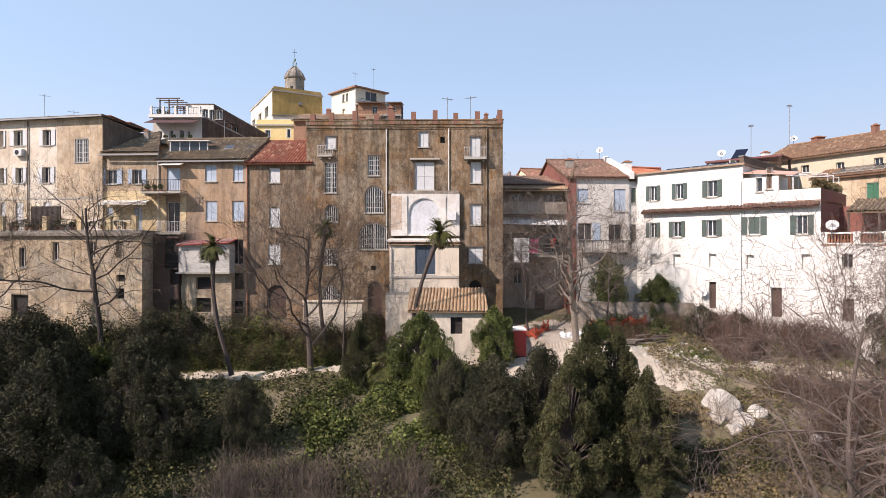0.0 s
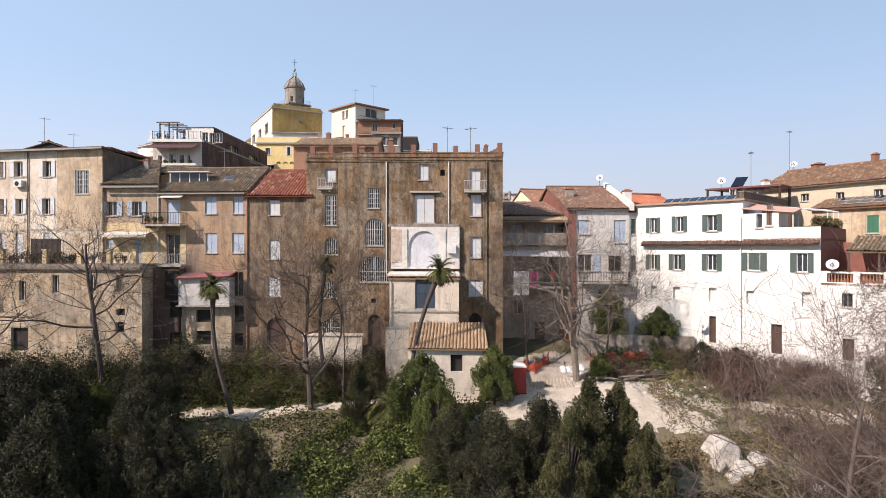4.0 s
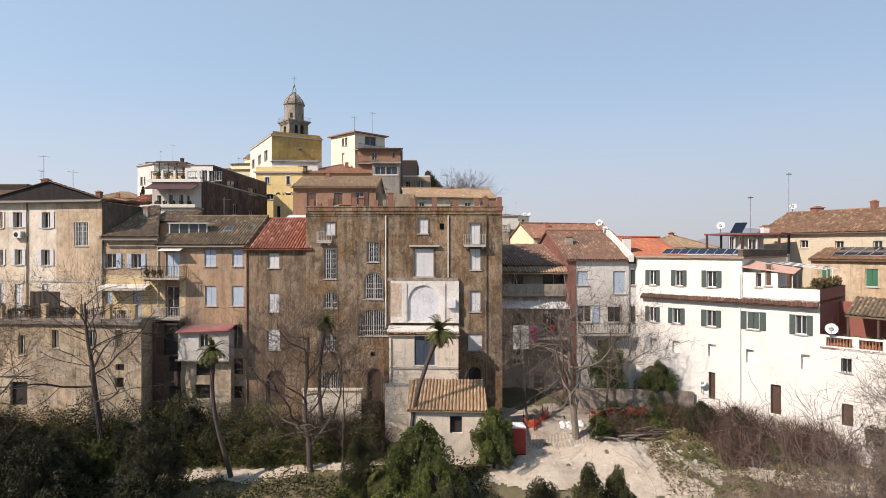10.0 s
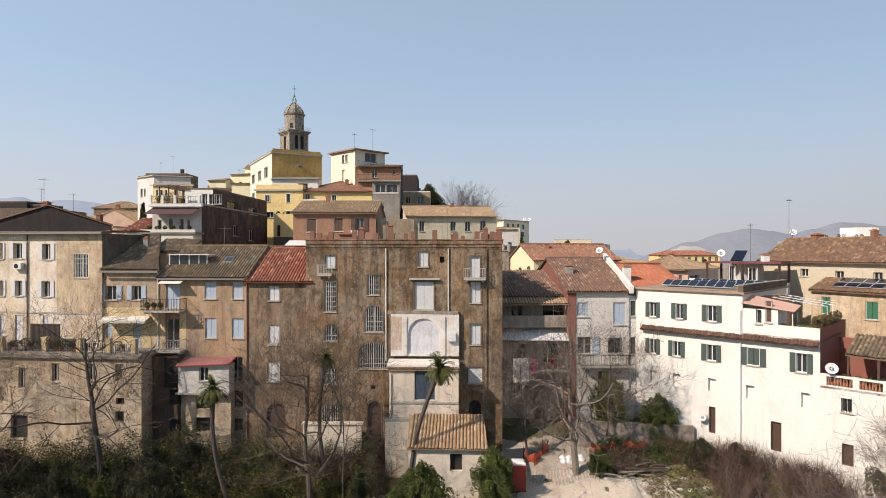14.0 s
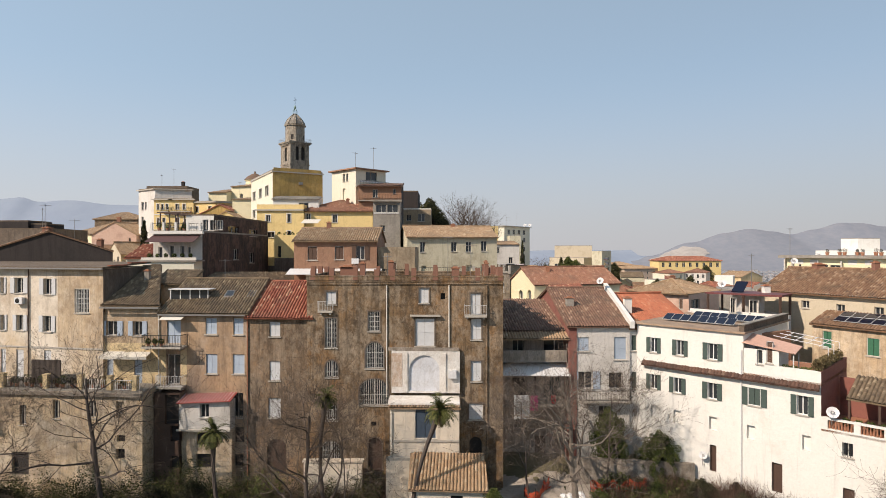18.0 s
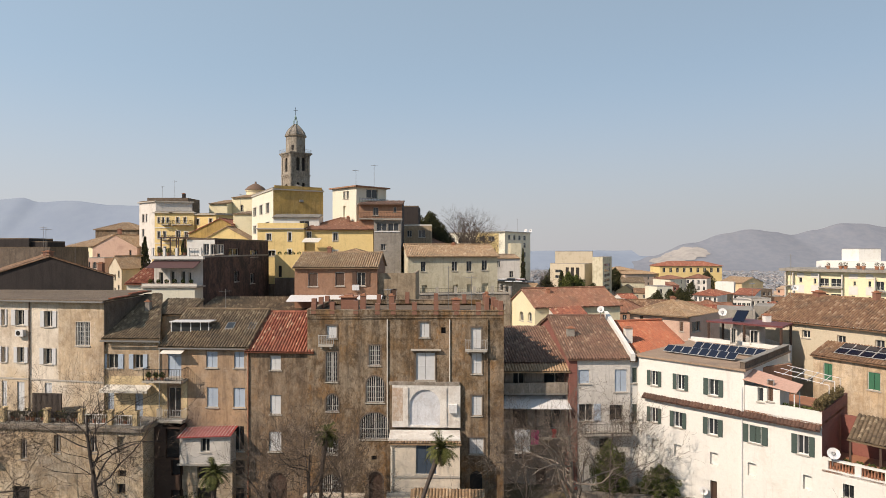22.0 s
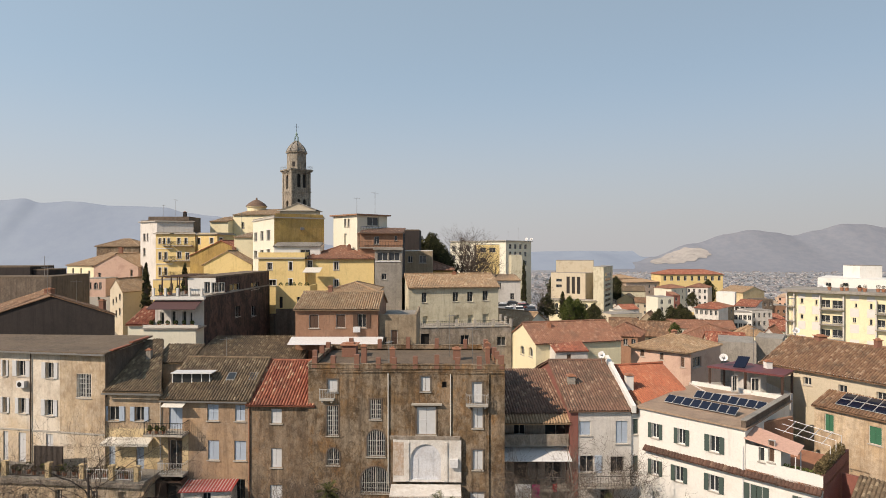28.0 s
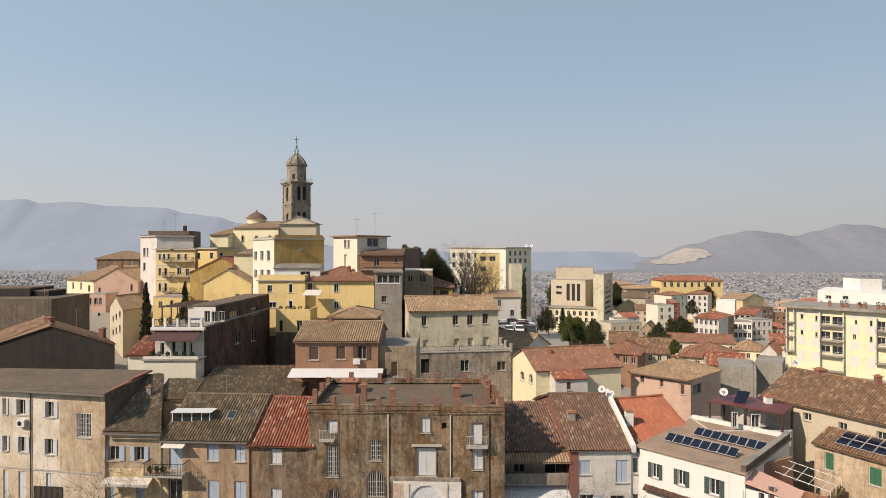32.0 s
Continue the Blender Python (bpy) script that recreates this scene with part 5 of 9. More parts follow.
house("town_house", "white stepped house beside the narrow street", [(73.33, 250.00), (79.70, 250.00), (79.70, 257.00), (73.33, 257.00)], -11.8, 1.20, "ivory_plaster", ('flat', 0, 'concrete'), {0: [(1.59, -1.1, 0.9, 1.4, 'p'), (4.77, -1.1, 0.9, 1.4, 'p'), (1.59, -4.3, 0.9, 1.4, 'p'), (4.77, -4.3, 0.9, 1.4, 'p')]}, group="houses of the lower town")
house("town_house", "low beige house with a flat terrace", [(65.19, 226.00), (78.72, 230.00), (76.17, 238.63), (62.64, 234.63)], -10.8, 2.22, "beige_plaster", ('flat', 0, 'concrete'), {0: [(1.76, -0.48, 1.0, 1.5, 'p'), (5.29, -0.48, 1.0, 1.5, 'p'), (8.82, -0.48, 1.0, 1.5, 'p'), (12.35, -0.48, 1.0, 1.5, 'p'), (1.76, -3.68, 1.0, 1.5, 'p'), (5.29, -3.68, 1.0, 1.5, 'p'), (8.82, -3.68, 1.0, 1.5, 'p'), (12.35, -3.68, 1.0, 1.5, 'p')]}, group="houses of the lower town")
house("town_house", "old house under a dark brown gabled roof", [(69.76, 205.00), (73.46, 203.00), (77.74, 210.91), (74.05, 212.91)], -10.0, 3.01, "tan_plaster", ('gable_y', 2.4, 'brown_tiles', 0.4), {0: [(1.05, 0.81, 0.8, 1.2, 'p'), (3.15, 0.81, 0.8, 1.2, 'p')]}, group="houses of the lower town")
house("town_house", "old house under a worn brown tiled roof", [(42.25, 148.00), (49.11, 146.00), (51.35, 153.68), (44.49, 155.68)], -5.3, 7.68, "tan_plaster", ('gable_x', 2.2, 'brown_tiles', 0.4), {0: [(0.89, 5.78, 0.8, 1.2, 'p'), (2.68, 5.78, 0.8, 1.2, 'p'), (4.47, 5.78, 0.8, 1.2, 'p'), (6.25, 5.78, 0.8, 1.2, 'p')]}, group="houses of the lower town")
house("town_house", "small stone house with a hipped grey-brown roof", [(50.17, 150.00), (54.71, 148.00), (57.53, 154.41), (52.99, 156.41)], -6.1, 6.93, "old_stone", ('hip', 1.9, 'grey_tiles', 0.4), {0: [(1.24, 5.03, 0.8, 1.1, 'p'), (3.72, 5.03, 0.8, 1.1, 'p')]}, group="houses of the lower town")
house("town_house", "salmon house under a spreading brown tiled roof", [(32.72, 117.00), (38.13, 114.00), (42.01, 121.00), (36.60, 124.00)], -2.4, 10.55, "salmon_plaster", ('hip', 2.1, 'rust_tiles', 0.5), {0: [(0.77, 8.75, 0.8, 1.3, 'p'), (2.32, 8.75, 0.8, 1.3, 'p'), (3.87, 8.75, 0.8, 1.3, 'p'), (5.41, 8.75, 0.8, 1.3, 'p')]}, group="houses of the lower town")
house("town_house", "brown roofed house with a long ridge", [(41.23, 124.00), (48.44, 122.00), (50.85, 130.67), (43.63, 132.67)], -3.5, 9.49, "beige_plaster", ('gable_x', 2.4, 'brown_tiles', 0.4), {0: [(0.94, 7.69, 0.8, 1.2, 'p'), (2.81, 7.69, 0.8, 1.2, 'p'), (4.68, 7.69, 0.8, 1.2, 'p'), (6.55, 7.69, 0.8, 1.2, 'p')]}, group="houses of the lower town")
house("town_house", "whitewashed house with flat terraces", [(95.38, 258.00), (103.24, 260.00), (101.02, 268.72), (93.16, 266.72)], -6.8, 6.22, "ivory_plaster", ('flat', 0, 'concrete'), {0: [(2.03, 3.32, 1.4, 2.0, 'Ap'), (6.09, 3.32, 1.4, 2.0, 'Ap'), (2.03, 0.12, 1.4, 2.0, 'Ap'), (6.09, 0.12, 1.4, 2.0, 'Ap')]}, group="houses of the lower town")
house("town_house", "narrow dark red house beside white ones", [(107.47, 272.00), (110.94, 272.00), (110.94, 280.00), (107.47, 280.00)], -6.9, 6.07, "red_render", ('shed', 1.2, 'rust_tiles', 0.3), {0: [(1.73, 3.57, 1.0, 1.6, 'p'), (1.73, 0.37, 1.0, 1.6, 'p')]}, group="houses of the lower town")
house("town_house", "grey-white house with regular windows and a reddish roof", [(127.26, 304.00), (135.83, 298.00), (142.14, 307.01), (133.57, 313.01)], -5.1, 7.88, "grey_white", ('hip', 2.0, 'rust_tiles', 0.5), {0: [(1.31, 5.08, 1.1, 1.9, 'p'), (3.92, 5.08, 1.1, 1.9, 'p'), (6.54, 5.08, 1.1, 1.9, 'p'), (9.16, 5.08, 1.1, 1.9, 'p'), (1.31, 1.88, 1.1, 1.9, 'p'), (3.92, 1.88, 1.1, 1.9, 'p'), (6.54, 1.88, 1.1, 1.9, 'p'), (9.16, 1.88, 1.1, 1.9, 'p'), (1.31, -1.32, 1.1, 1.9, 'p'), (3.92, -1.32, 1.1, 1.9, 'p'), (6.54, -1.32, 1.1, 1.9, 'p'), (9.16, -1.32, 1.1, 1.9, 'p')]}, group="houses of the lower town")
house("town_house", "cream house with a low terracotta roof", [(116.38, 296.00), (127.26, 304.00), (121.34, 312.06), (110.45, 304.06)], -5.3, 7.66, "ivory_plaster", ('hip', 1.6, 'rust_tiles', 0.4), {0: [(3.38, 5.16, 1.0, 1.6, 'p'), (10.13, 5.16, 1.0, 1.6, 'p'), (3.38, 1.96, 1.0, 1.6, 'p'), (10.13, 1.96, 1.0, 1.6, 'p')]}, group="houses of the lower town")
house("town_house", "long white house with a red tiled roof and tall windows", [(92.52, 214.00), (98.68, 208.00), (105.65, 215.16), (99.49, 221.16)], -6.8, 6.19, "grey_white", ('hip', 2.0, 'red_tiles', 0.5), {0: [(0.86, 3.89, 0.95, 1.7, 'p'), (2.58, 3.89, 0.95, 1.7, 'p'), (4.3, 3.89, 0.95, 1.7, 'p'), (6.02, 3.89, 0.95, 1.7, 'p'), (7.74, 3.89, 0.95, 1.7, 'p'), (0.86, 0.69, 0.95, 1.7, 'p'), (2.58, 0.69, 0.95, 1.7, 'p'), (4.3, 0.69, 0.95, 1.7, 'p'), (6.02, 0.69, 0.95, 1.7, 'p'), (7.74, 0.69, 0.95, 1.7, 'p')]}, group="houses of the lower town")
house("town_house", "brown house with a flat parapet roof", [(101.52, 214.00), (109.39, 218.00), (105.32, 226.02), (97.45, 222.02)], -6.8, 6.25, "tan_plaster", ('hip', 1.5, 'rust_tiles', 0.3), {0: [(1.47, 3.85, 0.8, 1.5, 'p'), (4.41, 3.85, 0.8, 1.5, 'p'), (7.36, 3.85, 0.8, 1.5, 'p'), (1.47, 0.65, 0.8, 1.5, 'p'), (4.41, 0.65, 0.8, 1.5, 'p'), (7.36, 0.65, 0.8, 1.5, 'p')]}, group="houses of the lower town")
house("town_house", "white blank-walled house with a stepped roof", [(127.03, 270.00), (133.74, 266.00), (138.35, 273.73), (131.64, 277.73)], -5.5, 7.48, "white_paint", ('flat', 0, 'white_paint'), {}, group="houses of the lower town")
house("town_house", "white house with shaded terraces and a red lean-to roof", [(123.45, 246.00), (129.36, 240.00), (135.06, 245.62), (129.14, 251.62)], -9.1, 3.92, "white_paint", ('shed', 2.2, 'red_tiles', 0.5), {0: [(1.05, 1.52, 1.5, 1.9, 'd'), (3.16, 1.52, 1.5, 1.9, 'd'), (5.27, 1.52, 1.5, 1.9, 'd'), (7.37, 1.52, 1.5, 1.9, 'd'), (1.05, -1.68, 1.5, 1.9, 'd'), (3.16, -1.68, 1.5, 1.9, 'd'), (5.27, -1.68, 1.5, 1.9, 'd'), (7.37, -1.68, 1.5, 1.9, 'd')]}, group="houses of the lower town")
house("town_house", "tall orange house with a low gabled roof", [(150.82, 292.00), (166.11, 300.00), (160.08, 311.52), (144.79, 303.52)], -7.1, 5.93, "primrose_plaster", ('gable_y', 2.6, 'tan_tiles', 0.5), {1: [(2.17, 3.03, 1.1, 1.7, 'p'), (6.5, 3.03, 1.1, 1.7, 'p'), (10.83, 3.03, 1.1, 1.7, 'p'), (2.17, -0.17, 1.1, 1.7, 'p'), (6.5, -0.17, 1.1, 1.7, 'p'), (10.83, -0.17, 1.1, 1.7, 'p'), (2.17, -3.37, 1.1, 1.7, 'p'), (6.5, -3.37, 1.1, 1.7, 'p'), (10.83, -3.37, 1.1, 1.7, 'p')]}, group="houses of the lower town")
house("town_house", "white terraced house with dark balcony openings", [(112.19, 224.00), (118.14, 222.00), (120.69, 229.58), (114.73, 231.58)], -9.7, 3.28, "white_paint", ('flat', 0, 'concrete'), {0: [(0.78, 0.58, 1.2, 1.8, 'p'), (2.35, 0.58, 1.2, 1.8, 'p'), (3.92, 0.58, 1.2, 1.8, 'p'), (5.49, 0.58, 1.2, 1.8, 'p'), (0.78, -2.62, 1.2, 1.8, 'p'), (2.35, -2.62, 1.2, 1.8, 'p'), (3.92, -2.62, 1.2, 1.8, 'p'), (5.49, -2.62, 1.2, 1.8, 'p')]}, group="houses of the lower town")
house("town_house", "white terraced house with a low parapet", [(120.27, 226.00), (129.36, 228.00), (127.65, 235.81), (118.55, 233.81)], -9.3, 3.68, "grey_white", ('flat', 0, 'concrete'), {0: [(1.16, 0.98, 1.1, 1.8, 'p'), (3.49, 0.98, 1.1, 1.8, 'p'), (5.82, 0.98, 1.1, 1.8, 'p'), (8.15, 0.98, 1.1, 1.8, 'p'), (1.16, -2.22, 1.1, 1.8, 'p'), (3.49, -2.22, 1.1, 1.8, 'p'), (5.82, -2.22, 1.1, 1.8, 'p'), (8.15, -2.22, 1.1, 1.8, 'p'), (1.16, -5.42, 1.1, 1.8, 'p'), (3.49, -5.42, 1.1, 1.8, 'p'), (5.82, -5.42, 1.1, 1.8, 'p'), (8.15, -5.42, 1.1, 1.8, 'p')]}, group="houses of the lower town")
house("town_house", "orange-red flat-roofed block among white terraces", [(172.42, 306.00), (181.41, 306.00), (181.41, 316.00), (172.42, 316.00)], -15.1, -2.09, "salmon_plaster", ('flat', 0, 'concrete'), {0: [(1.5, -5.89, 1.2, 1.6, 'p'), (4.49, -5.89, 1.2, 1.6, 'p'), (7.49, -5.89, 1.2, 1.6, 'p'), (1.5, -9.09, 1.2, 1.6, 'p'), (4.49, -9.09, 1.2, 1.6, 'p'), (7.49, -9.09, 1.2, 1.6, 'p')]}, group="houses of the lower town")
house("town_house", "grey house with a flat roof behind the terraces", [(145.24, 268.00), (152.58, 268.00), (152.58, 277.00), (145.24, 277.00)], -8.7, 4.33, "brown_render", ('flat', 0, 'tar_roof'), {0: [(1.22, 1.53, 1.1, 1.6, 'p'), (3.67, 1.53, 1.1, 1.6, 'p'), (6.12, 1.53, 1.1, 1.6, 'p'), (1.22, -1.67, 1.1, 1.6, 'p'), (3.67, -1.67, 1.1, 1.6, 'p'), (6.12, -1.67, 1.1, 1.6, 'p'), (1.22, -4.87, 1.1, 1.6, 'p'), (3.67, -4.87, 1.1, 1.6, 'p'), (6.12, -4.87, 1.1, 1.6, 'p')]}, group="houses of the lower town")
house("town_house", "terraced house with a narrow red roof", [(130.50, 230.00), (136.35, 230.00), (136.35, 238.00), (130.50, 238.00)], -13.1, -0.06, "rose_beige", ('shed', 1.6, 'red_tiles', 0.3), {0: [(0.98, -2.56, 1.0, 1.6, 'p'), (2.93, -2.56, 1.0, 1.6, 'p'), (4.88, -2.56, 1.0, 1.6, 'p'), (0.98, -5.76, 1.0, 1.6, 'p'), (2.93, -5.76, 1.0, 1.6, 'p'), (4.88, -5.76, 1.0, 1.6, 'p')]}, group="houses of the lower town")
house("town_house", "long low cream house under a red tiled roof", [(57.65, 150.00), (73.69, 146.00), (75.63, 153.76), (59.59, 157.76)], -5.3, 7.67, "ivory_plaster", ('gable_x', 1.5, 'rust_tiles', 0.4), {0: [(1.18, 5.67, 0.8, 1.2, 'p'), (3.54, 5.67, 0.8, 1.2, 'p'), (5.9, 5.67, 0.8, 1.2, 'p'), (8.27, 5.67, 0.8, 1.2, 'p'), (10.63, 5.67, 0.8, 1.2, 'p'), (12.99, 5.67, 0.8, 1.2, 'p'), (15.35, 5.67, 0.8, 1.2, 'p')]}, group="houses of the lower town")
house("town_house", "house under a broad red hipped roof", [(45.76, 113.00), (53.46, 108.00), (58.90, 116.39), (51.20, 121.39)], -2.3, 10.66, "beige_plaster", ('hip', 2.3, 'rust_tiles', 0.5), {0: [(1.15, 8.86, 0.8, 1.2, 'p'), (3.44, 8.86, 0.8, 1.2, 'p'), (5.74, 8.86, 0.8, 1.2, 'p'), (8.03, 8.86, 0.8, 1.2, 'p')]}, group="houses of the lower town")
house("town_house", "small house with a mossy tan hipped roof", [(70.62, 141.00), (76.14, 138.00), (79.96, 145.03), (74.44, 148.03)], -6.1, 6.94, "lemon_plaster", ('hip', 2.0, 'tan_tiles', 0.4), {0: [(1.05, 5.14, 0.8, 1.2, 'p'), (3.14, 5.14, 0.8, 1.2, 'p'), (5.24, 5.14, 0.8, 1.2, 'p')]}, group="houses of the lower town")
house("town_house", "small white house with a pale gable", [(72.31, 132.00), (74.78, 130.00), (79.19, 135.44), (76.72, 137.44)], -4.9, 8.12, "grey_white", ('gable_y', 1.9, 'rust_tiles', 0.3), {0: [(0.79, 6.12, 0.7, 1.1, 'p'), (2.38, 6.12, 0.7, 1.1, 'p')]}, group="houses of the lower town")
house("town_house", "house with a bright red sloping roof", [(85.65, 152.00), (89.51, 150.00), (93.19, 157.10), (89.32, 159.10)], -6.4, 6.62, "ivory_plaster", ('shed', 1.9, 'red_tiles', 0.4), {0: [(0.73, 4.72, 0.8, 1.2, 'p'), (2.18, 4.72, 0.8, 1.2, 'p'), (3.63, 4.72, 0.8, 1.2, 'p')]}, group="houses of the lower town")
house("town_house", "low house with a red tiled roof behind a terrace", [(45.58, 100.00), (51.38, 98.00), (53.66, 104.62), (47.86, 106.62)], -1.4, 11.57, "beige_plaster", ('gable_x', 1.5, 'red_tiles', 0.35), {}, group="houses of the lower town")
house("town_house", "old roof terrace with weathered concrete parapets", [(40.88, 86.00), (45.36, 84.00), (48.21, 90.39), (43.74, 92.39)], 4.0, 14.00, "concrete", ('flat', 0, 'concrete'), {}, group="houses of the lower town")
house("town_house", "weathered grey terrace wall stepping up", [(47.35, 88.00), (50.31, 86.00), (53.67, 90.97), (50.70, 92.97)], 4.3, 14.30, "concrete", ('flat', 0, 'concrete'), {}, group="houses of the lower town")
house("town_house", "cream gabled house with a tan tiled roof beside the car park", [(13.22, 94.00), (17.99, 99.00), (10.76, 105.90), (5.99, 100.90)], 2.4, 15.35, "ivory_plaster", ('gable_y', 1.9, 'tan_tiles', 0.4), {}, group="houses of the lower town")
house("apartment_block", "arcaded cream podium below the concrete block", [(52.14, 290.00), (76.65, 282.00), (78.51, 287.70), (54.00, 295.70)], -10.4, 2.57, "lemon_plaster", ('flat', 0, 'concrete'), {0: [(1.43, -1.43, 1.4, 2.4, 'Ap'), (4.3, -1.43, 1.4, 2.4, 'Ap'), (7.16, -1.43, 1.4, 2.4, 'Ap'), (10.03, -1.43, 1.4, 2.4, 'Ap'), (12.89, -1.43, 1.4, 2.4, 'Ap'), (15.75, -1.43, 1.4, 2.4, 'Ap'), (18.62, -1.43, 1.4, 2.4, 'Ap'), (21.48, -1.43, 1.4, 2.4, 'Ap'), (24.35, -1.43, 1.4, 2.4, 'Ap'), (1.43, -4.63, 1.4, 2.4, 'Ap'), (4.3, -4.63, 1.4, 2.4, 'Ap'), (7.16, -4.63, 1.4, 2.4, 'Ap'), (10.03, -4.63, 1.4, 2.4, 'Ap'), (12.89, -4.63, 1.4, 2.4, 'Ap'), (15.75, -4.63, 1.4, 2.4, 'Ap'), (18.62, -4.63, 1.4, 2.4, 'Ap'), (21.48, -4.63, 1.4, 2.4, 'Ap'), (24.35, -4.63, 1.4, 2.4, 'Ap')]}, cornice=0.8, category="apartment block", group="houses of the lower town")

# ---- plants ----
def leafage(name, dark, light, gloss=0.7):
    m, t, b = shader(name, gloss)
    g = t.nodes.new("ShaderNodeNewGeometry")
    c = blend(t, g.outputs["Random Per Island"], dark, light)
    c = blend(t, ramp(t, noise_of(t, place(t), 0.9, 4), 0.42, 0.62), c, tuple(0.6 * x for x in dark), 0.8)
    t.links.new(c, b.inputs["Base Color"])
    b.inputs["Specular IOR Level"].default_value = 0.15
    return m


leafage("holm_leaf", (0.012, 0.015, 0.008), (0.096, 0.09, 0.05))
leafage("laurel_leaf", (0.045, 0.065, 0.018), (0.15, 0.165, 0.05))
leafage("ivy_leaf", (0.05, 0.068, 0.018), (0.20, 0.225, 0.065))
leafage("conifer_leaf", (0.022, 0.028, 0.012), (0.125, 0.118, 0.052))
leafage("scrub_leaf", (0.026, 0.032, 0.012), (0.135, 0.128, 0.05))
leafage("dry_leaf", (0.13, 0.095, 0.05), (0.25, 0.20, 0.10), 0.8)
leafage("grass_blade", (0.06, 0.085, 0.02), (0.20, 0.20, 0.06), 0.8)
leafage("palm_leaf", (0.03, 0.042, 0.014), (0.15, 0.145, 0.045))
plain("bark", (0.105, 0.082, 0.07), 0.95, 0, 0.35, 5)
plain("pale_bark", (0.27, 0.225, 0.185), 0.95, 0, 0.3, 5)
plain("grey_bark", (0.165, 0.128, 0.108), 0.95, 0, 0.35, 4)
leafage("twig", (0.075, 0.058, 0.048), (0.16, 0.125, 0.10), 0.95)
leafage("pale_twig", (0.11, 0.088, 0.074), (0.225, 0.185, 0.155), 0.95)
leafage("mauve_twig", (0.10, 0.074, 0.066), (0.20, 0.155, 0.135), 0.95)
leafage("red_twig", (0.085, 0.053, 0.042), (0.18, 0.12, 0.09), 0.95)


def mesh_part(name, verts, faces, mat, parent=None, label=""):
    me = bpy.data.meshes.new(name)
    me.from_pydata(verts, [], faces)
    me.materials.append(MATS[mat])
    ob = new(name, me)
    if parent:
        ob.parent = parent
    if label:
        ob["label"] = label
    return ob


def stem(vs, fs, pts, radii, sides):
    rings = []
    for i, p in enumerate(pts):
        d = pts[min(i + 1, len(pts) - 1)] - pts[max(i - 1, 0)]
        q = d.to_track_quat("Z", "Y")
        start = len(vs)
        for k in range(sides):
            a = k * 2 * math.pi / sides
            vs.append(tuple(p + q @ Vector((radii[i] * math.cos(a), radii[i] * math.sin(a), 0))))
        rings.append(start)
    for a, b_ in zip(rings, rings[1:]):
        for k in range(sides):
            fs.append((a + k, a + (k + 1) % sides, b_ + (k + 1) % sides, b_ + k))


def rand_dir(rng):
    while True:
        v = Vector((rng.uniform(-1, 1), rng.uniform(-1, 1), rng.uniform(-1, 1)))
        if 0.1 < v.length < 1:
            return v.normalized()


def bare_tree(seed, height, r0, spread=0.75, forks=4, levels=4, bark="bark", first=0.3, leader=0.72, limbs=10):
    """A leafless tree: a tapered trunk with spreading limbs, and fine twigs as a part of their own."""
    rng = random.Random(seed)
    base = new("bare_tree")
    big, tw = ([], []), ([], [])

    def grow(p, d, length, r, level):
        n = 8 if level == 0 else 6 if level == 1 else 4
        pts, radii, dirs = [p], [r], [d]
        dd = d.copy()
        for k in range(n):
            dd = (dd + rand_dir(rng) * (0.13, 0.36, 0.42, 0.4, 0.35)[level] + Vector((0, 0, (0.04, 0.03, 0.06, 0.10, 0.10)[level]))).normalized()
            pts.append(pts[-1] + dd * length / n)
            dirs.append(dd.copy())
            radii.append(r * (1 - (0.7 if level == 0 else 0.62) * (k + 1) / n))
        stem(*(big if level < 2 else tw), pts, [max(x, 0.0068) for x in radii], 8 if level == 0 else 5 if level < 2 else 3)
        if level >= levels:
            return
        kids = limbs if level == 0 else forks + rng.randint(-1, 1)
        for k in range(kids):
            at = (first + (1 - first) * (k + rng.random()) / kids) if level == 0 else rng.uniform(0.25, 1.0)
            i = min(n - 1, int(at * n))
            q = pts[i].lerp(pts[i + 1], at * n - i)
            e = dirs[i + 1]
            side = rand_dir(rng)
            side = (side - e * side.dot(e)).normalized()
            ang = spread * rng.uniform(0.75, 1.35)
            nd = (e * math.cos(ang) + side * math.sin(ang)).normalized()
            ln = height * 0.46 * (1.2 - 0.65 * at) * rng.uniform(0.7, 1.2) if level == 0 else length * rng.uniform(0.45, 0.75)
            grow(q, nd, ln, radii[i + 1] * (0.55 if level == 0 else 0.62), level + 1)

    grow(Vector((0, 0, -0.3)), Vector((0.03, 0, 1)).normalized(), height * leader, r0, 0)
    mesh_part("trunk", *big, bark, base)
    mesh_part("twig_spray", *tw, "pale_twig" if "pale" in bark else "mauve_twig" if "grey" in bark else "twig", base)
    return base


def leaves(rng, blobs, count, size, vs, fs, droop=0.0):
    total = sum(b_[1][0] * b_[1][1] + b_[1][2] * b_[1][0] for b_ in blobs)
    for c, rad in blobs:
        for _ in range(int(count * (rad[0] * rad[1] + rad[2] * rad[0]) / total)):
            d = rand_dir(rng)
            k = rng.uniform(0.45, 1.0) ** 0.5
            p = Vector((c[0] + d.x * rad[0] * k, c[1] + d.y * rad[1] * k, c[2] + d.z * rad[2] * k))
            a = (rand_dir(rng) + d * 0.5 + Vector((0, 0, 0.45 - droop))).normalized()
            w = a.cross(rand_dir(rng)).normalized()
            s = size * rng.uniform(0.6, 1.4)
            i = len(vs)
            vs += [tuple(p - a * s * 0.5), tuple(p + w * s * 0.22), tuple(p + a * s * 0.5), tuple(p - w * s * 0.22)]
            fs.append((i, i + 1, i + 2, i + 3))


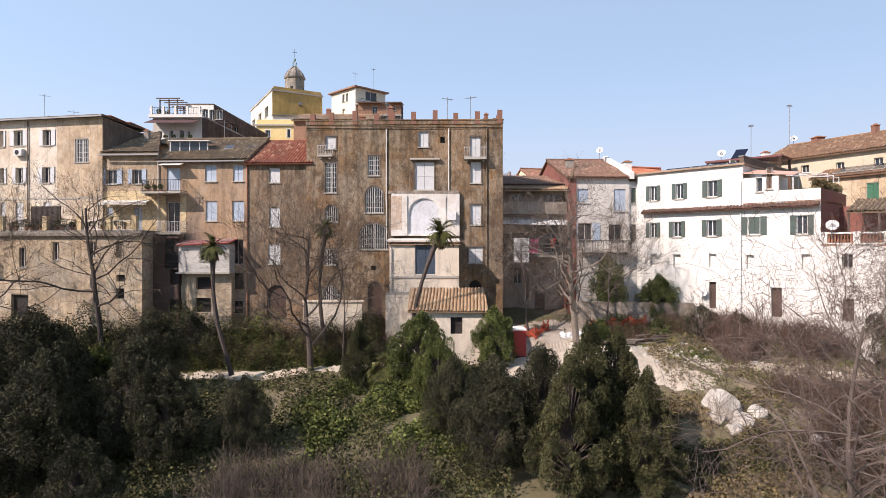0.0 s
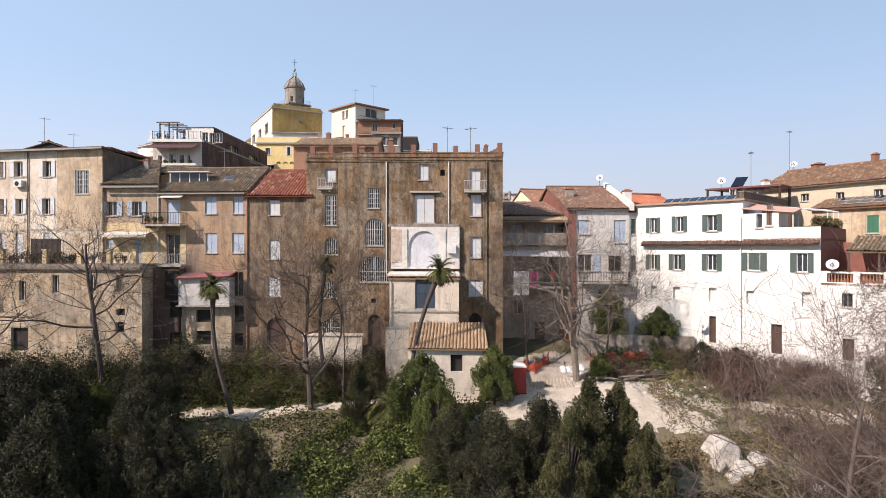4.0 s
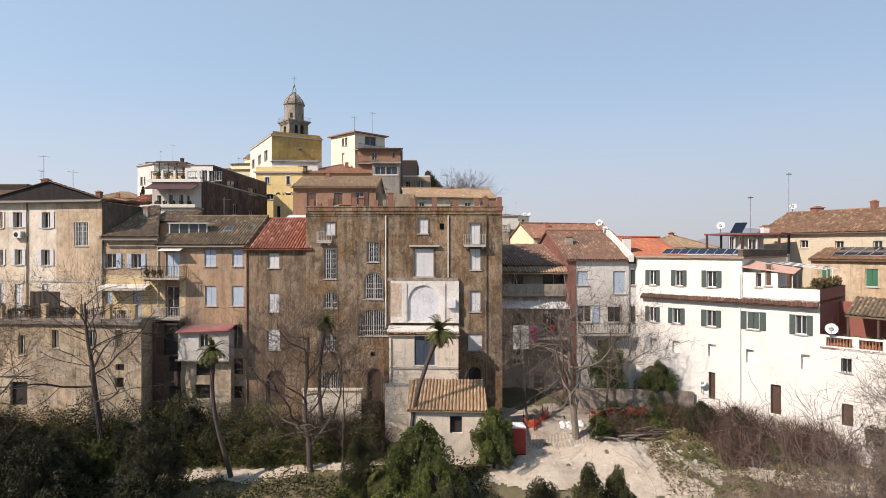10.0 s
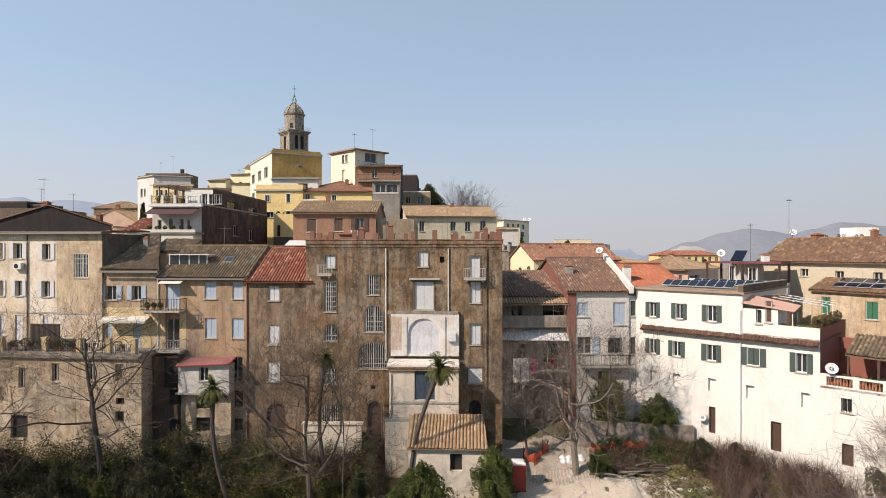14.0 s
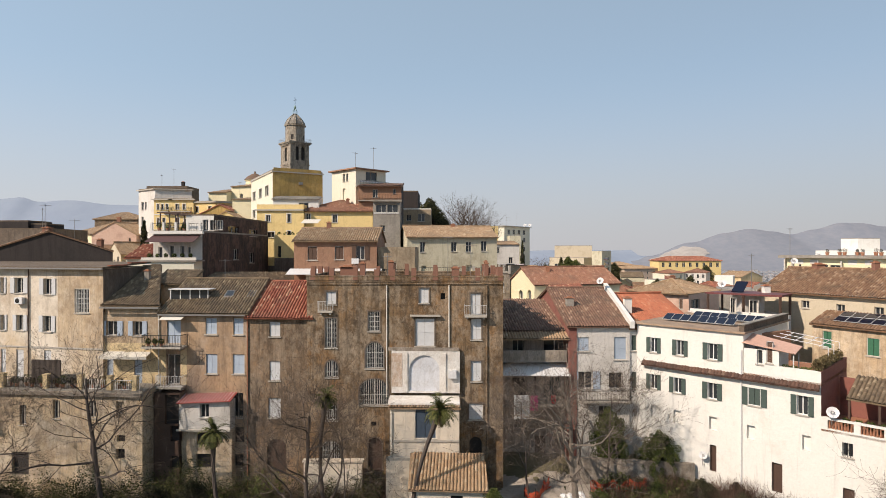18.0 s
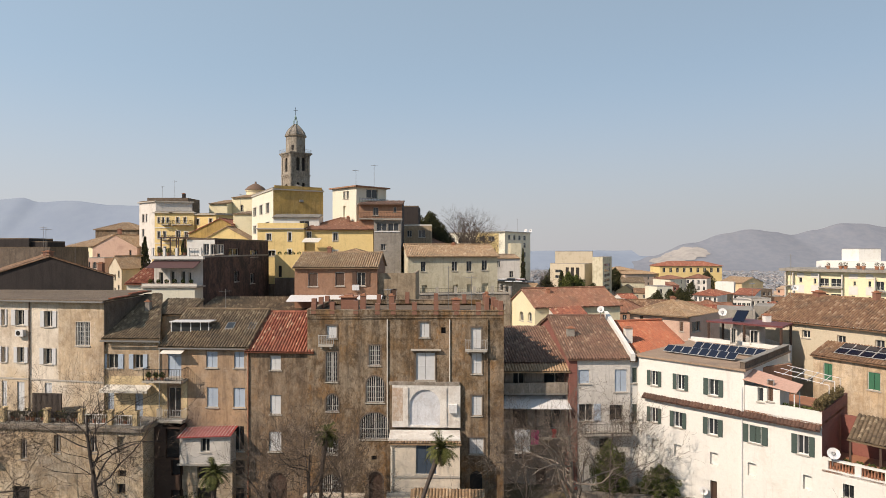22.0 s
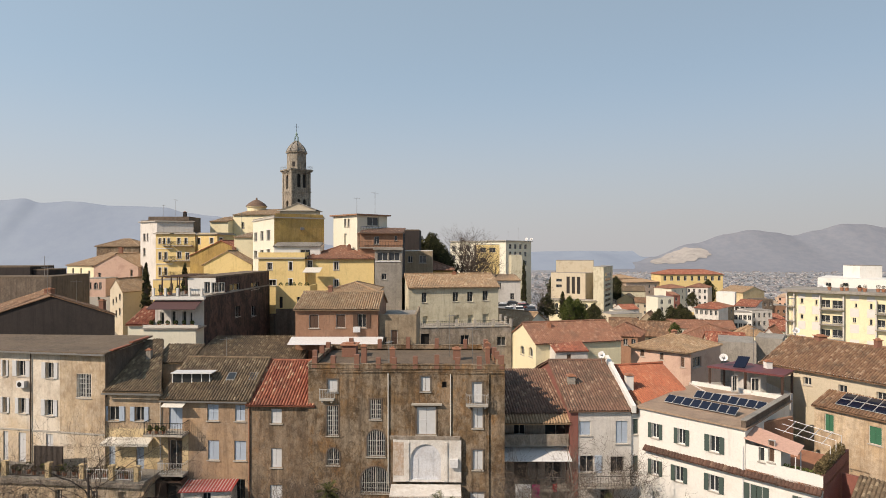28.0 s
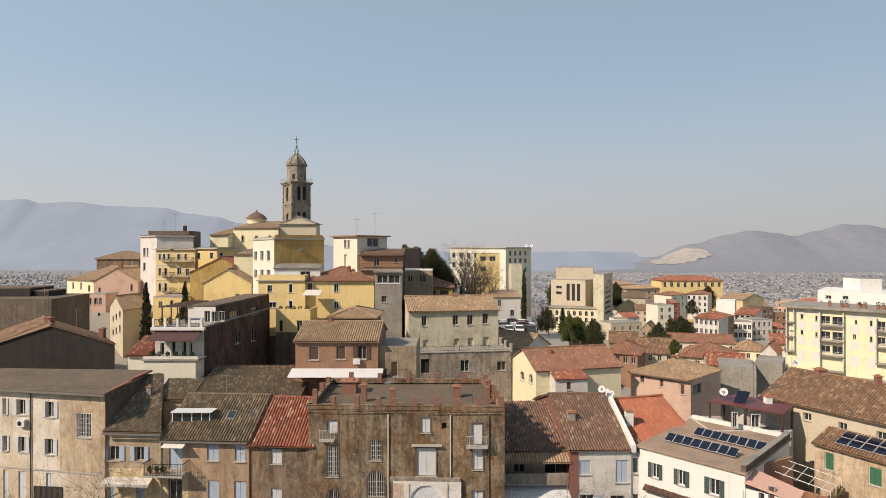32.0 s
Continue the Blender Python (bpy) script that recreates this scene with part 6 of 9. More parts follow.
def evergreen(seed, height, width, mat, count=9000, size=0.17, name="evergreen_tree", pointed=0.0):
    """A bushy evergreen: short trunk, limbs and a crown of clumps of leaves with gaps between."""
    rng = random.Random(seed)
    base = new(name)
    big = ([], [])
    top = Vector((0, 0, height))
    stem(*big, [Vector((0, 0, -0.3)), Vector((0.1, 0.05, height * 0.4)), Vector((0, 0, height * 0.85))], [0.18, 0.13, 0.03], 6)
    blobs = []
    n = int(70 + height * 13)
    for k in range(n):
        f = (k + rng.random()) / n
        z = height * (0.12 + 0.85 * f)
        prof = math.sin(math.pi * min(1, 0.22 + 0.80 * f)) ** 0.7
        prof = prof * (1 - pointed) + (1.05 - f) * pointed
        r = width / 2 * prof * rng.uniform(0.45, 1.0)
        a = rng.uniform(0, 2 * math.pi)
        c = Vector((r * math.cos(a), r * math.sin(a), z))
        s = width * rng.uniform(0.038, 0.10) * (1 - 0.45 * f * pointed)
        blobs.append((c, (s, s, s * rng.uniform(1.0, 2.1))))
        stem(*big, [Vector((0, 0, z * 0.6)), c * 0.6 + Vector((0, 0, z * 0.35)), c], [0.05, 0.035, 0.012], 4)
    vs, fs = [], []
    leaves(rng, blobs, count, size, vs, fs)
    mesh_part("trunk", *big, "bark", base)
    mesh_part("crown", vs, fs, mat, base)
    return base


def palm(at, foot, crown_r, seed, label):
    """A palm: a ringed leaning trunk, a skirt of dead fronds and a head of feathered fronds."""
    rng = random.Random(seed)
    base = thing("palm_tree", foot, label, "palm tree")
    top, bot = Vector(at), Vector(foot)
    pts = [bot + Vector((0, 0, -0.3))] + [bot.lerp(top, k / 8) + Vector((-0.55 * math.sin(math.pi * k / 8), 0, 0)) for k in range(1, 9)]
    v, f = [], []
    stem(v, f, pts, [0.20, 0.17, 0.16, 0.155, 0.15, 0.15, 0.16, 0.2, 0.26], 8)
    o = mesh_part("trunk", v, f, "bark", base)
    o.matrix_parent_inverse = Matrix.Translation(-bot)
    for kind, n in (("frond", 50), ("dead_frond", 26)):
        for k in range(n):
            v, f = [], []
            a = rng.uniform(0, 2 * math.pi)
            el = rng.uniform(-0.25, 1.45) if kind == "frond" else rng.uniform(-1.3, -0.7)
            ln = crown_r * rng.uniform(0.75, 1.1) * (1 if kind == "frond" else 0.75)
            d = Vector((math.cos(a) * math.cos(el), math.sin(a) * math.cos(el), math.sin(el)))
            p, spine = top.copy(), [top.copy()]
            for s in range(7):
                d = (d + Vector((0, 0, -0.24))).normalized()
                p = p + d * ln / 7
                spine.append(p.copy())
            stem(v, f, spine, [0.03 - 0.0035 * i for i in range(8)], 3)
            for i in range(2, 8):
                dd = (spine[i] - spine[i - 1]).normalized()
                w = dd.cross(Vector((0, 0, 1))).normalized()
                for sgn in (-1, 1):
                    for h in (0.0, 0.33, 0.66):
                        q = spine[i - 1].lerp(spine[i], h)
                        tip = q + (w * sgn + dd * 0.7 + Vector((0, 0, -0.25))).normalized() * ln * 0.24
                        j = len(v)
                        v += [tuple(q - dd * 0.03), tuple(q + dd * 0.03), tuple(tip)]
                        f.append((j, j + 1, j + 2))
            o = mesh_part(kind, v, f, "palm_leaf" if kind == "frond" else "dry_leaf", base)
            o.matrix_parent_inverse = Matrix.Translation(-bot)
    return base


def drop(ob, x, y, rz=0, s=1.0, z=None):
    return pose(x, y, ground_h(x, y) if z is None else z, 0, 0, rz) @ Matrix.Scale(s, 4)


def planted(ob, label, category, group, spots):
    """One tree and its copies: x, y, turn, scale."""
    tagged(ob, label, category, group)
    for x, y, rz, s in spots[1:]:
        c = copy_thing(ob, pose(x, y, ground_h(x, y), 0, 0, rz))
        c.scale = (s, s, s)
    x, y, rz, s = spots[0]
    ob.matrix_basis = pose(x, y, ground_h(x, y), 0, 0, rz)
    ob.scale = (s, s, s)


# bare trees in front of the houses
for seed, x, y, h, r, spread, first, leader, limbs, lab in ((11, -27.6, 46.7, 19.0, 0.26, 1.05, 0.38, 0.70, 13, "tall leafless tree with a dark trunk on the slope"), (5, -10.1, 44.3, 16.0, 0.24, 0.80, 0.20, 0.66, 16, "broad leafless tree beside the dirt path"),
                                      (12, 10.9, 46.9, 16.0, 0.30, 1.0, 0.24, 0.66, 16, "pale leafless walnut tree in the dirt yard"), (21, -37.2, 44.5, 17.0, 0.25, 1.05, 0.33, 0.70, 12, "leafless tree with heavy limbs at the slope's end"),
                                      (31, 7.3, 48.6, 12.0, 0.11, 0.9, 0.3, 0.7, 9, "slender leafless tree against the shaded house"), (34, -7.7, 44.6, 11.0, 0.09, 0.8, 0.35, 0.8, 9, "thin leafless sapling by the wall"), (36, 13.9, 49.5, 11.0, 0.11, 0.9, 0.3, 0.7, 9, "small leafless tree before the white house")):
    planted(bare_tree(seed, h, r, spread, 5, 4, "pale_bark" if "pale" in lab else "bark", first, leader, limbs), lab, "tree", "", [(x, y, seed * 40, 1.0)])
near_bare = bare_tree(44, 16.5, 0.17, 0.95, 5, 4, "grey_bark", 0.20, 0.76, 18)
planted(near_bare, "grey leafless tree with many spreading branches", "tree", "leafless trees on the slope", [(16.2, 22.5, 0, 1.0), (20.6, 25.5, 250, 0.95), (24.0, 30.0, 75, 0.85), (14.6, 20.5, 300, 0.5)])
# evergreens
holm = evergreen(3, 7.5, 6.0, "holm_leaf", 50000, 0.125)
planted(holm, "dark holm oak with dense leathery leaves", "tree", "holm oaks on the slope", [
    (-24.2, 34.0, 15, 1.05), (-21.4, 30.8, 80, 0.95), (-28.8, 33.5, 150, 1.1), (-17.6, 33.2, 260, 0.85), (-29.5, 36.5, 0, 0.86), (-25.5, 31.5, 60, 0.82), (-27.0, 40.5, 200, 0.70), (-20.0, 40.0, 130, 0.8), (-15.5, 32.5, 300, 0.70), (-20.5, 30.5, 90, 0.70), (-11.5, 33.5, 10, 0.57),
    (2.8, 31.5, 70, 0.82), (5.6, 32.5, 170, 0.82), (0.6, 34.5, 20, 0.61), (-24.0, 26.5, 20, 0.74), (-17.0, 27.0, 200, 0.61), (-33.0, 31.0, 250, 0.82)])
laurel = evergreen(9, 5.2, 4.6, "laurel_leaf", 30000, 0.13, "evergreen_shrub")
planted(laurel, "bushy bay laurel with mid-green leaves", "shrub", "laurels by the hut", [(-1.5, 40.2, 0, 1.0), (3.9, 43.2, 80, 0.85), (-0.2, 38.0, 160, 0.8), (12.6, 46.3, 120, 0.4), (30.6, 36.6, 220, 1.2), (-26.0, 43.6, 30, 0.5), (-22.4, 45.0, 140, 0.45), (-13.0, 46.5, 220, 0.4)])
for x, y, sx, sz in ((14.9, 51.6, 0.8, 1.05), (18.9, 50.5, 0.85, 0.72)):
    c = copy_thing(laurel, pose(x, y, ground_h(x, y), 0, 0, x * 30))
    c.scale = (sx, sx, sz)
for x, y, z, s in ((24.6, 113, 13.0, 1.05), (26.6, 115, 12.6, 1.0), (48.3, 121, 9.3, 0.6)):
    c = copy_thing(laurel, pose(x, y, z, 0, 0, x * 17))
    c.scale = (s, s, s)
shrub = evergreen(41, 3.6, 4.2, "holm_leaf", 11000, 0.13, "evergreen_shrub")
planted(shrub, "low dark evergreen shrub below the old walls", "shrub", "shrubs below the old walls", [(-36.5, 46.8, 0, 1.0), (-33.0, 46.2, 70, 0.9), (-23.4, 46.6, 220, 1.0), (-20.6, 47.4, 20, 0.95), (-18.4, 46.4, 100, 0.8), (-25.5, 46.8, 300, 0.8), (-33.5, 42.0, 40, 1.2), (-37.5, 42.5, 190, 1.2), (-29.0, 47.6, 260, 0.7), (-28.0, 42.0, 80, 1.0), (-5.0, 45.0, 200, 0.5), (20.4, 45.4, 120, 0.7), (22.8, 44.0, 30, 0.6), (23.5, 46.2, 30, 0.5)])
cone = evergreen(14, 8.4, 5.2, "conifer_leaf", 56000, 0.115, "conifer_tree", 0.5)
planted(cone, "dark upright conifer with feathery sprays", "tree", "conifers on the slope", [(7.8, 30.7, 0, 1.0), (9.6, 31.5, 100, 0.9), (6.4, 29.0, 200, 0.85), (-5.9, 41.0, 50, 0.55), (10.4, 29.2, 30, 0.75), (31.2, 37.0, 60, 1.35)])
cyp = evergreen(19, 14.0, 2.2, "conifer_leaf", 8000, 0.28, "cypress_tree", 0.35)
tagged(cyp, "tall narrow dark cypress among the houses", "tree", "cypresses in the old town")
for x, y, z, s in ((-54.3, 105, 6.2, 1.40), (-50.1, 111.5, 7.4, 1.3), (-78.5, 131, 6, 0.8), (31.0, 225, 3, 1.5), (26.6, 130, 11.5, 0.5)):
    c = copy_thing(cyp, pose(x, y, z, 0, 0, x * 7))
    c.scale = (max(1.0, min(s, 1.2)), max(1.0, min(s, 1.2)), s)
cyp.matrix_basis = pose(30, 218, 3, 0, 0, 0)
pine = evergreen(23, 9.0, 7.5, "conifer_leaf", 24000, 0.22, "evergreen_tree")
tagged(pine, "dark evergreen park tree behind the roofs", "tree", "park trees on the hill")
for x, y, z, s in ((-6.5, 132, 21, 1.15), (-3.2, 130, 20.6, 1.15), (-2.5, 136, 20, 1.2), (-9.5, 138, 22, 1.1), (55.6, 150, 5.8, 0.7), (66, 168, 4.6, 0.72), (70, 171, 4.2, 0.78), (73, 174, 3.6, 0.7), (-57.5, 110, 6.5, 0.7), (-36.6, 75, 14, 0.5), (27, 152, 9.5, 0.7), (32, 128, 8, 0.7), (35, 135, 8, 0.75), (118, 275, 0.0, 0.8), (24.5, 108, 10.5, 0.45), (66, 320, -2, 1.6), (88, 330, -2, 1.6), (98, 330, -2, 1.5), (145, 318, -2, 1.4), (-68, 112, 6.5, 0.6), (-13.5, 140, 22, 0.8), (61, 312, 0, 1.7)):
    c = copy_thing(pine, pose(x, y, z, 0, 0, x * 11))
    c.scale = (s, s, s)
pine.matrix_basis = pose(-0.5, 140, 19, 0, 0, 0)
hill_bare = bare_tree(77, 13.0, 0.24, 0.5, 5, 3, "bark", 0.15, 0.75, 18)
planted(hill_bare, "leafless tree on the hilltop", "tree", "leafless trees on the hill", [(5.5, 132, 0, 1.0)])
for x, y, z, s, rz in ((3.2, 134, 17, 1.3, 50), (4.4, 129, 16.5, 1.2, 20), (7.4, 132, 16, 1.25, 110), (6.8, 136, 16, 1.2, 150), (8.8, 130, 15, 1.1, 250), (11.5, 138, 14, 1.1, 90), (24, 150, 9, 0.7, 30), (29, 160, 8, 0.8, 200)):
    c = copy_thing(hill_bare, pose(x, y, z, 0, 0, rz))
    c.scale = (s, s, s)
hill_bare.location.z = 16.0
palm((-0.2, 44.5, 7.7), (-2.6, 44.3, -2.4), 1.55, 4, "leaning fan palm with a thin dark trunk")
palm((-3.7, 40.6, ground_h(-3.7, 40.6) + 1.5), (-3.7, 40.6, ground_h(-3.7, 40.6)), 1.9, 15, "low shaggy fan palm among the bushes")
palm((-16.9, 42.6, 6.6), (-15.7, 43.0, -2.6), 1.3, 6, "palm with a skirt of dry fronds")
palm((-9.4, 46.5, 8.2), (-9.3, 46.6, -2.0), 1.15, 8, "shaggy old palm before the barred windows")


def thicket(name, label, region, count, height, mat, seed, spread=0.5):
    """Leafless stems standing and arching over a stretch of the slope."""
    rng = random.Random(seed)
    v, f = [], []
    for _ in range(count):
        x, y = rng.uniform(region[0], region[1]), rng.uniform(region[2], region[3])
        if noise.noise(Vector((x * 0.35, y * 0.35, seed))) < -0.12:
            continue
        p = Vector((x, y, ground_h(x, y) - 0.05))
        d = Vector((rng.uniform(-spread, spread), rng.uniform(-spread, spread), 1)).normalized()
        h = height * rng.uniform(0.4, 1.1)
        pts = [p]
        for k in range(3):
            d = (d + rand_dir(rng) * 0.35).normalized()
            pts.append(pts[-1] + d * h / 3)
        stem(v, f, pts, [0.016, 0.013, 0.010, 0.004], 3)
        for _k in range(3):
            q = pts[rng.randint(1, 2)]
            e = (d + rand_dir(rng) * 0.9).normalized()
            stem(v, f, [q, q + e * h * 0.22, q + (e + rand_dir(rng) * 0.4).normalized() * h * 0.42], [0.009, 0.007, 0.003], 3)
    return tagged(mesh_part(name, v, f, mat), label, "undergrowth", "", "stuff")


def cover(name, label, region, count, height, size, mat, seed, cut=0.0):
    """Low leafy growth in patches."""
    rng = random.Random(seed)
    v, f = [], []
    for _ in range(count):
        x, y = rng.uniform(region[0], region[1]), rng.uniform(region[2], region[3])
        n = noise.noise(Vector((x * 0.3, y * 0.3, seed))) + 0.4 * noise.noise(Vector((x, y, seed)))
        if n < cut:
            continue
        p = Vector((x, y, ground_h(x, y) + rng.random() ** 1.5 * height * (0.35 + min(1, (n - cut) * 2.2))))
        a = rand_dir(rng)
        a.z *= 0.5
        a.normalize()
        w = a.cross(rand_dir(rng)).normalized()
        s = size * rng.uniform(0.6, 1.4)
        i = len(v)
        v += [tuple(p - a * s * 0.5), tuple(p + w * s * 0.32), tuple(p + a * s * 0.5), tuple(p - w * s * 0.32)]
        f.append((i, i + 1, i + 2, i + 3))
    return tagged(mesh_part(name, v, f, mat), label, "ground cover", "", "stuff")


thicket("bramble_thicket", "reddish leafless bramble thicket below the white house", (20.5, 34, 41.0, 46.6), 7500, 2.5, "red_twig", 2)
thicket("bramble_thicket", "grey leafless brush at the foot of the slope", (-13, -1, 23, 31), 3800, 2.6, "twig", 5)
thicket("bramble_thicket", "brown leafless scrub along the old walls", (-20, -4, 45.6, 49.6), 2600, 2.3, "red_twig", 9)
thicket("bramble_thicket", "dry scrub on the lower slope", (20.5, 32, 24, 37.5), 5000, 2.0, "red_twig", 12)
thicket("bramble_thicket", "leafless scrub below the terrace wall", (-42, -22, 45.2, 48.8), 1800, 2.2, "twig", 15)
cover("ivy", "bright green ivy and bramble leaves on the bank", (-9.5, 1.5, 30, 41.5), 70000, 1.0, 0.17, "ivy_leaf", 3, -0.12)
cover("ivy", "green undergrowth below the old walls", (-42, -5, 44.9, 49.8), 45000, 1.9, 0.13, "ivy_leaf", 6, 0.0)
cover("shrubs", "dark scrub below the old walls", (-42, -5, 44.9, 49.8), 90000, 2.0, 0.13, "scrub_leaf", 16, -0.3)
cover("shrubs", "tall dark undergrowth against the terrace wall", (-42, -13.5, 47.0, 50.6), 60000, 3.0, 0.13, "scrub_leaf", 44, -0.22)
cover("ivy", "ivy and bramble leaves below the terrace wall", (-34, -13.5, 46.2, 50.2), 26000, 2.3, 0.13, "ivy_leaf", 46, 0.02)
cover("shrubs", "mixed green scrub on the slope", (-36, 3.5, 24, 43.3), 95000, 1.1, 0.17, "scrub_leaf", 8, -0.2)
cover("shrubs", "mixed scrub in front of the white house", (18.5, 31, 40, 47.5), 12000, 1.0, 0.15, "laurel_leaf", 10, 0.08)
cover("grass", "pale dry grass tufts", (-40, 4, 24, 46), 42000, 0.3, 0.13, "grass_blade", 13, 0.0)
cover("weeds", "green weeds round the yard", (10.5, 21, 46.9, 50.4), 15000, 0.7, 0.14, "laurel_leaf", 21, -0.02)
cover("grass", "dry yellow grass on the bank beside the yard", (15.5, 33, 30, 47), 42000, 0.42, 0.15, "dry_leaf", 27, -0.1)
cover("grass", "dry grass and stubble on the lower slope", (6.5, 24, 21, 38), 60000, 0.5, 0.17, "dry_leaf", 33, -0.15)
cover("shrubs", "green scrub on the lower slope", (6.5, 26, 21, 37), 45000, 0.9, 0.16, "scrub_leaf", 35, 0.0)
cover("weeds", "low green weeds on the dry bank", (15.5, 33, 30, 46), 26000, 0.5, 0.14, "grass_blade", 29, 0.05)
cover("weeds", "sparse weeds on the trodden dirt", (15, 25, 35.5, 40.5), 4000, 0.3, 0.13, "grass_blade", 22, 0.1)
thicket("bramble_thicket", "dry brush behind the log pile", (13.5, 20.5, 46.2, 49), 900, 1.4, "red_twig", 25)

# ---- fittings of the front row ----
def railing(parent, side, u0, u1, v, z, height, mat="iron", gap=0.14, name="railing"):
    """Top and bottom rail with uprights, along a side."""
    bm = bmesh.new()
    side.box(bm, u0, u1, v - 0.02, v + 0.02, z + height - 0.04, z + height)
    side.box(bm, u0, u1, v - 0.015, v + 0.015, z + 0.06, z + 0.09)
    n = max(2, int((u1 - u0) / gap))
    for k in range(n + 1):
        u = u0 + (u1 - u0) * k / n
        side.box(bm, u - 0.01, u + 0.01, v - 0.01, v + 0.01, z, z + height - 0.04)
    return part(name, bm, mat, parent)


def balcony(h, i, u0, u1, deep, z, rail=1.0, mat="iron", slab="sill_stone"):
    """A balcony on wall i of a house: slab, brackets and railing on three sides."""
    house_, side = h[0], h[1][i]
    bm = bmesh.new()
    side.box(bm, u0, u1, 0.003, deep, z - 0.16, z)
    sl = part("balcony", bm, slab, house_)
    for u in (u0 + 0.25, u1 - 0.25):
        bm = bmesh.new()
        side.box(bm, u - 0.08, u + 0.08, 0.003, deep * 0.7, z - 0.34, z - 0.164)
        part("bracket", bm, slab, sl)
    if rail:
        railing(sl, side, u0, u1, deep - 0.05, z, rail, mat)
        for a, b_ in ((side.at(u0, deep - 0.05, 0), side.at(u0, 0.02, 0)), (side.at(u1, 0.02, 0), side.at(u1, deep - 0.05, 0))):
            s2 = Side((a.x, a.y), (b_.x, b_.y))
            railing(sl, s2, 0, s2.length, 0, z, rail, mat)
    return sl


def slab_on(h, i, name, u0, u1, v0, v1, z0, z1, mat, label=""):
    bm = bmesh.new()
    h[1][i].box(bm, u0, u1, v0, v1, z0, z1)
    return part(name, bm, mat, h[0], label)


def sheet(name, pts, thick, mat, label="", category="", parent=None):
    """A sloping sheet with thickness: awnings, canopies, lean-to roofs."""
    bm = bmesh.new()
    hexa(bm, [Vector(p) for p in pts], [Vector(p) + Vector((0, 0, thick)) for p in pts])
    ob = part(name, bm, mat, parent, label if parent else "")
    if not parent:
        tagged(ob, label, category)
    return ob


def downpipe(h, i, u, z0, z1, mat="zinc"):
    s = h[1][i]
    bm = bmesh.new()
    tube(bm, [s.at(u, 0.09, z0), s.at(u, 0.09, z1 - 0.5), s.at(u, 0.09, z1)], 0.055, 6)
    return part("downpipe", bm, mat, h[0])


def chimney(x, y, z, w=0.5, h=1.0, mat="brick", cap=True, label="brick chimney on the roof", group="chimneys"):
    base = thing("chimney", (x, y, z), label, "chimney", group)
    bm = bmesh.new()
    box(bm, x - w / 2, y - w / 2, z - 0.4, x + w / 2, y + w / 2, z + h)
    part("shaft", bm, mat, base)
    if cap:
        bm = bmesh.new()
        box(bm, x - w * 0.62, y - w * 0.62, z + h + 0.001, x + w * 0.62, y + w * 0.62, z + h + 0.08)
        box(bm, x - w * 0.3, y - w * 0.3, z + h + 0.08, x + w * 0.3, y + w * 0.3, z + h + 0.2)
        part("cap", bm, "terracotta", base)
    return base


def antenna(x, y, z, h=3.0, turn=0.5):
    base = thing("antenna", (x, y, z), "thin metal television aerial on a roof", "antenna", "aerials")
    bm = bmesh.new()
    tube(bm, [(x, y, z - 0.3), (x, y, z + h)], 0.03, 5)
    part("mast", bm, "zinc", base)
    dx, dy = math.cos(turn), math.sin(turn)
    bm = bmesh.new()
    tube(bm, [(x - dx * 0.6, y - dy * 0.6, z + h - 0.2), (x + dx * 0.6, y + dy * 0.6, z + h - 0.2)], 0.018, 4)
    for k in range(-3, 4):
        tube(bm, [(x + dx * 0.18 * k - dy * 0.25, y + dy * 0.18 * k + dx * 0.25, z + h - 0.2), (x + dx * 0.18 * k + dy * 0.25, y + dy * 0.18 * k - dx * 0.25, z + h - 0.2)], 0.012, 4)
    part("boom", bm, "zinc", base)


def dish(x, y, z, r=0.36, label="white satellite dish on a short pole"):
    base = thing("satellite_dish", (x, y, z), label, "satellite dish", "satellite dishes")
    bm = bmesh.new()
    tube(bm, [(x, y + 0.1, z - 0.7), (x, y + 0.1, z)], 0.03, 5)
    part("pole", bm, "zinc", base)
    bm = bmesh.new()
    q = Vector((-0.5, -0.8, 0.45)).to_track_quat("Z", "Y")
    rings = []
    for k in range(4):
        rr, zz = r * k / 3, 0.14 * (k / 3) ** 2 * r / 0.45
        rings.append([bm.verts.new(Vector((x, y, z + 0.2)) + q @ Vector((rr * math.cos(a * math.pi / 6), rr * math.sin(a * math.pi / 6), zz))) for a in range(12)] if k else [bm.verts.new((x, y, z + 0.2))])
    for a in range(12):
        bm.faces.new((rings[0][0], rings[1][a], rings[1][(a + 1) % 12]))
        for r0, r1 in zip(rings[1:], rings[2:]):
            bm.faces.new((r0[a], r0[(a + 1) % 12], r1[(a + 1) % 12], r1[a]))
    part("reflector", bm, "white_metal", base, "", True)
    bm = bmesh.new()
    tip = Vector((x, y, z + 0.2)) + q @ Vector((0, 0, r))
    tube(bm, [Vector((x, y, z + 0.2)) + q @ Vector((0, -r * 0.95, 0.1)), tip], 0.015, 4)
    tube(bm, [tip, tip + q @ Vector((0, 0, -0.12))], 0.05, 6)
    part("receiver_arm", bm, "zinc", base)


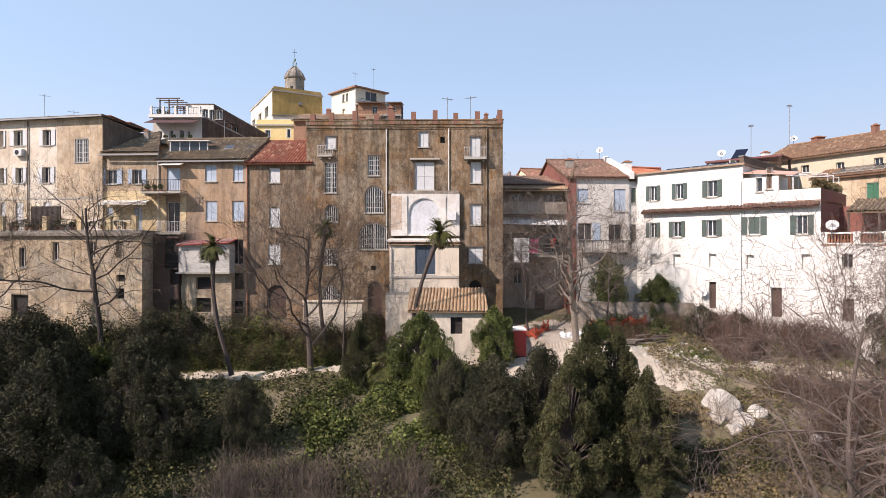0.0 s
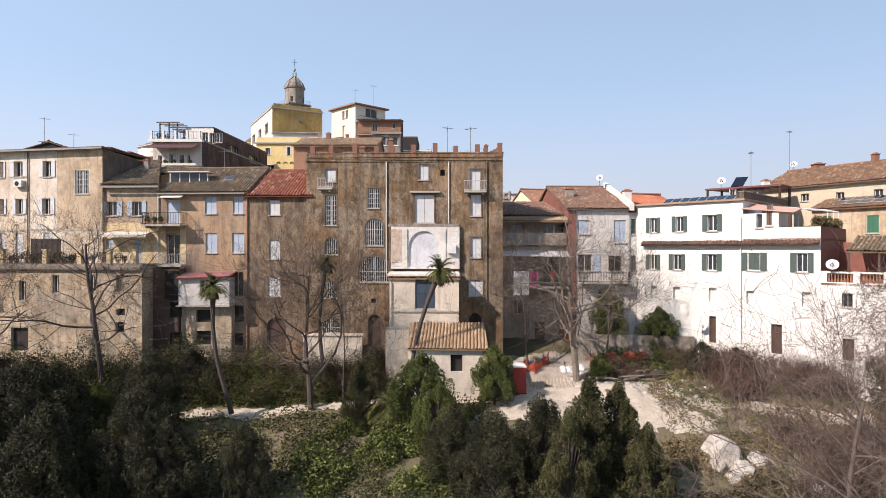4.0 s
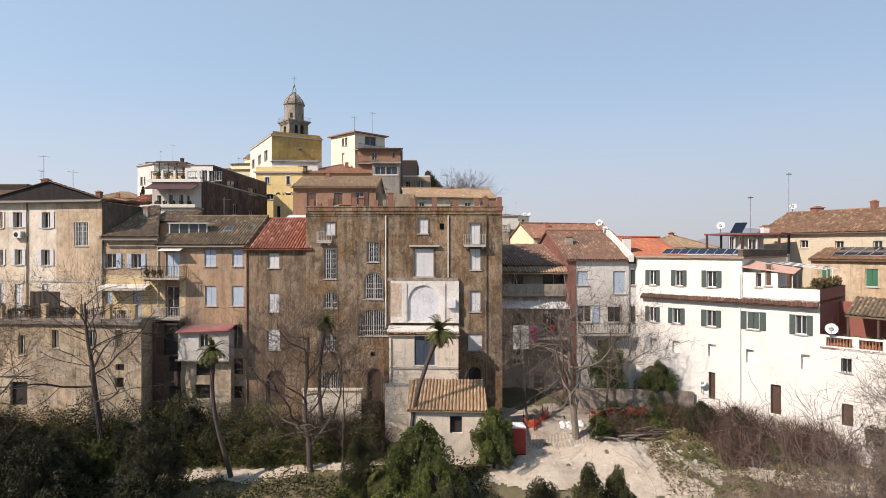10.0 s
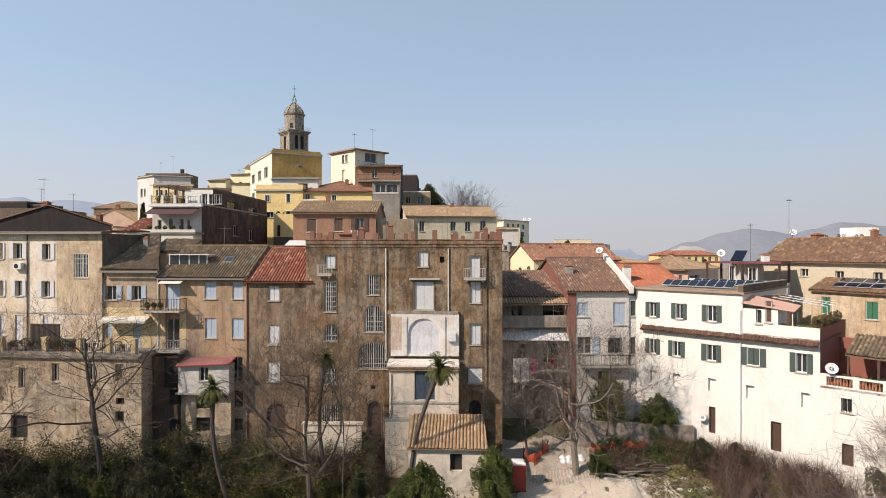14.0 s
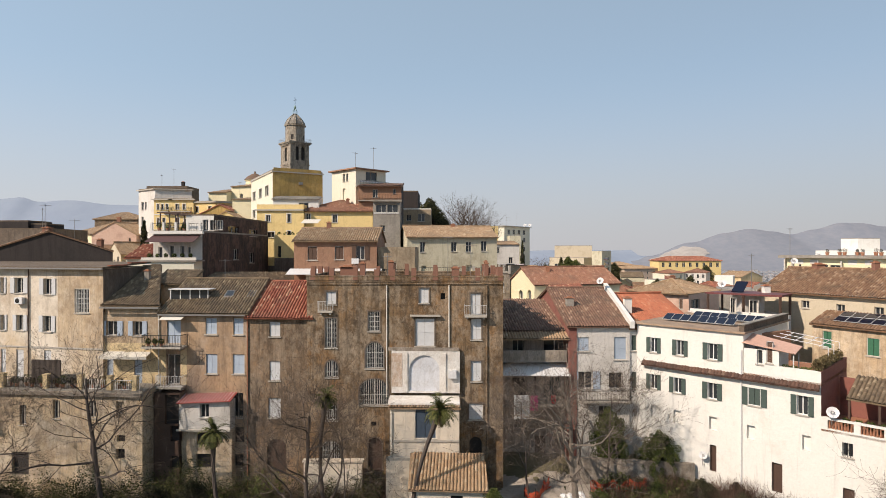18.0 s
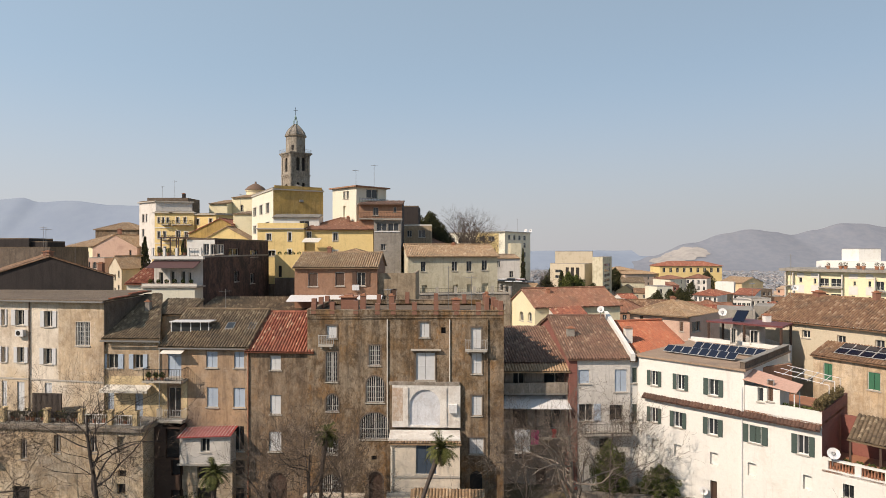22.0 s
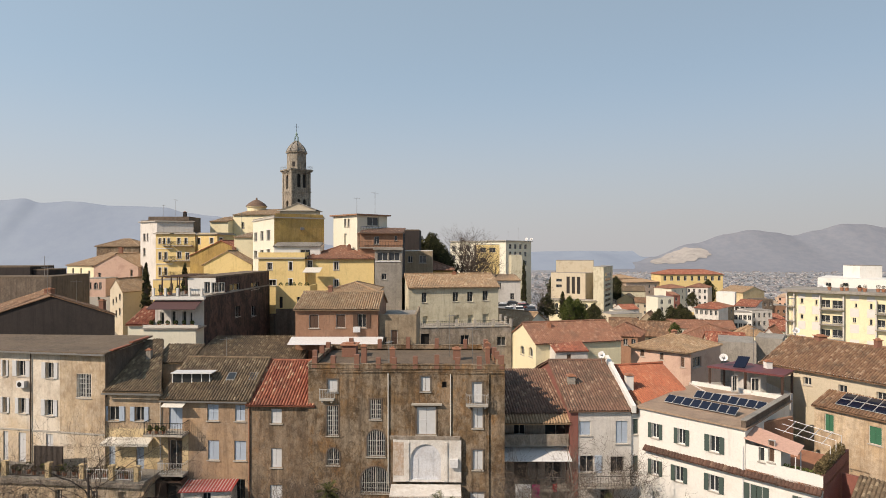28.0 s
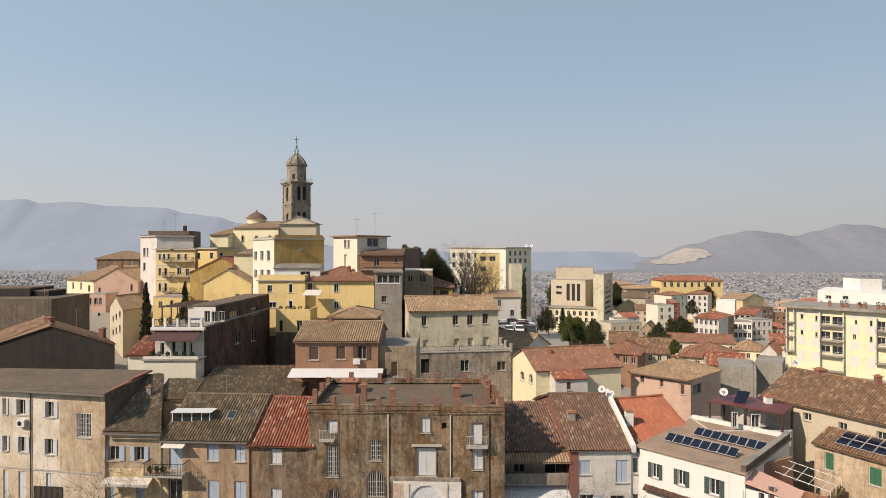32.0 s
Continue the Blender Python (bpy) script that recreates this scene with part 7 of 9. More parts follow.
def pot(x, y, z, s=0.3, plant=0.5, seed=0, mat="laurel_leaf"):
    base = thing("potted_plant", (x, y, z), "leafy plant in a terracotta pot", "potted plant", "plants on the terraces")
    bm = bmesh.new()
    lathe(bm, (x, y, z), ((s * 0.35, 0), (s * 0.5, s * 0.75), (s * 0.55, s * 0.75), (s * 0.55, s * 0.9), (s * 0.45, s * 0.9)), 10)
    part("pot", bm, "terracotta", base)
    v, f = [], []
    leaves(random.Random(seed), [((x, y, z + s + plant * 0.45), (plant * 0.6, plant * 0.6, plant * 0.6))], 160, 0.16, v, f)
    o = mesh_part("foliage", v, f, mat, base)
    o.matrix_parent_inverse = Matrix.Translation(-base.location)


def roof_slab(h, z, mat, edge="sill_stone", over=0.25, thick=0.22, label=""):
    """A flat roof: slab with an overhanging edge."""
    bm = bmesh.new()
    foot = [s.a for s in h[1]]
    c = sum(foot, Vector((0, 0))) / len(foot)
    big = [c + (p - c) * (1 + over / (p - c).length) for p in foot]
    hexa(bm, [(p.x, p.y, z) for p in big], [(p.x, p.y, z + thick) for p in big])
    return part("roof", bm, mat, h[0], label)


# cream house: low sloping roof, gutter pipe, air conditioner
s = cream[1][0]
bm = bmesh.new()
cor = [s.at(-0.3, 0.45, 18.4), s.at(s.length + 0.35, 0.45, 18.4), Vector((-30.5, 60.3, 18.7)), Vector((-53, 61.5, 18.7))]
hexa(bm, cor, [p + Vector((0, 0, 0.16)) for p in cor])
part("roof", bm, "tar_roof", cream[0], "low brown felted roof")
bm = bmesh.new()
s.box(bm, -0.3, s.length + 0.35, 0.45, 0.58, 18.33, 18.47)
part("gutter", bm, "zinc", cream[0])
u_pipe = 14.98
# right part of the front in darker buff, round the barred window
for ua, ub, za, zb in ((18.05, 19.8, 11.21, 18.3), (21.42, 22.76, 11.21, 18.3), (19.8, 21.42, 11.21, 14.2), (19.8, 21.42, 16.62, 18.3)):
    slab_on(cream, 0, "repainted_plaster", ua, ub, 0.003, 0.02, za, zb, "buff_plaster")
downpipe(cream, 0, u_pipe, 8.0, 18.3, "dark_wood")
slab_on(cream, 0, "string_course", 0, s.length, 0.003, 0.06, 11.05, 11.2, "sill_stone")
ac = thing("air_conditioner", s.at(14.2, 0.35, 15.2), "white air conditioner box on the plaster wall", "air conditioner")
bm = bmesh.new()
s.box(bm, 13.75, 14.6, 0.05, 0.40, 15.1, 15.7)
part("case", bm, "white_metal", ac)
bm = bmesh.new()
lathe(bm, (0, 0, 0), ((0.22, 0), (0.22, 0.02), (0.05, 0.03)), 14)
bmesh.ops.transform(bm, matrix=Matrix.Translation(s.at(14.1, 0.40, 15.4)) @ Vector((s.n.x, s.n.y, 0)).to_track_quat("Z", "Y").to_matrix().to_4x4(), verts=bm.verts)
part("fan_grille", bm, "iron", ac)
# side wall of the cream house: its shade is put into a dark brown slab
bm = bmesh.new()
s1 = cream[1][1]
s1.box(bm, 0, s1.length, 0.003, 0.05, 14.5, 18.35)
part("side_render", bm, "brown_render", cream[0], "side wall with its shade put into dark brown")
for v_, (ya, yb) in enumerate(((53.0, 56.0), (56.4, 60.0))):
    bm = bmesh.new()
    s1.box(bm, 0.6 + 3.6 * v_, 3.9 + 3.6 * v_, 0.06, 0.40, 18.60 + 0.16 * v_, 18.70 + 0.18 * v_)
    part("verge_tiles", bm, "red_tiles", cream[0], "strip of red verge tiles")

# planted terrace: coping, railing with pillars, awning, pots, screen
ts = terrace[1][0]
slab_on(terrace, 0, "coping", 0, ts.length, -0.2, 0.28, 7.62, 7.88, "old_stone", "stone ledge along the terrace")
for k, u in enumerate((12.2, 14.6, 18.7, 21.9, 24.6, 26.9)):
    bm = bmesh.new()
    ts.box(bm, u - 0.2, u + 0.2, -0.35, 0.02, 8.1, 9.25)
    ts.box(bm, u - 0.25, u + 0.25, -0.4, 0.07, 9.25, 9.35)
    part("pillar", bm, "primrose_plaster", terrace[0])
railing(terrace[0], ts, 8, 21.9, -0.15, 8.1, 0.95, "iron", 0.16)
railing(terrace[0], ts, 21.9, 27.3, -0.15, 8.1, 0.85, "white_metal", 0.2)
for k in range(22):
    u = 11.3 + k * 0.72
    p = ts.at(u, -0.5 - 0.25 * (k % 2), 8.1)
    pot(p.x, p.y, 8.1, 0.34, 0.35 + 0.35 * ((k * 7) % 5) / 4, k, ("laurel_leaf", "holm_leaf", "dry_leaf")[k % 3])
bm = bmesh.new()
ts.box(bm, 16.2, 19.0, -1.5, -1.42, 8.1, 10.3)
for k in range(24):
    ts.box(bm, 16.2 + k * 0.118, 16.26 + k * 0.118, -1.42, -1.40, 8.1, 10.3)
tagged(part("reed_screen", bm, "bark"), "brown reed screen on the terrace", "screen")
ws = wing[1][0]
aw = sheet("awning", [ws.at(0.2, 0.05, 10.9), ws.at(4.4, 0.05, 10.9), ws.at(4.5, 1.0, 10.62), ws.at(0.1, 1.0, 10.62)], 0.03, "awning_cloth", "white scalloped cloth awning over terrace doors", "awning")
for k in range(14):
    bm = bmesh.new()
    ws.box(bm, 0.1 + k * 0.315, 0.1 + k * 0.315 + 0.29, 0.98, 1.01, 10.4, 10.62)
    part("scallop", bm, "awning_cloth", aw)
downpipe(wing, 0, 5.1, 8.2, 15.2, "awning_cloth")
bm = bmesh.new()
ws.box(bm, -0.1, ws.length + 0.1, 0.5, 0.62, 14.85, 15.0)
part("gutter", bm, "zinc", wing[0])
# terrace wall balcony, railing and shaded pier
balcony(terrace, 0, 11.6, 14.0, 0.8, 4.95, 0.95)

# orange house: two balconies, shade, roof room
balcony(orange, 0, -1.1, 2.45, 1.25, 11.55, 1.05, "iron")
balcony(orange, 0, 0.0, 2.35, 0.9, 7.95, 1.0, "white_metal")
sheet("awning", [orange[1][0].at(0.3, 0.05, 14.2), orange[1][0].at(2.3, 0.05, 14.2), orange[1][0].at(2.3, 0.9, 13.9), orange[1][0].at(0.3, 0.9, 13.9)], 0.03, "awning_cloth", "small scalloped awning above a balcony door", "awning")
for k in range(3):
    p = orange[1][0].at(-0.7 + 0.6 * k, 0.8, 11.55)
    pot(p.x, p.y, 11.55, 0.28, 0.4, 70 + k)
for ua, ub in ((0.02, 0.5), (1.85, 2.4)):
    slab_on(orange, 0, "painted_panel", ua, ub, 0.003, 0.02, 8.0, 11.3, "primrose_plaster")
room = thing("roof_room", (-24.3, 54, 15.5), "white roof terrace room with a canopy among the tiles", "dormer")
bm = bmesh.new()
box(bm, -25.1, 53.4, 14.9, -21.6, 54.6, 15.9)
part("body", bm, "concrete", room)
bm = bmesh.new()
for x in (-25.2, -24.3, -23.4, -22.5, -21.75):
    box(bm, x, 53.34, 15.5, x + 0.08, 53.397, 16.4)
part("glazing_bars", bm, "white_metal", room)
bm = bmesh.new()
box(bm, -25.1, 53.36, 15.55, -21.8, 53.385, 16.38)
part("pane", bm, "glass", room)
bm = bmesh.new()
box(bm, -25.2, 53.0, 16.42, -21.4, 54.4, 16.5)
part("canopy", bm, "white_metal", room)
for x in (-19.9, -17.9):
    sk = thing("skylight", (x, 54, 15.8), "small framed skylight in the tiles", "skylight", "skylights")
    bm = bmesh.new()
    hexa(bm, [(x - 0.4, 53.5, 15.62), (x + 0.4, 53.5, 15.62), (x + 0.4, 54.4, 16.05), (x - 0.4, 54.4, 16.05)], [(x - 0.4, 53.5, 15.80), (x + 0.4, 53.5, 15.80), (x + 0.4, 54.4, 16.28), (x - 0.4, 54.4, 16.28)])
    part("frame", bm, "zinc", sk)
    bm = bmesh.new()
    hexa(bm, [(x - 0.32, 53.58, 15.845), (x + 0.32, 53.58, 15.845), (x + 0.32, 54.32, 16.24), (x - 0.32, 54.32, 16.24)], [(x - 0.32, 53.58, 15.865), (x + 0.32, 53.58, 15.865), (x + 0.32, 54.32, 16.26), (x - 0.32, 54.32, 16.26)])
    part("pane", bm, "glass", sk)
ss = shed[1][0]
sheet("roof", [ss.at(-0.1, 0.35, 6.8), ss.at(4.6, 0.35, 7.0), ss.at(4.6, -1.4, 7.35), ss.at(-0.1, -1.4, 7.2)], 0.05, "red_sheet", "red and white striped corrugated roof sheet", "", shed[0])
for k in range(16):
    u = 0.0 + k * 0.29
    bm = bmesh.new()
    hexa(bm, [ss.at(u, 0.37, 6.865 + 0.0426 * u), ss.at(u + 0.05, 0.37, 6.87 + 0.0426 * u), ss.at(u + 0.05, -1.38, 7.27 + 0.032 * u), ss.at(u, -1.38, 7.265 + 0.032 * u)], [ss.at(u, 0.37, 6.90 + 0.0426 * u), ss.at(u + 0.05, 0.37, 6.905 + 0.0426 * u), ss.at(u + 0.05, -1.38, 7.305 + 0.032 * u), ss.at(u, -1.38, 7.30 + 0.032 * u)])
    part("roof_stripe", bm, "white_cloth", shed[0])
slab_on(shed, 0, "ledge", -0.2, 4.5, 0.0, 0.12, 4.35, 4.5, "sill_stone")
downpipe(orange, 0, 8.0, -1, 14.4, "terracotta")
downpipe(mud, 0, 5.85, -1.5, 14.0)
for h, u1 in ((orange, 7.9),):
    bm = bmesh.new()
    h[1][0].box(bm, -0.1, u1, 0.34, 0.46, 14.24, 14.36)
    part("gutter", bm, "zinc", h[0])

# palazzo: flat roof, parapet, brick posts, cornice, hoods, balconies, pipes
roof_slab(palazzo, 17.15, "tar_roof", over=0.0, thick=0.12, label="worn flat roof")
pf, pm = palazzo[1][0], palazzo[1][1]
for sd in palazzo[1]:
    bm = bmesh.new()
    sd.box(bm, 0, sd.length, -0.3, 0.05, 17.4, 17.75)
    sd.box(bm, 0, sd.length, -0.34, 0.10, 17.75, 17.83)
    part("parapet", bm, "ochre_rough", palazzo[0])
for sd in (pf, pm):
    bm = bmesh.new()
    sd.box(bm, 0, sd.length, 0.003, 0.05, 17.0, 17.12)
    sd.box(bm, 0, sd.length, 0.003, 0.10, 17.12, 17.2)
    part("cornice", bm, "ochre_rough", palazzo[0])
for sd, us in ((pf, (0.55, 2.2, 4.3, 6.2)), (pm, (0.35, 2.2, 4.1, 5.9, 7.8, 9.75)), (palazzo[1][2], (1.2, 2.8, 4.2, 5.6, 7.2, 9.0)), (palazzo[1][4], (2, 5, 8)), (palazzo[1][3], (2, 5, 8, 11, 14))):
    for k, u in enumerate(us):
        p = sd.at(u, -0.14, 17.83)
        chimney(p.x, p.y, 17.83, 0.42, 0.55 + 0.12 * (k % 3), "brick", False, "square brick post on the parapet", "brick posts")
for x, y, w, h in ((-9.4, 57.5, 1.4, 1.1), (-7.5, 54, 0.5, 1.5), (-4.6, 51.4, 0.45, 1.7), (1.2, 55.5, 0.7, 1.0), (4.0, 53.0, 0.35, 1.5), (4.1, 55.2, 0.35, 1.6)):
    chimney(x, y, 17.3, w, h)
downpipe(palazzo, 0, 7.1, 7.2, 17.0, "awning_cloth")
downpipe(palazzo, 1, 5.3, 11.6, 17.0, "awning_cloth")
downpipe(palazzo, 1, 8.6, -2, 17.0, "ochre_rough")
slab_on(palazzo, 1, "window_hood", 1.9, 4.55, 0.003, 0.3, 14.28, 14.42, "sill_stone")
balcony(palazzo, 1, 6.65, 8.55, 0.6, 14.42, 0.9, "pale_iron")
balcony(palazzo, 0, 1.05, 2.35, 0.35, 14.75, 0.85, "pale_iron")
slab_on(annex, 0, "string_course", 0, annex[1][0].length, 0.003, 0.09, 4.1, 4.26, "sill_stone")
downpipe(annex, 0, 0.15, -2.5, 6.6, "awning_cloth")
slab_on(palazzo, 1, "ledge", 0.0, 6.15, 0.003, 0.34, 11.3, 11.56, "old_stone")
bs_ = bay[1][0]
slab_on(bay, 0, "bare_patch", 0.03, 0.95, 0.003, 0.015, 8.2, 11.1, "bare_render", "strip where the plaster has fallen off")
slab_on(bay, 0, "pilaster", 1.1, 1.4, 0.003, 0.09, 7.75, 11.1, "peeling_white")
slab_on(bay, 0, "pilaster", 4.45, 4.75, 0.003, 0.09, 7.75, 11.1, "peeling_white")
ac = thing("air_conditioner", bs_.at(5.3, 0.3, 9.0), "white air conditioner box on the peeling wall", "air conditioner")
bm = bmesh.new()
bs_.box(bm, 4.95, 5.65, 0.003, 0.34, 9.0, 9.7)
part("case", bm, "white_metal", ac)
bm = bmesh.new()
hexa(bm, [(-4.62, 48.3, 7.12), (1.42, 48.2, 7.12), (1.42, 50.2, 7.32), (-4.62, 50.3, 7.32)], [(-4.62, 48.3, 7.26), (1.42, 48.2, 7.26), (1.42, 50.2, 7.42), (-4.62, 50.3, 7.42)])
part("roof_coat", bm, "peeling_white", annex[0], "white coated roof slab")
gw = thing("garden_wall", (-9, 49.7, -3), "whitewashed low garden wall before the arches", "wall")
bm = bmesh.new()
box(bm, -11.9, 49.35, -4, -6.9, 49.75, 1.95)
box(bm, -12.0, 49.25, 1.95, -6.8, 49.85, 2.1)
part("masonry", bm, "annex_plaster", gw)
gate = thing("garden_gate", (-6.2, 49.5, -1), "narrow iron gate beside the garden wall", "gate")
gs = Side((-6.75, 49.55), (-5.2, 49.55))
railing(gate, gs, 0, 1.5, 0, -1.6, 2.2, "iron", 0.13, "gate_leaf")
for k in range(5):
    st = new("stone_step")
    bm = bmesh.new()
    box(bm, -6.9 + 0.1 * k, 46.2 + k * 0.55, -3.4, -4.9, 46.75 + k * 0.55, -2.75 + k * 0.2)
    me = part("tread", bm, "sill_stone", st)
    tagged(st, "worn stone step up to the gate", "step", "garden steps")

# white house: roof edge, tile band, pipes, terrace
plaster("roof_paving", (0.44, 0.31, 0.22), (0.28, 0.20, 0.15), (0.52, 0.40, 0.31), 0.6, 0.1)
roof_slab(white, 13.3, "roof_paving", over=0.3, thick=0.16, label="paved flat roof with a projecting edge")
slab_on(white, 1, "parapet", 0.0, white[1][1].length, -0.32, 0.06, 13.47, 14.0, "brown_render", "weathered brown parapet")
slab_on(white, 1, "parapet_coping", -0.05, white[1][1].length, -0.36, 0.12, 14.0, 14.07, "concrete")
slab_on(white, 2, "parapet", 0.0, white[1][2].length, -0.32, 0.06, 13.47, 13.85, "white_paint")
for h, i, u0, u1 in ((white, 0, 0.6, 9.14), (white2, 0, 0.0, 5.35)):
    sd = h[1][i]
    bm = bmesh.new()
    uvl = bm.loops.layers.uv.new("UVMap")
    tile_slope(bm, sd.at(u0, 0.5, 9.72), sd.at(u1, 0.5, 9.72), sd.at(u1, 0.0, 10.02), sd.at(u0, 0.0, 10.02), uv=uvl, lift=0.08)
    part("tile_band", bm, "dark_tiles", h[0], "projecting band of roof tiles")
downpipe(white, 0, 9.0, 0, 12.0, "white_metal")
s2 = white2[1][0]
for i in (0, 1):
    sd = white2[1][i]
    bm = bmesh.new()
    sd.box(bm, 2.5 if i == 0 else 0, sd.length, -0.2, 0.002, 10.2, 11.05)
    part("parapet", bm, "white_paint" if i == 0 else "red_render", white2[0])
bm = bmesh.new()
hexa(bm, [(*p, 10.0) for p in [x.a for x in white2[1]]], [(*p, 10.19) for p in [x.a for x in white2[1]]])
part("terrace_floor", bm, "terracotta", white2[0])
sheet("canopy", [s2.at(-0.1, 0.1, 12.6), s2.at(3.75, 0.15, 12.15), s2.at(3.75, -1.7, 12.5), s2.at(-0.1, -2.3, 13.1)], 0.06, "pink_sheet", "faded pink sheet roof over the terrace corner", "canopy")
for u, v in ((3.55, -0.1), (3.55, -1.5)):
    bm = bmesh.new()
    p = s2.at(u, v, 10.2)
    tube(bm, [p, p + Vector((0, 0, 1.8))], 0.045, 6)
    tagged(part("canopy_post", bm, "white_metal"), "thin white post under the terrace canopy", "post", "canopy posts")
perg = thing("pergola", s2.at(4, -4, 10.2), "white pipe pergola frame over the roof terrace", "pergola")
for k in range(4):
    bm = bmesh.new()
    a, b_ = s2.at(1.8 + k * 0.9, -3.4, 12.75 - 0.1 * k), s2.at(1.8 + k * 0.9, -7.0, 12.9 - 0.1 * k)
    tube(bm, [a, b_], 0.028, 5)
    part("beam", bm, "white_metal", perg)
for v in (-3.4, -5.2, -7.0):
    bm = bmesh.new()
    tube(bm, [s2.at(1.2, v, 12.95), s2.at(5.1, v, 12.45)], 0.03, 5)
    tube(bm, [s2.at(5.1, v, 12.45), s2.at(5.1, v, 10.2)], 0.03, 5)
    part("frame", bm, "white_metal", perg)
s3 = white2[1][1]
v, f = [], []
rng = random.Random(50)
leaves(rng, [(s3.at(k * 0.6 + 0.4, -0.35, 11.35), (0.4, 0.35, 0.55)) for k in range(12)], 3600, 0.17, v, f)
tagged(mesh_part("hedge", v, f, "dry_leaf"), "dry reed and plant screen along the terrace edge", "hedge")
for k in range(6):
    p = s2.at(2.9 + k * 0.42, -0.6, 10.2)
    pot(p.x, p.y, 10.2, 0.35, 0.6, 90 + k)
# rear wall of the terrace, brown brick with dark windows
bm = bmesh.new()
rb = Side((27.2, 49.7), (31.2, 51.7))
rb.box(bm, 0, 4.5, -0.3, 0, 10.2, 12.9)
tagged(part("terrace_rear_wall", bm, "salmon_plaster"), "brown rendered wall behind the roof terrace", "wall")
# balustraded terrace
s4 = white3[1][0]
for k in range(24):
    u = 0.5 + k * 0.19
    if k in (8, 9, 17, 18):
        continue
    bm = bmesh.new()
    p = s4.at(u, -0.15, 6.9)
    lathe(bm, p, ((0.05, 0.05), (0.075, 0.18), (0.04, 0.4), (0.04, 0.5), (0.07, 0.62), (0.05, 0.7)), 6)
    part("baluster", bm, "terracotta", white3[0])
for u0, u1 in ((0.0, 0.4), (2.0, 2.4), (3.75, 4.15), (4.7, 5.05)):
    bm = bmesh.new()
    s4.box(bm, u0, u1, -0.3, 0.0, 6.88, 7.75)
    part("pier", bm, "white_paint", white3[0])
bm = bmesh.new()
s4.box(bm, 0, 5.05, -0.3, 0.03, 7.6, 7.72)
s4.box(bm, 0, 5.05, -0.3, 0.03, 6.86, 6.95)
part("handrail", bm, "white_paint", white3[0])
bm = bmesh.new()
hexa(bm, [(*x.a, 6.7) for x in white3[1]], [(*x.a, 6.86) for x in white3[1]])
part("terrace_floor", bm, "terracotta", white3[0])
bm = bmesh.new()
rw = Side((31.9, 46.4), (35.4, 42.9))
rw.box(bm, 0, 5, -0.25, 0, 6.87, 9.9)
tagged(part("red_rear_wall", bm, "red_render"), "red wall at the back of the terrace", "wall")
pr = thing("porch_roof", s4.at(2.7, -2.4, 9.2), "low tiled porch roof over the terrace", "roof")
bm = bmesh.new()
uvl = bm.loops.layers.uv.new("UVMap")
tile_slope(bm, s4.at(1.4, -0.7, 9.2), s4.at(5.4, -0.7, 9.1), s4.at(5.4, -4.4, 10.3), s4.at(1.4, -4.4, 10.3), uv=uvl)
part("tiles", bm, "grey_tiles", pr)
for u in (1.5, 3.3, 5.2):
    bm = bmesh.new()
    s4.box(bm, u, u + 0.14, -0.95, -0.81, 6.87, 9.25)
    part("post", bm, "dark_wood", pr)
# doors and dish at the foot of the white wall
ws_ = white[1][0]
p = ws_.at(6.1, 0.35, 1.9)
dish(p.x, p.y, 2.6, 0.34)
p = s4.at(0.75, 0.1, 7.9)
dish(p.x, p.y, 8.0, 0.42)
for k in range(5):
    p = s4.at(1.4 + 0.75 * k, -0.7, 6.88)
    pot(p.x, p.y, 6.88, 0.4, 0.5, 110 + k)
# solar panels on the flat roof and on the tan wing


def solar(row, a, b_, n, z, tall=1.15, tilt=24, facing=None):
    a, b_ = Vector(a), Vector(b_)
    d = (b_ - a) / n
    e = d.normalized()
    nrm = Vector((-e.y, e.x)) if facing is None else Vector(facing).normalized()
    ti = radians(tilt)
    base = thing("solar_array", (a.x, a.y, z), row, "solar panels", "solar arrays")
    for k in range(n):
        p = a + d * (k + 0.03)
        q = a + d * (k + 0.97)
        up = Vector((nrm.x * math.cos(ti), nrm.y * math.cos(ti), math.sin(ti))) * tall
        lo = [Vector((*p, z)), Vector((*q, z)), Vector((*q, z)) + up, Vector((*p, z)) + up]
        off = up.cross(Vector((e.x, e.y, 0))).normalized() * -0.04
        if off.z < 0:
            off = -off
        bm = bmesh.new()
        hexa(bm, lo, [v_ + off for v_ in lo])
        panel = part("panel", bm, "pale_iron", base)
        mid = sum(lo, Vector()) / 4
        ins = [mid + (v_ - mid) * 0.94 + off * 1.05 for v_ in lo]
        bm = bmesh.new()
        hexa(bm, ins, [v_ + off * 0.2 for v_ in ins])
        part("cell_sheet", bm, "solar_glass", panel)
        bm = bmesh.new()
        m_ = (lo[2] + lo[3]) / 2
        tube(bm, [m_, Vector((m_.x, m_.y, z - 0.12))], 0.025, 4)
        part("leg", bm, "zinc", panel)


solar("front row of tilted dark blue solar panels", (20.6, 54.2), (25.0, 49.6), 8, 13.6)
solar("rear row of tilted dark blue solar panels", (24.0, 55.8), (28.3, 51.2), 8, 13.6)
solar("lower row of dark solar panels lying on tiles", (36.3, 53.79), (41.5, 44.78), 10, 13.5, 1.05, 18.7, (0.866, 0.5))
solar("upper row of dark solar panels lying on tiles", (37.26, 54.34), (42.46, 45.33), 10, 13.87, 1.05, 18.7, (0.866, 0.5))
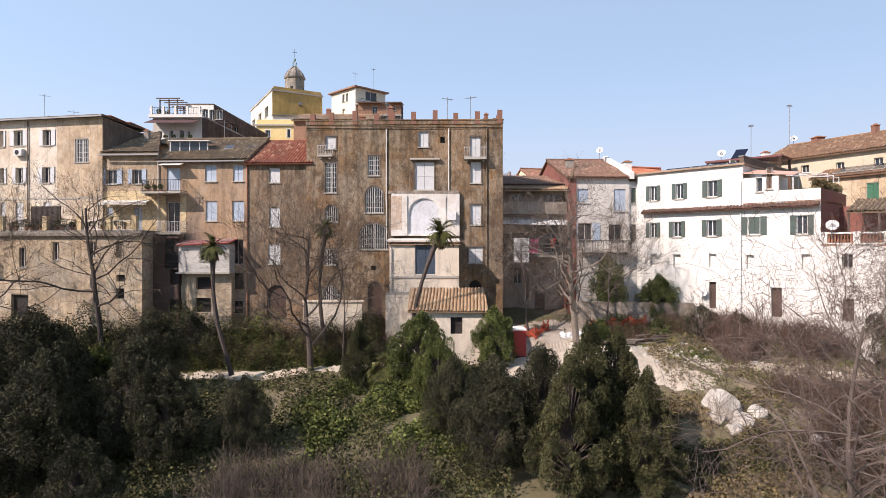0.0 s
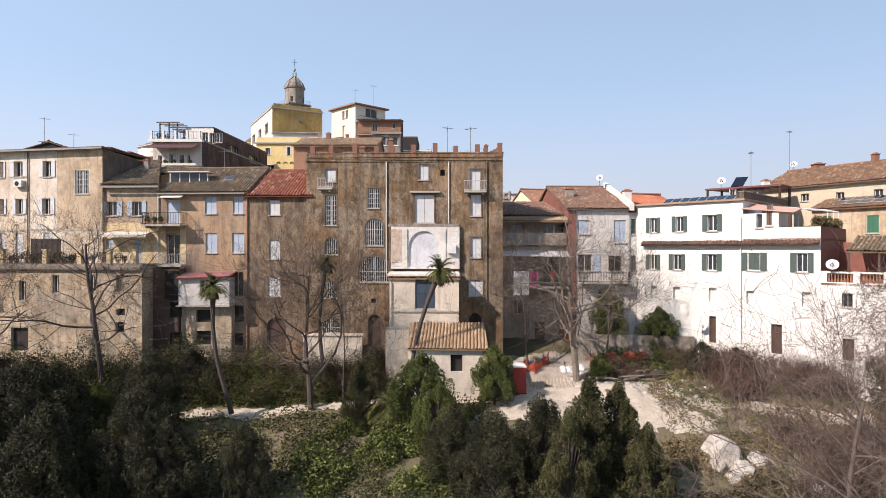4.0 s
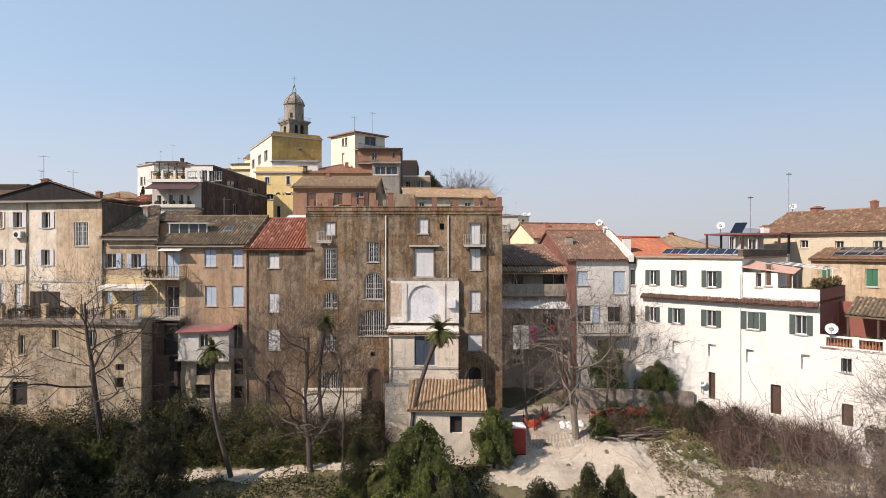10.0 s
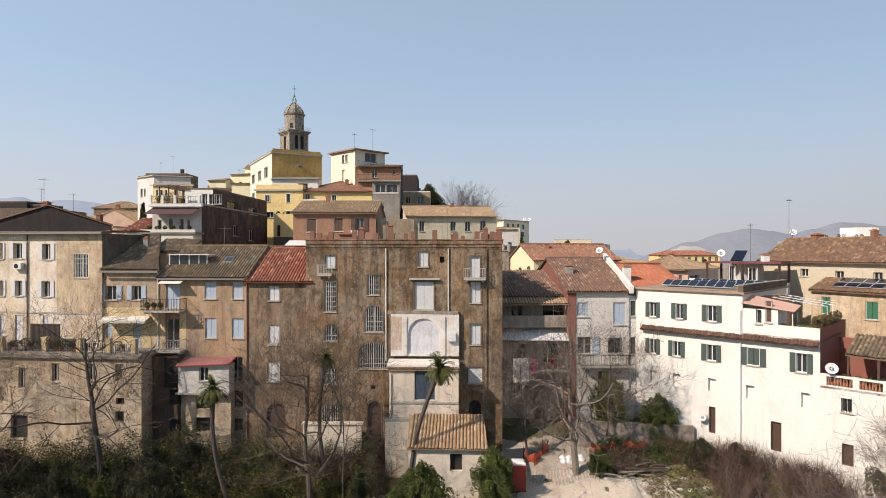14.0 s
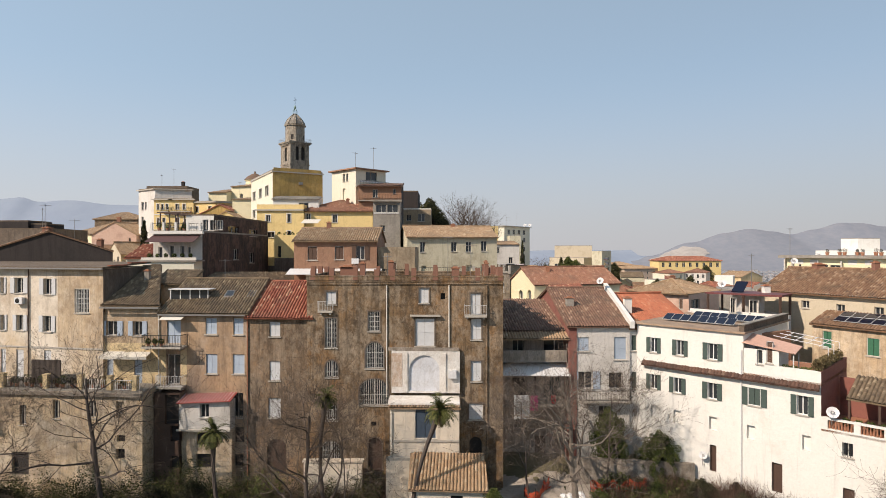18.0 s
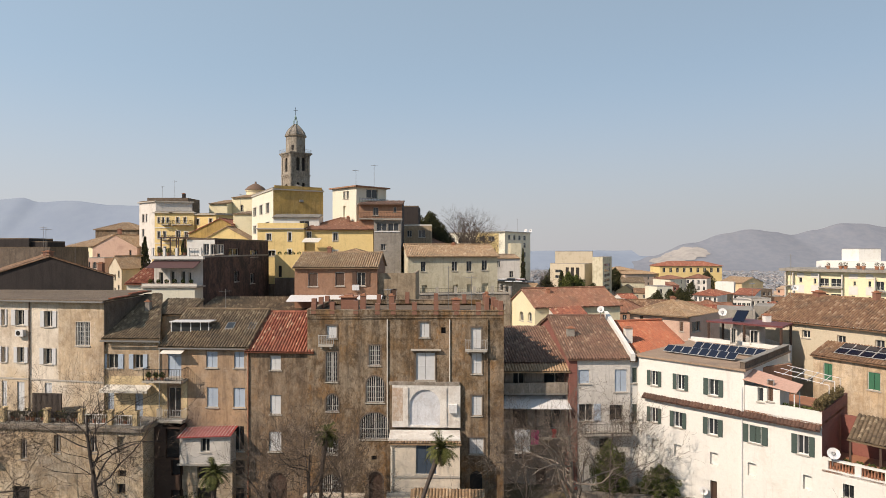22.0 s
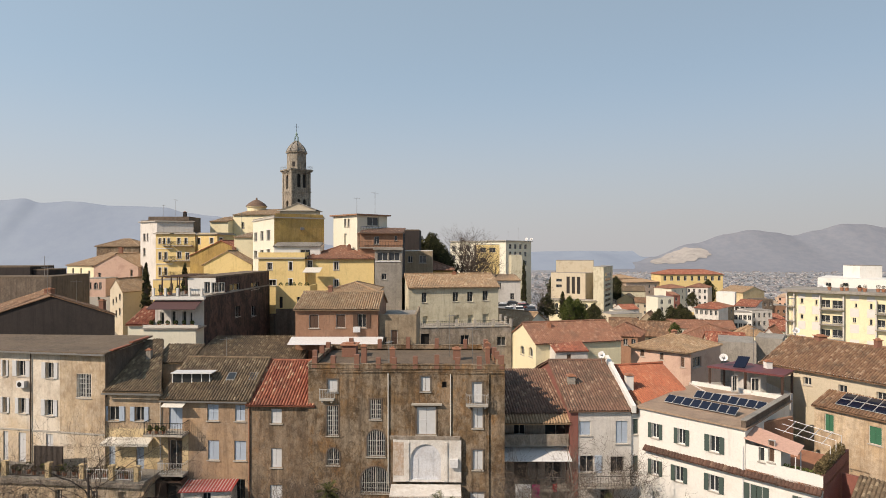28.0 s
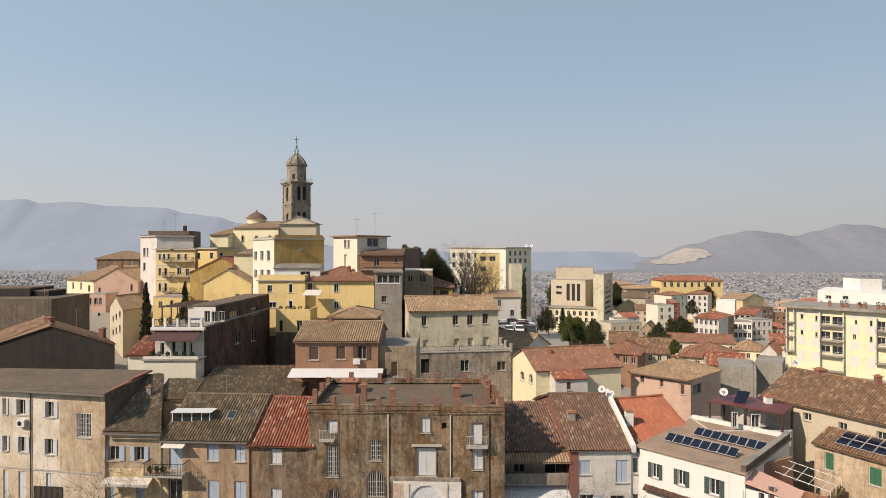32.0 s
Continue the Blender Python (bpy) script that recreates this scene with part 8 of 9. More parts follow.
# maroon roof pavilion
pav = thing("roof_canopy", (31.9, 59.4, 13.4), "maroon sheet roof on posts above a roof terrace", "canopy")
cp = [(27.5, 60.5), (32.8, 55.8), (35.3, 58.3), (31.9, 63.1)]
bm = bmesh.new()
hexa(bm, [(*p, 15.5) for p in cp], [(*p, 15.68) for p in cp])
part("roof", bm, "maroon_sheet", pav)
for p in cp + [(30.2, 58.1), (29.7, 61.8)]:
    bm = bmesh.new()
    x, y = p[0] * 0.94 + 31.9 * 0.06, p[1] * 0.94 + 59.4 * 0.06
    box(bm, x - 0.09, y - 0.09, 13.3, x + 0.09, y + 0.09, 15.5)
    part("post", bm, "dark_wood", pav)
bm = bmesh.new()
box(bm, 30.6, 59.2, 13.3, 33.0, 61.0, 15.48)
part("inner_wall", bm, "grey_white", pav)
tk = thing("solar_collector", (30.6, 59.5, 15.7), "tilted dark solar collector on the maroon roof", "solar panel")
bm = bmesh.new()
low = [(29.75, 59.5, 15.74), (30.7, 59.0, 15.74), (31.5, 59.5, 16.75), (30.55, 60.0, 16.75)]
hexa(bm, low, [(x - 0.04, y - 0.04, z + 0.07) for x, y, z in low])
part("panel", bm, "solar_glass", tk)
bm = bmesh.new()
tube(bm, [(31.0, 59.75, 15.66), (31.0, 59.75, 16.75)], 0.04, 5)
part("stand", bm, "zinc", tk)
chimney(33.2, 59.3, 15.66, 0.6, 0.7, "white_paint", True, "white chimney through the canopy roof")
dish(29.3, 60.6, 16.3, 0.42)

# white fronted house: red pier, band, balcony, party wall
s = pinkfront[1][0]
slab_on(pinkfront, 0, "red_pier", 0.0, 0.75, 0.003, 0.08, -1, 13.1, "red_render", "dark red painted strip")
balcony(pinkfront, 0, 1.0, 5.6, 0.9, 6.35, 0.95)
bm = bmesh.new()
hexa(bm, [(17.15, 52.8, 12.9), (17.55, 52.8, 12.9), (17.65, 62.0, 15.9), (17.25, 62.0, 15.9)], [(17.15, 52.8, 13.55), (17.55, 52.8, 13.55), (17.65, 62.0, 16.5), (17.25, 62.0, 16.5)])
part("party_wall", bm, "white_paint", pinkfront[0])
chimney(18.6, 58.2, 13.6, 0.7, 1.6, "white_paint")
chimney(12.6, 57.4, 14.6, 0.7, 0.7, "concrete")
dish(16.5, 60.5, 16.6, 0.38)
# shaded house: galleries, canopy, washing
s = shaded[1][0]
sheet("canopy", [s.at(-0.1, 2.6, 8.75), s.at(6.2, 2.6, 8.65), s.at(6.2, 0.05, 9.5), s.at(-0.1, 0.05, 9.5)], 0.06, "white_metal", "pale corrugated sheet canopy over a gallery", "canopy")
slab_on(shaded, 0, "gallery_floor", -0.1, 6.1, 0.003, 1.6, 9.75, 9.9, "concrete")
slab_on(shaded, 0, "gallery_parapet", -0.1, 6.1, 1.5, 1.62, 9.9, 10.85, "old_stone")
slab_on(shaded, 0, "gallery_floor", -0.1, 6.1, 0.003, 2.0, 5.75, 5.95, "concrete")
railing(shaded[0], s, 0, 6.1, 1.95, 5.95, 1.0)
bm = bmesh.new()
uvl = bm.loops.layers.uv.new("UVMap")
tile_slope(bm, s.at(-0.1, 1.9, 11.9), s.at(6.3, 1.9, 11.9), s.at(6.3, 0.0, 12.5), s.at(-0.1, 0.0, 12.5), uv=uvl)
part("lower_roof", bm, "tan_tiles", shaded[0])
for u in (0.1, 3.0, 5.9):
    slab_on(shaded, 0, "gallery_post", u, u + 0.16, 1.8, 1.96, 5.95, 8.8, "dark_wood")
plain("magenta_cloth", (0.45, 0.04, 0.18), 0.9)
plain("red_cloth", (0.45, 0.05, 0.05), 0.9)
for name, u0, u1, z0, z1, mat, lab in (("hanging_sheet", 0.75, 2.1, 5.35, 7.45, "white_cloth", "white bed sheet hung out to dry"), ("hanging_towel", 2.2, 2.85, 6.1, 7.4, "magenta_cloth", "magenta towel hung out to dry"), ("hanging_towel", 4.0, 4.4, 6.7, 7.45, "red_cloth", "small red cloth hung out to dry")):
    bm = bmesh.new()
    n = 10
    rows_ = [[bm.verts.new(s.at(u0 + (u1 - u0) * k / n, 4.4 + 0.04 * math.sin(k * 1.9) * (1 if j else 0.2), z1 - (z1 - z0) * j / 3)) for k in range(n + 1)] for j in range(4)]
    for r0, r1 in zip(rows_, rows_[1:]):
        for k in range(n):
            bm.faces.new((r0[k], r0[k + 1], r1[k + 1], r1[k]))
    bmesh.ops.solidify(bm, geom=bm.faces[:], thickness=0.012)
    tagged(part(name, bm, mat, None, "", True), lab, "washing", "washing on the line")
# low wall beside the yard
lw = thing("garden_wall", (15, 51, 0), "low rubble stone wall with climbing plants", "wall")
bm = bmesh.new()
gs = Side((11.3, 50.6), (21.4, 49.0))
gs.box(bm, 0, gs.length, -0.4, 0, -2.0, 1.9)
part("masonry", bm, "old_stone", lw)

# ---- terraces behind the front row ----
s = terr[1][0]
slab_on(terr, 0, "balcony_floor", -0.4, 6.1, 0.003, 2.4, 18.72, 18.9, "concrete")
slab_on(terr, 0, "balcony_parapet", -0.3, 6.0, 2.12, 2.22, 18.9, 19.2, "awning_cloth")
sheet("awning", [s.at(0.0, 0.05, 21.75), s.at(5.6, 0.05, 21.75), s.at(5.6, 2.1, 20.95), s.at(0.0, 2.1, 20.95)], 0.04, "plum_cloth", "dark maroon awning over the balcony doors", "awning")
slab_on(terr, 0, "roof_edge", -0.3, 6.0, 0.003, 0.5, 21.95, 22.3, "white_paint")
for k in range(5):
    slab_on(terr, 0, "terrace_pier", -0.2 + k * 1.42, 0.05 + k * 1.42, 0.1, 0.35, 22.35, 23.3, "white_paint")
railing(terr[0], s, 0, 5.8, 0.2, 22.35, 0.85, "iron", 0.3)
perg = thing("pergola", (-32.6, 72, 22.3), "timber pergola on a roof terrace", "pergola")
for x in (-34.0, -32.9, -31.9):
    for y in (69.5, 73.5, 77.5):
        bm = bmesh.new()
        box(bm, x - 0.06, y - 0.06, 22.3, x + 0.06, y + 0.06, 24.5)
        part("post", bm, "dark_wood", perg)
for k in range(9):
    bm = bmesh.new()
    box(bm, -34.3, 69.2 + k, 24.5, -31.5, 69.32 + k, 24.62)
    part("rafter", bm, "dark_wood", perg)
for k in range(14):
    p = (-33.9 + (k % 5) * 0.6, 69.0 + k * 0.9)
    pot(p[0], p[1], 22.35, 0.4, 0.5, 140 + k)
for k in range(6):
    p = s.at(0.4 + k * 0.95, 1.7, 18.9)
    pot(p.x, p.y, 18.9, 0.35, 0.4, 160 + k)
sheet("awning", [(-17.3, 65.45, 17.9), (-6.9, 65.45, 17.9), (-6.9, 63.4, 17.35), (-17.3, 63.4, 17.35)], 0.05, "white_metal", "long white awning below the salmon house", "awning")
ac = thing("air_conditioner", (-9.9, 65.2, 18.6), "white air conditioner unit on a wall", "air conditioner")
bm = bmesh.new()
box(bm, -10.3, 65.05, 18.5, -9.5, 65.4, 19.1)
part("case", bm, "white_metal", ac)
for h, z in ((annexb, 19.65), (terrblock, 16.3), (yel2, 26.6), (terr88, 21.5)):
    for i in (0, 1):
        sd = h[1][i]
        bm = bmesh.new()
        top = max(v_.co.z for o_ in h[0].children if o_.name.startswith("wall") for v_ in o_.data.vertices)
        sd.box(bm, 0, sd.length, -0.22, 0.004, top - 0.01, top + (0.3 if h is terrblock else 0.75))
        part("parapet", bm, h[0]["plaster"], h[0])
for i in (0, 1):
    sd = terrblock[1][i]
    n = int(sd.length / 2.6)
    for k in range(n + 1):
        slab_on(terrblock, i, "terrace_pier", k * sd.length / n - 0.2, k * sd.length / n + 0.2, -0.26, 0.05, 16.55, 17.75, "sill_stone")
    slab_on(terrblock, i, "coping", -0.1, sd.length, -0.2, 0.14, 16.72, 16.86, "sill_stone")
    railing(terrblock[0], sd, 0, sd.length, -0.1, 16.86, 0.7, "iron", 0.3)
balcony(annexb, 0, 0.8, 3.1, 1.0, 16.9, 1.0)
for k in range(5):
    p = terr88[1][0].at(0.6 + k * 1.0, -0.5, 0)
    pot(p.x, p.y, 21.75, 0.4, 0.6, 180 + k)
sheet("awning", [(-22.3, 92.9, 24.9), (-19.6, 92.9, 24.9), (-19.6, 90.6, 24.2), (-22.3, 90.6, 24.2)], 0.05, "awning_cloth", "pale awning on a yellow house terrace", "awning")
# white box of the narrow house
s = narrow[1][0]
slab_on(narrow, 0, "window_surround", 0.1, 4.2, 0.003, 0.1, 25.85, 26.0, "white_metal")
slab_on(narrow, 0, "roof_edge", -0.2, 4.6, 0.003, 0.4, 27.75, 28.05, "concrete")
railing(redtop[0], redtop[1][0], 0, 7.0, 0.5, 28.2, 1.0, "iron", 0.25)
slab_on(redtop, 0, "balcony_floor", 0, 7.0, 0.003, 0.6, 28.0, 28.2, "concrete")

roof_slab(tall, 33.6, "salmon_plaster", over=0.7, thick=0.22, label="overhanging pinkish roof slab")
slab_on(tall, 1, "glazed_front", 0.8, 5.9, 0.003, 0.06, 31.5, 31.75, "white_metal")
slab_on(tall, 1, "balcony_floor", -0.1, 6.2, 0.003, 1.0, 30.6, 30.8, "concrete")
railing(tall[0], tall[1][1], 0, 6.1, 0.95, 30.8, 0.9, "iron", 0.3)

# ---- church and bell tower ----
tw_c, tw_a, tw_s = Vector((-42.8, 162.0)), radians(41), 5.75
d1, d2 = Vector((math.cos(tw_a), math.sin(tw_a))), Vector((-math.sin(tw_a), math.cos(tw_a)))


def tower_plan(grow):
    c = tw_c + (d1 + d2) * tw_s / 2
    return [c + (a * d1 + b_ * d2) * (tw_s / 2 + grow) for a, b_ in ((-1, -1), (1, -1), (1, 1), (-1, 1))]


tower = house("bell_tower", "square stone bell tower with paired arched openings", [tuple(p) for p in tower_plan(0)], 22, 50.6, "tower_stone", None,
              {0: [(2.2, 45.9, 1.1, 3.9, "Ad"), (3.9, 45.9, 1.1, 3.9, "Ad"), (2.2, 40.0, 1.0, 2.6, "Ad"), (3.9, 40.0, 1.0, 2.6, "Ad")], 3: [(2.9, 45.6, 1.3, 4.0, "Ad"), (2.9, 39.2, 1.3, 3.0, "Ad")]}, category="bell tower", deep=0.6)
for z, g, hgt in ((44.5, 0.22, 0.35), (38.6, 0.2, 0.3), (50.4, 0.35, 0.3), (50.7, 0.6, 0.35)):
    bm = bmesh.new()
    q = tower_plan(g)
    hexa(bm, [(*p, z) for p in q], [(*p, z + hgt) for p in q])
    part("cornice", bm, "tower_stone", tower[0])
for i in (0, 3):
    sd = tower[1][i]
    for z0, z1 in ((38.95, 44.5), (44.9, 50.4)):
        for u0, u1 in ((0.0, 0.6), (sd.length - 0.6, sd.length)):
            slab_on(tower, i, "pilaster", u0, u1, 0.003, 0.14, z0, z1, "tower_stone")
        slab_on(tower, i, "frieze", 0.6, sd.length - 0.6, 0.003, 0.09, z1 - 0.5, z1, "tower_stone")
    for k in range(9):
        slab_on(tower, i, "corbel", 0.15 + k * 0.64, 0.42 + k * 0.64, 0.003, 0.3, 50.0, 50.4, "tower_stone")
q = tower_plan(0.5)
for i in range(4):
    sd = Side(q[i], q[(i + 1) % 4])
    railing(tower[0], sd, 0, sd.length, 0, 51.05, 1.0, "tower_stone", 0.45, "gallery_rail")
cc = tw_c + (d1 + d2) * tw_s / 2
c3 = Vector((cc.x, cc.y, 0))
bm = bmesh.new()
lathe(bm, c3, ((2.7, 51.0), (2.7, 55.7), (3.0, 55.8), (3.1, 56.2), (2.6, 56.3)), 8, tw_a + math.pi / 8)
part("octagon", bm, "tower_stone", tower[0])
bm = bmesh.new()
lathe(bm, c3, ((2.85, 56.3), (2.45, 57.2), (1.8, 58.1), (1.0, 58.9), (0.6, 59.3), (0.6, 59.5)), 8, tw_a + math.pi / 8)
part("cupola", bm, "cupola_stone", tower[0], "weathered grey stone cupola")
for k in range(8):
    a = tw_a + math.pi / 8 + k * math.pi / 4
    bm = bmesh.new()
    tube(bm, [c3 + Vector((r * math.cos(a), r * math.sin(a), z)) for r, z in ((2.85, 56.32), (2.45, 57.25), (1.8, 58.15), (1.0, 58.95), (0.6, 59.35))], 0.11, 5)
    part("cupola_rib", bm, "tower_stone", tower[0])
for k in range(4):
    bm = bmesh.new()
    a = tw_a + k * math.pi / 2
    e = c3 + Vector((0.62 * math.cos(a), 0.62 * math.sin(a), 0))
    tube(bm, [e + Vector((0, 0, 59.2)), e + Vector((0, 0, 60.4)), c3 + Vector((0, 0, 61.3))], 0.09, 5)
    part("lantern_rib", bm, "copper", tower[0])
bm = bmesh.new()
lathe(bm, c3, ((0.05, 60.9), (0.32, 61.2), (0.35, 61.5), (0.1, 61.9), (0.05, 62.2)), 8)
part("finial", bm, "copper", tower[0])
bm = bmesh.new()
tube(bm, [c3 + Vector((0, 0, 62.1)), c3 + Vector((0, 0, 64.4))], 0.06, 5)
tube(bm, [c3 + Vector((-0.6, 0, 63.5)), c3 + Vector((0.6, 0, 63.5))], 0.06, 5)
part("cross", bm, "iron", tower[0])
for k in range(8):
    a = tw_a + k * math.pi / 4
    bm = bmesh.new()
    o = c3 + Vector((2.5 * math.cos(a), 2.5 * math.sin(a), 0))
    sd = Side((o.x + 0.5 * math.sin(a), o.y - 0.5 * math.cos(a)), (o.x - 0.5 * math.sin(a), o.y + 0.5 * math.cos(a)))
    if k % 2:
        # dark block on the solid octagon, as the shade of an opening
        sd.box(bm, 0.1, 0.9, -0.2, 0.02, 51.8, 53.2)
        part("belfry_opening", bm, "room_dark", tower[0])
    else:
        lathe(bm, (0, 0, 0), ((0.75, 0), (0.75, 0.06), (0.6, 0.08)), 16)
        bmesh.ops.transform(bm, matrix=Matrix.Translation(o + Vector((0, 0, 54.0))) @ Vector((math.cos(a), math.sin(a), 0)).to_track_quat("Z", "Y").to_matrix().to_4x4(), verts=bm.verts)
        part("clock_face", bm, "concrete", tower[0], "round stone clock face")
tower[0].location.z -= 0.5
ch = house("church", "cream church with a pedimented front and tiled nave roof", [(-44.2, 155), (-34.4, 155), (-34.4, 159.5), (-44.2, 159.5)], 20, 38.4, "beige_plaster", ("gable_y", 1.9, "concrete", 0.5), {}, category="church", cornice=0.6)
house("church_nave", "long cream church nave with a red tiled roof", [(-57.5, 157), (-44.3, 154), (-44.3, 172), (-57.5, 172)], 20, 37.2, "lemon_plaster", ("shed", 2.4, "tan_tiles", 0.5), {0: [(3, 33.4, 0.9, 1.8, "Ap"), (7, 33.4, 0.9, 1.8, "Ap"), (11, 33.4, 0.9, 1.8, "Ap")]}, category="church")
house("church_nave", "low cream chapel wing with a tiled roof", [(-62.5, 154), (-57.5, 153.5), (-57.5, 165), (-62.5, 165)], 20, 35.3, "lemon_plaster", ("shed", 1.8, "tan_tiles", 0.5), {}, category="church")
dm = thing("church_dome", (-55.3, 170, 36), "round drum with a shallow conical dome", "dome")
bm = bmesh.new()
lathe(bm, (-55.3, 170, 0), ((2.6, 36.0), (2.6, 40.0), (2.9, 40.1), (2.9, 40.4)), 20)
part("drum", bm, "lemon_plaster", dm)
bm = bmesh.new()
lathe(bm, (-55.3, 170, 0), ((3.1, 40.4), (2.2, 41.4), (0.9, 42.2), (0.3, 42.4), (0.2, 43.0)), 20)
part("cap", bm, "dome_tile", dm)
# terrace on the public building: white plant boxes and rail
bm = bmesh.new()
hs = hall[1][1]
hs.box(bm, 0.2, 8.4, -0.3, 0.06, 33.4, 33.9)
part("parapet", bm, "mustard_plaster", hall[0])
slab_on(hall, 1, "light_fixture", 4.4, 5.0, 0.003, 0.5, 31.2, 31.6, "zinc")
house("roof_room", "white rooftop room below the ochre wall", [(-27.9, 94.6), (-20.5, 95.2), (-20.5, 98), (-27.9, 97.0)], 24, 28.4, "white_paint", ("shed", 0.6, "concrete", 0.3), {0: [(5.0, 26.2, 1.6, 1.6, "p")]}, category="roof room")

# ---- aerials, dishes, chimneys over the roofs ----
for x, y, z, h in ((-49.6, 72, 22.2, 3.6), (-46.6, 73, 21.2, 2.8), (-64.5, 93, 23.4, 3.4), (0.5, 57, 17.3, 4.2), (2.6, 53.5, 17.3, 3.4), (-5, 52, 17.3, 2.4), (32.6, 61, 15.7, 4.0), (38.6, 64.2, 17.6, 5.0), (-21.5, 57, 17.2, 2.0), (-12, 100, 33.8, 4.0), (-15, 99, 33.8, 3.0), (-68, 146, 35.5, 5), (-73, 150, 35.5, 4), (-51, 145, 32, 5), (40, 312, 32.4, 7), (34, 308, 32.4, 5), (9, 325, 32.4, 5)):
    antenna(x, y, z, h, x)
for x, y, z in ((39.2, 64.4, 18.6), (92, 141, 18.4), (45, 316, 33), (48, 318, 33), (24.5, 66, 14.0), (21.0, 72.5, 13.2)):
    dish(x, y, z, 0.36 if y < 100 else 0.9)
for x, y, z, w, h, m_ in ((-28.9, 56.5, 16.8, 0.45, 1.2, "concrete"), (40.6, 62.4, 17.9, 0.9, 0.6, "brick"), (43.2, 57.6, 17.9, 0.5, 0.9, "brick"), (-13.8, 70, 22.3, 0.5, 1.0, "brick"), (1.6, 93.9, 23.6, 0.6, 0.5, "terracotta"), (-43.6, 73.5, 20.4, 0.6, 0.9, "brick"), (-50.0, 73.0, 22.1, 0.8, 0.7, "brick"), (14.5, 80, 16.4, 0.5, 1.2, "terracotta"), (32.6, 82, 15.4, 0.6, 0.9, "brick"), (-16, 97, 27.5, 0.5, 1.0, "brick"), (-67, 149, 35.4, 0.7, 2.0, "dark_render"), (-83, 148, 27, 0.8, 1.2, "brick"), (-43, 118, 27, 0.7, 1.2, "brick"), (92, 128, 18.3, 0.8, 1.0, "concrete")):
    chimney(x, y, z, w, h, m_)
# balconies of the cream apartment block
cs = creamblock[1][0]
for u0, u1, z in [(6.4, 10.9, k) for k in (14.7, 11.35, 8.1, 4.8)] + [(16.4, 21.0, k) for k in (14.3, 10.95, 7.6)] + [(-0.1, 1.6, k) for k in (14.9, 11.6, 8.3)]:
    bal = slab_on(creamblock, 0, "balcony", u0, u1, 0.003, 1.2, z - 0.18, z, "concrete")
    railing(bal, cs, u0, u1, 1.12, z, 0.95, "pale_iron", 0.3)
    slab_on(creamblock, 0, "loggia_wall", u0, u0 + 0.2, 0.003, 1.0, z, z + 2.9, "grey_white")
    slab_on(creamblock, 0, "loggia_wall", u1 - 0.2, u1, 0.003, 1.0, z, z + 2.9, "grey_white")
for u0, u1 in ((4.9, 6.3), (11.9, 13.5), (14.9, 16.2), (2.2, 3.6)):
    for z0, z1 in ((16.75, 17.8), (13.3, 15.1), (9.8, 11.6), (6.2, 8.4)):
        slab_on(creamblock, 0, "facade_panel", u0, u1, 0.003, 0.05, z0, z1, "facade_panel")
bm = bmesh.new()
cs.box(bm, -1.2, cs.length + 1, -12.6, 1.3, 18.15, 18.75)
part("roof_edge", bm, "concrete", creamblock[0])
for k in range(9):
    p = cs.at(8 + k * 1.6 + 0.7 * (k % 2), -1.0, 0)
    pot(p.x, p.y, 18.76, 0.8, 0.55 + 0.1 * (k % 3), 200 + k, "holm_leaf")
# balconies of the yellow apartment house
for i, ua, ub in ((1, 0.3, 4.7), (0, 1.9, 3.6)):
    for z in (28.7, 25.3, 21.8):
        balcony(apt, i, ua, ub, 1.0, z, 0.95)
for z in (27.9, 24.4):
    slab_on(apt, 0, "string_course", 0, apt[1][0].length, 0.003, 0.08, z, z + 0.2, "white_paint")

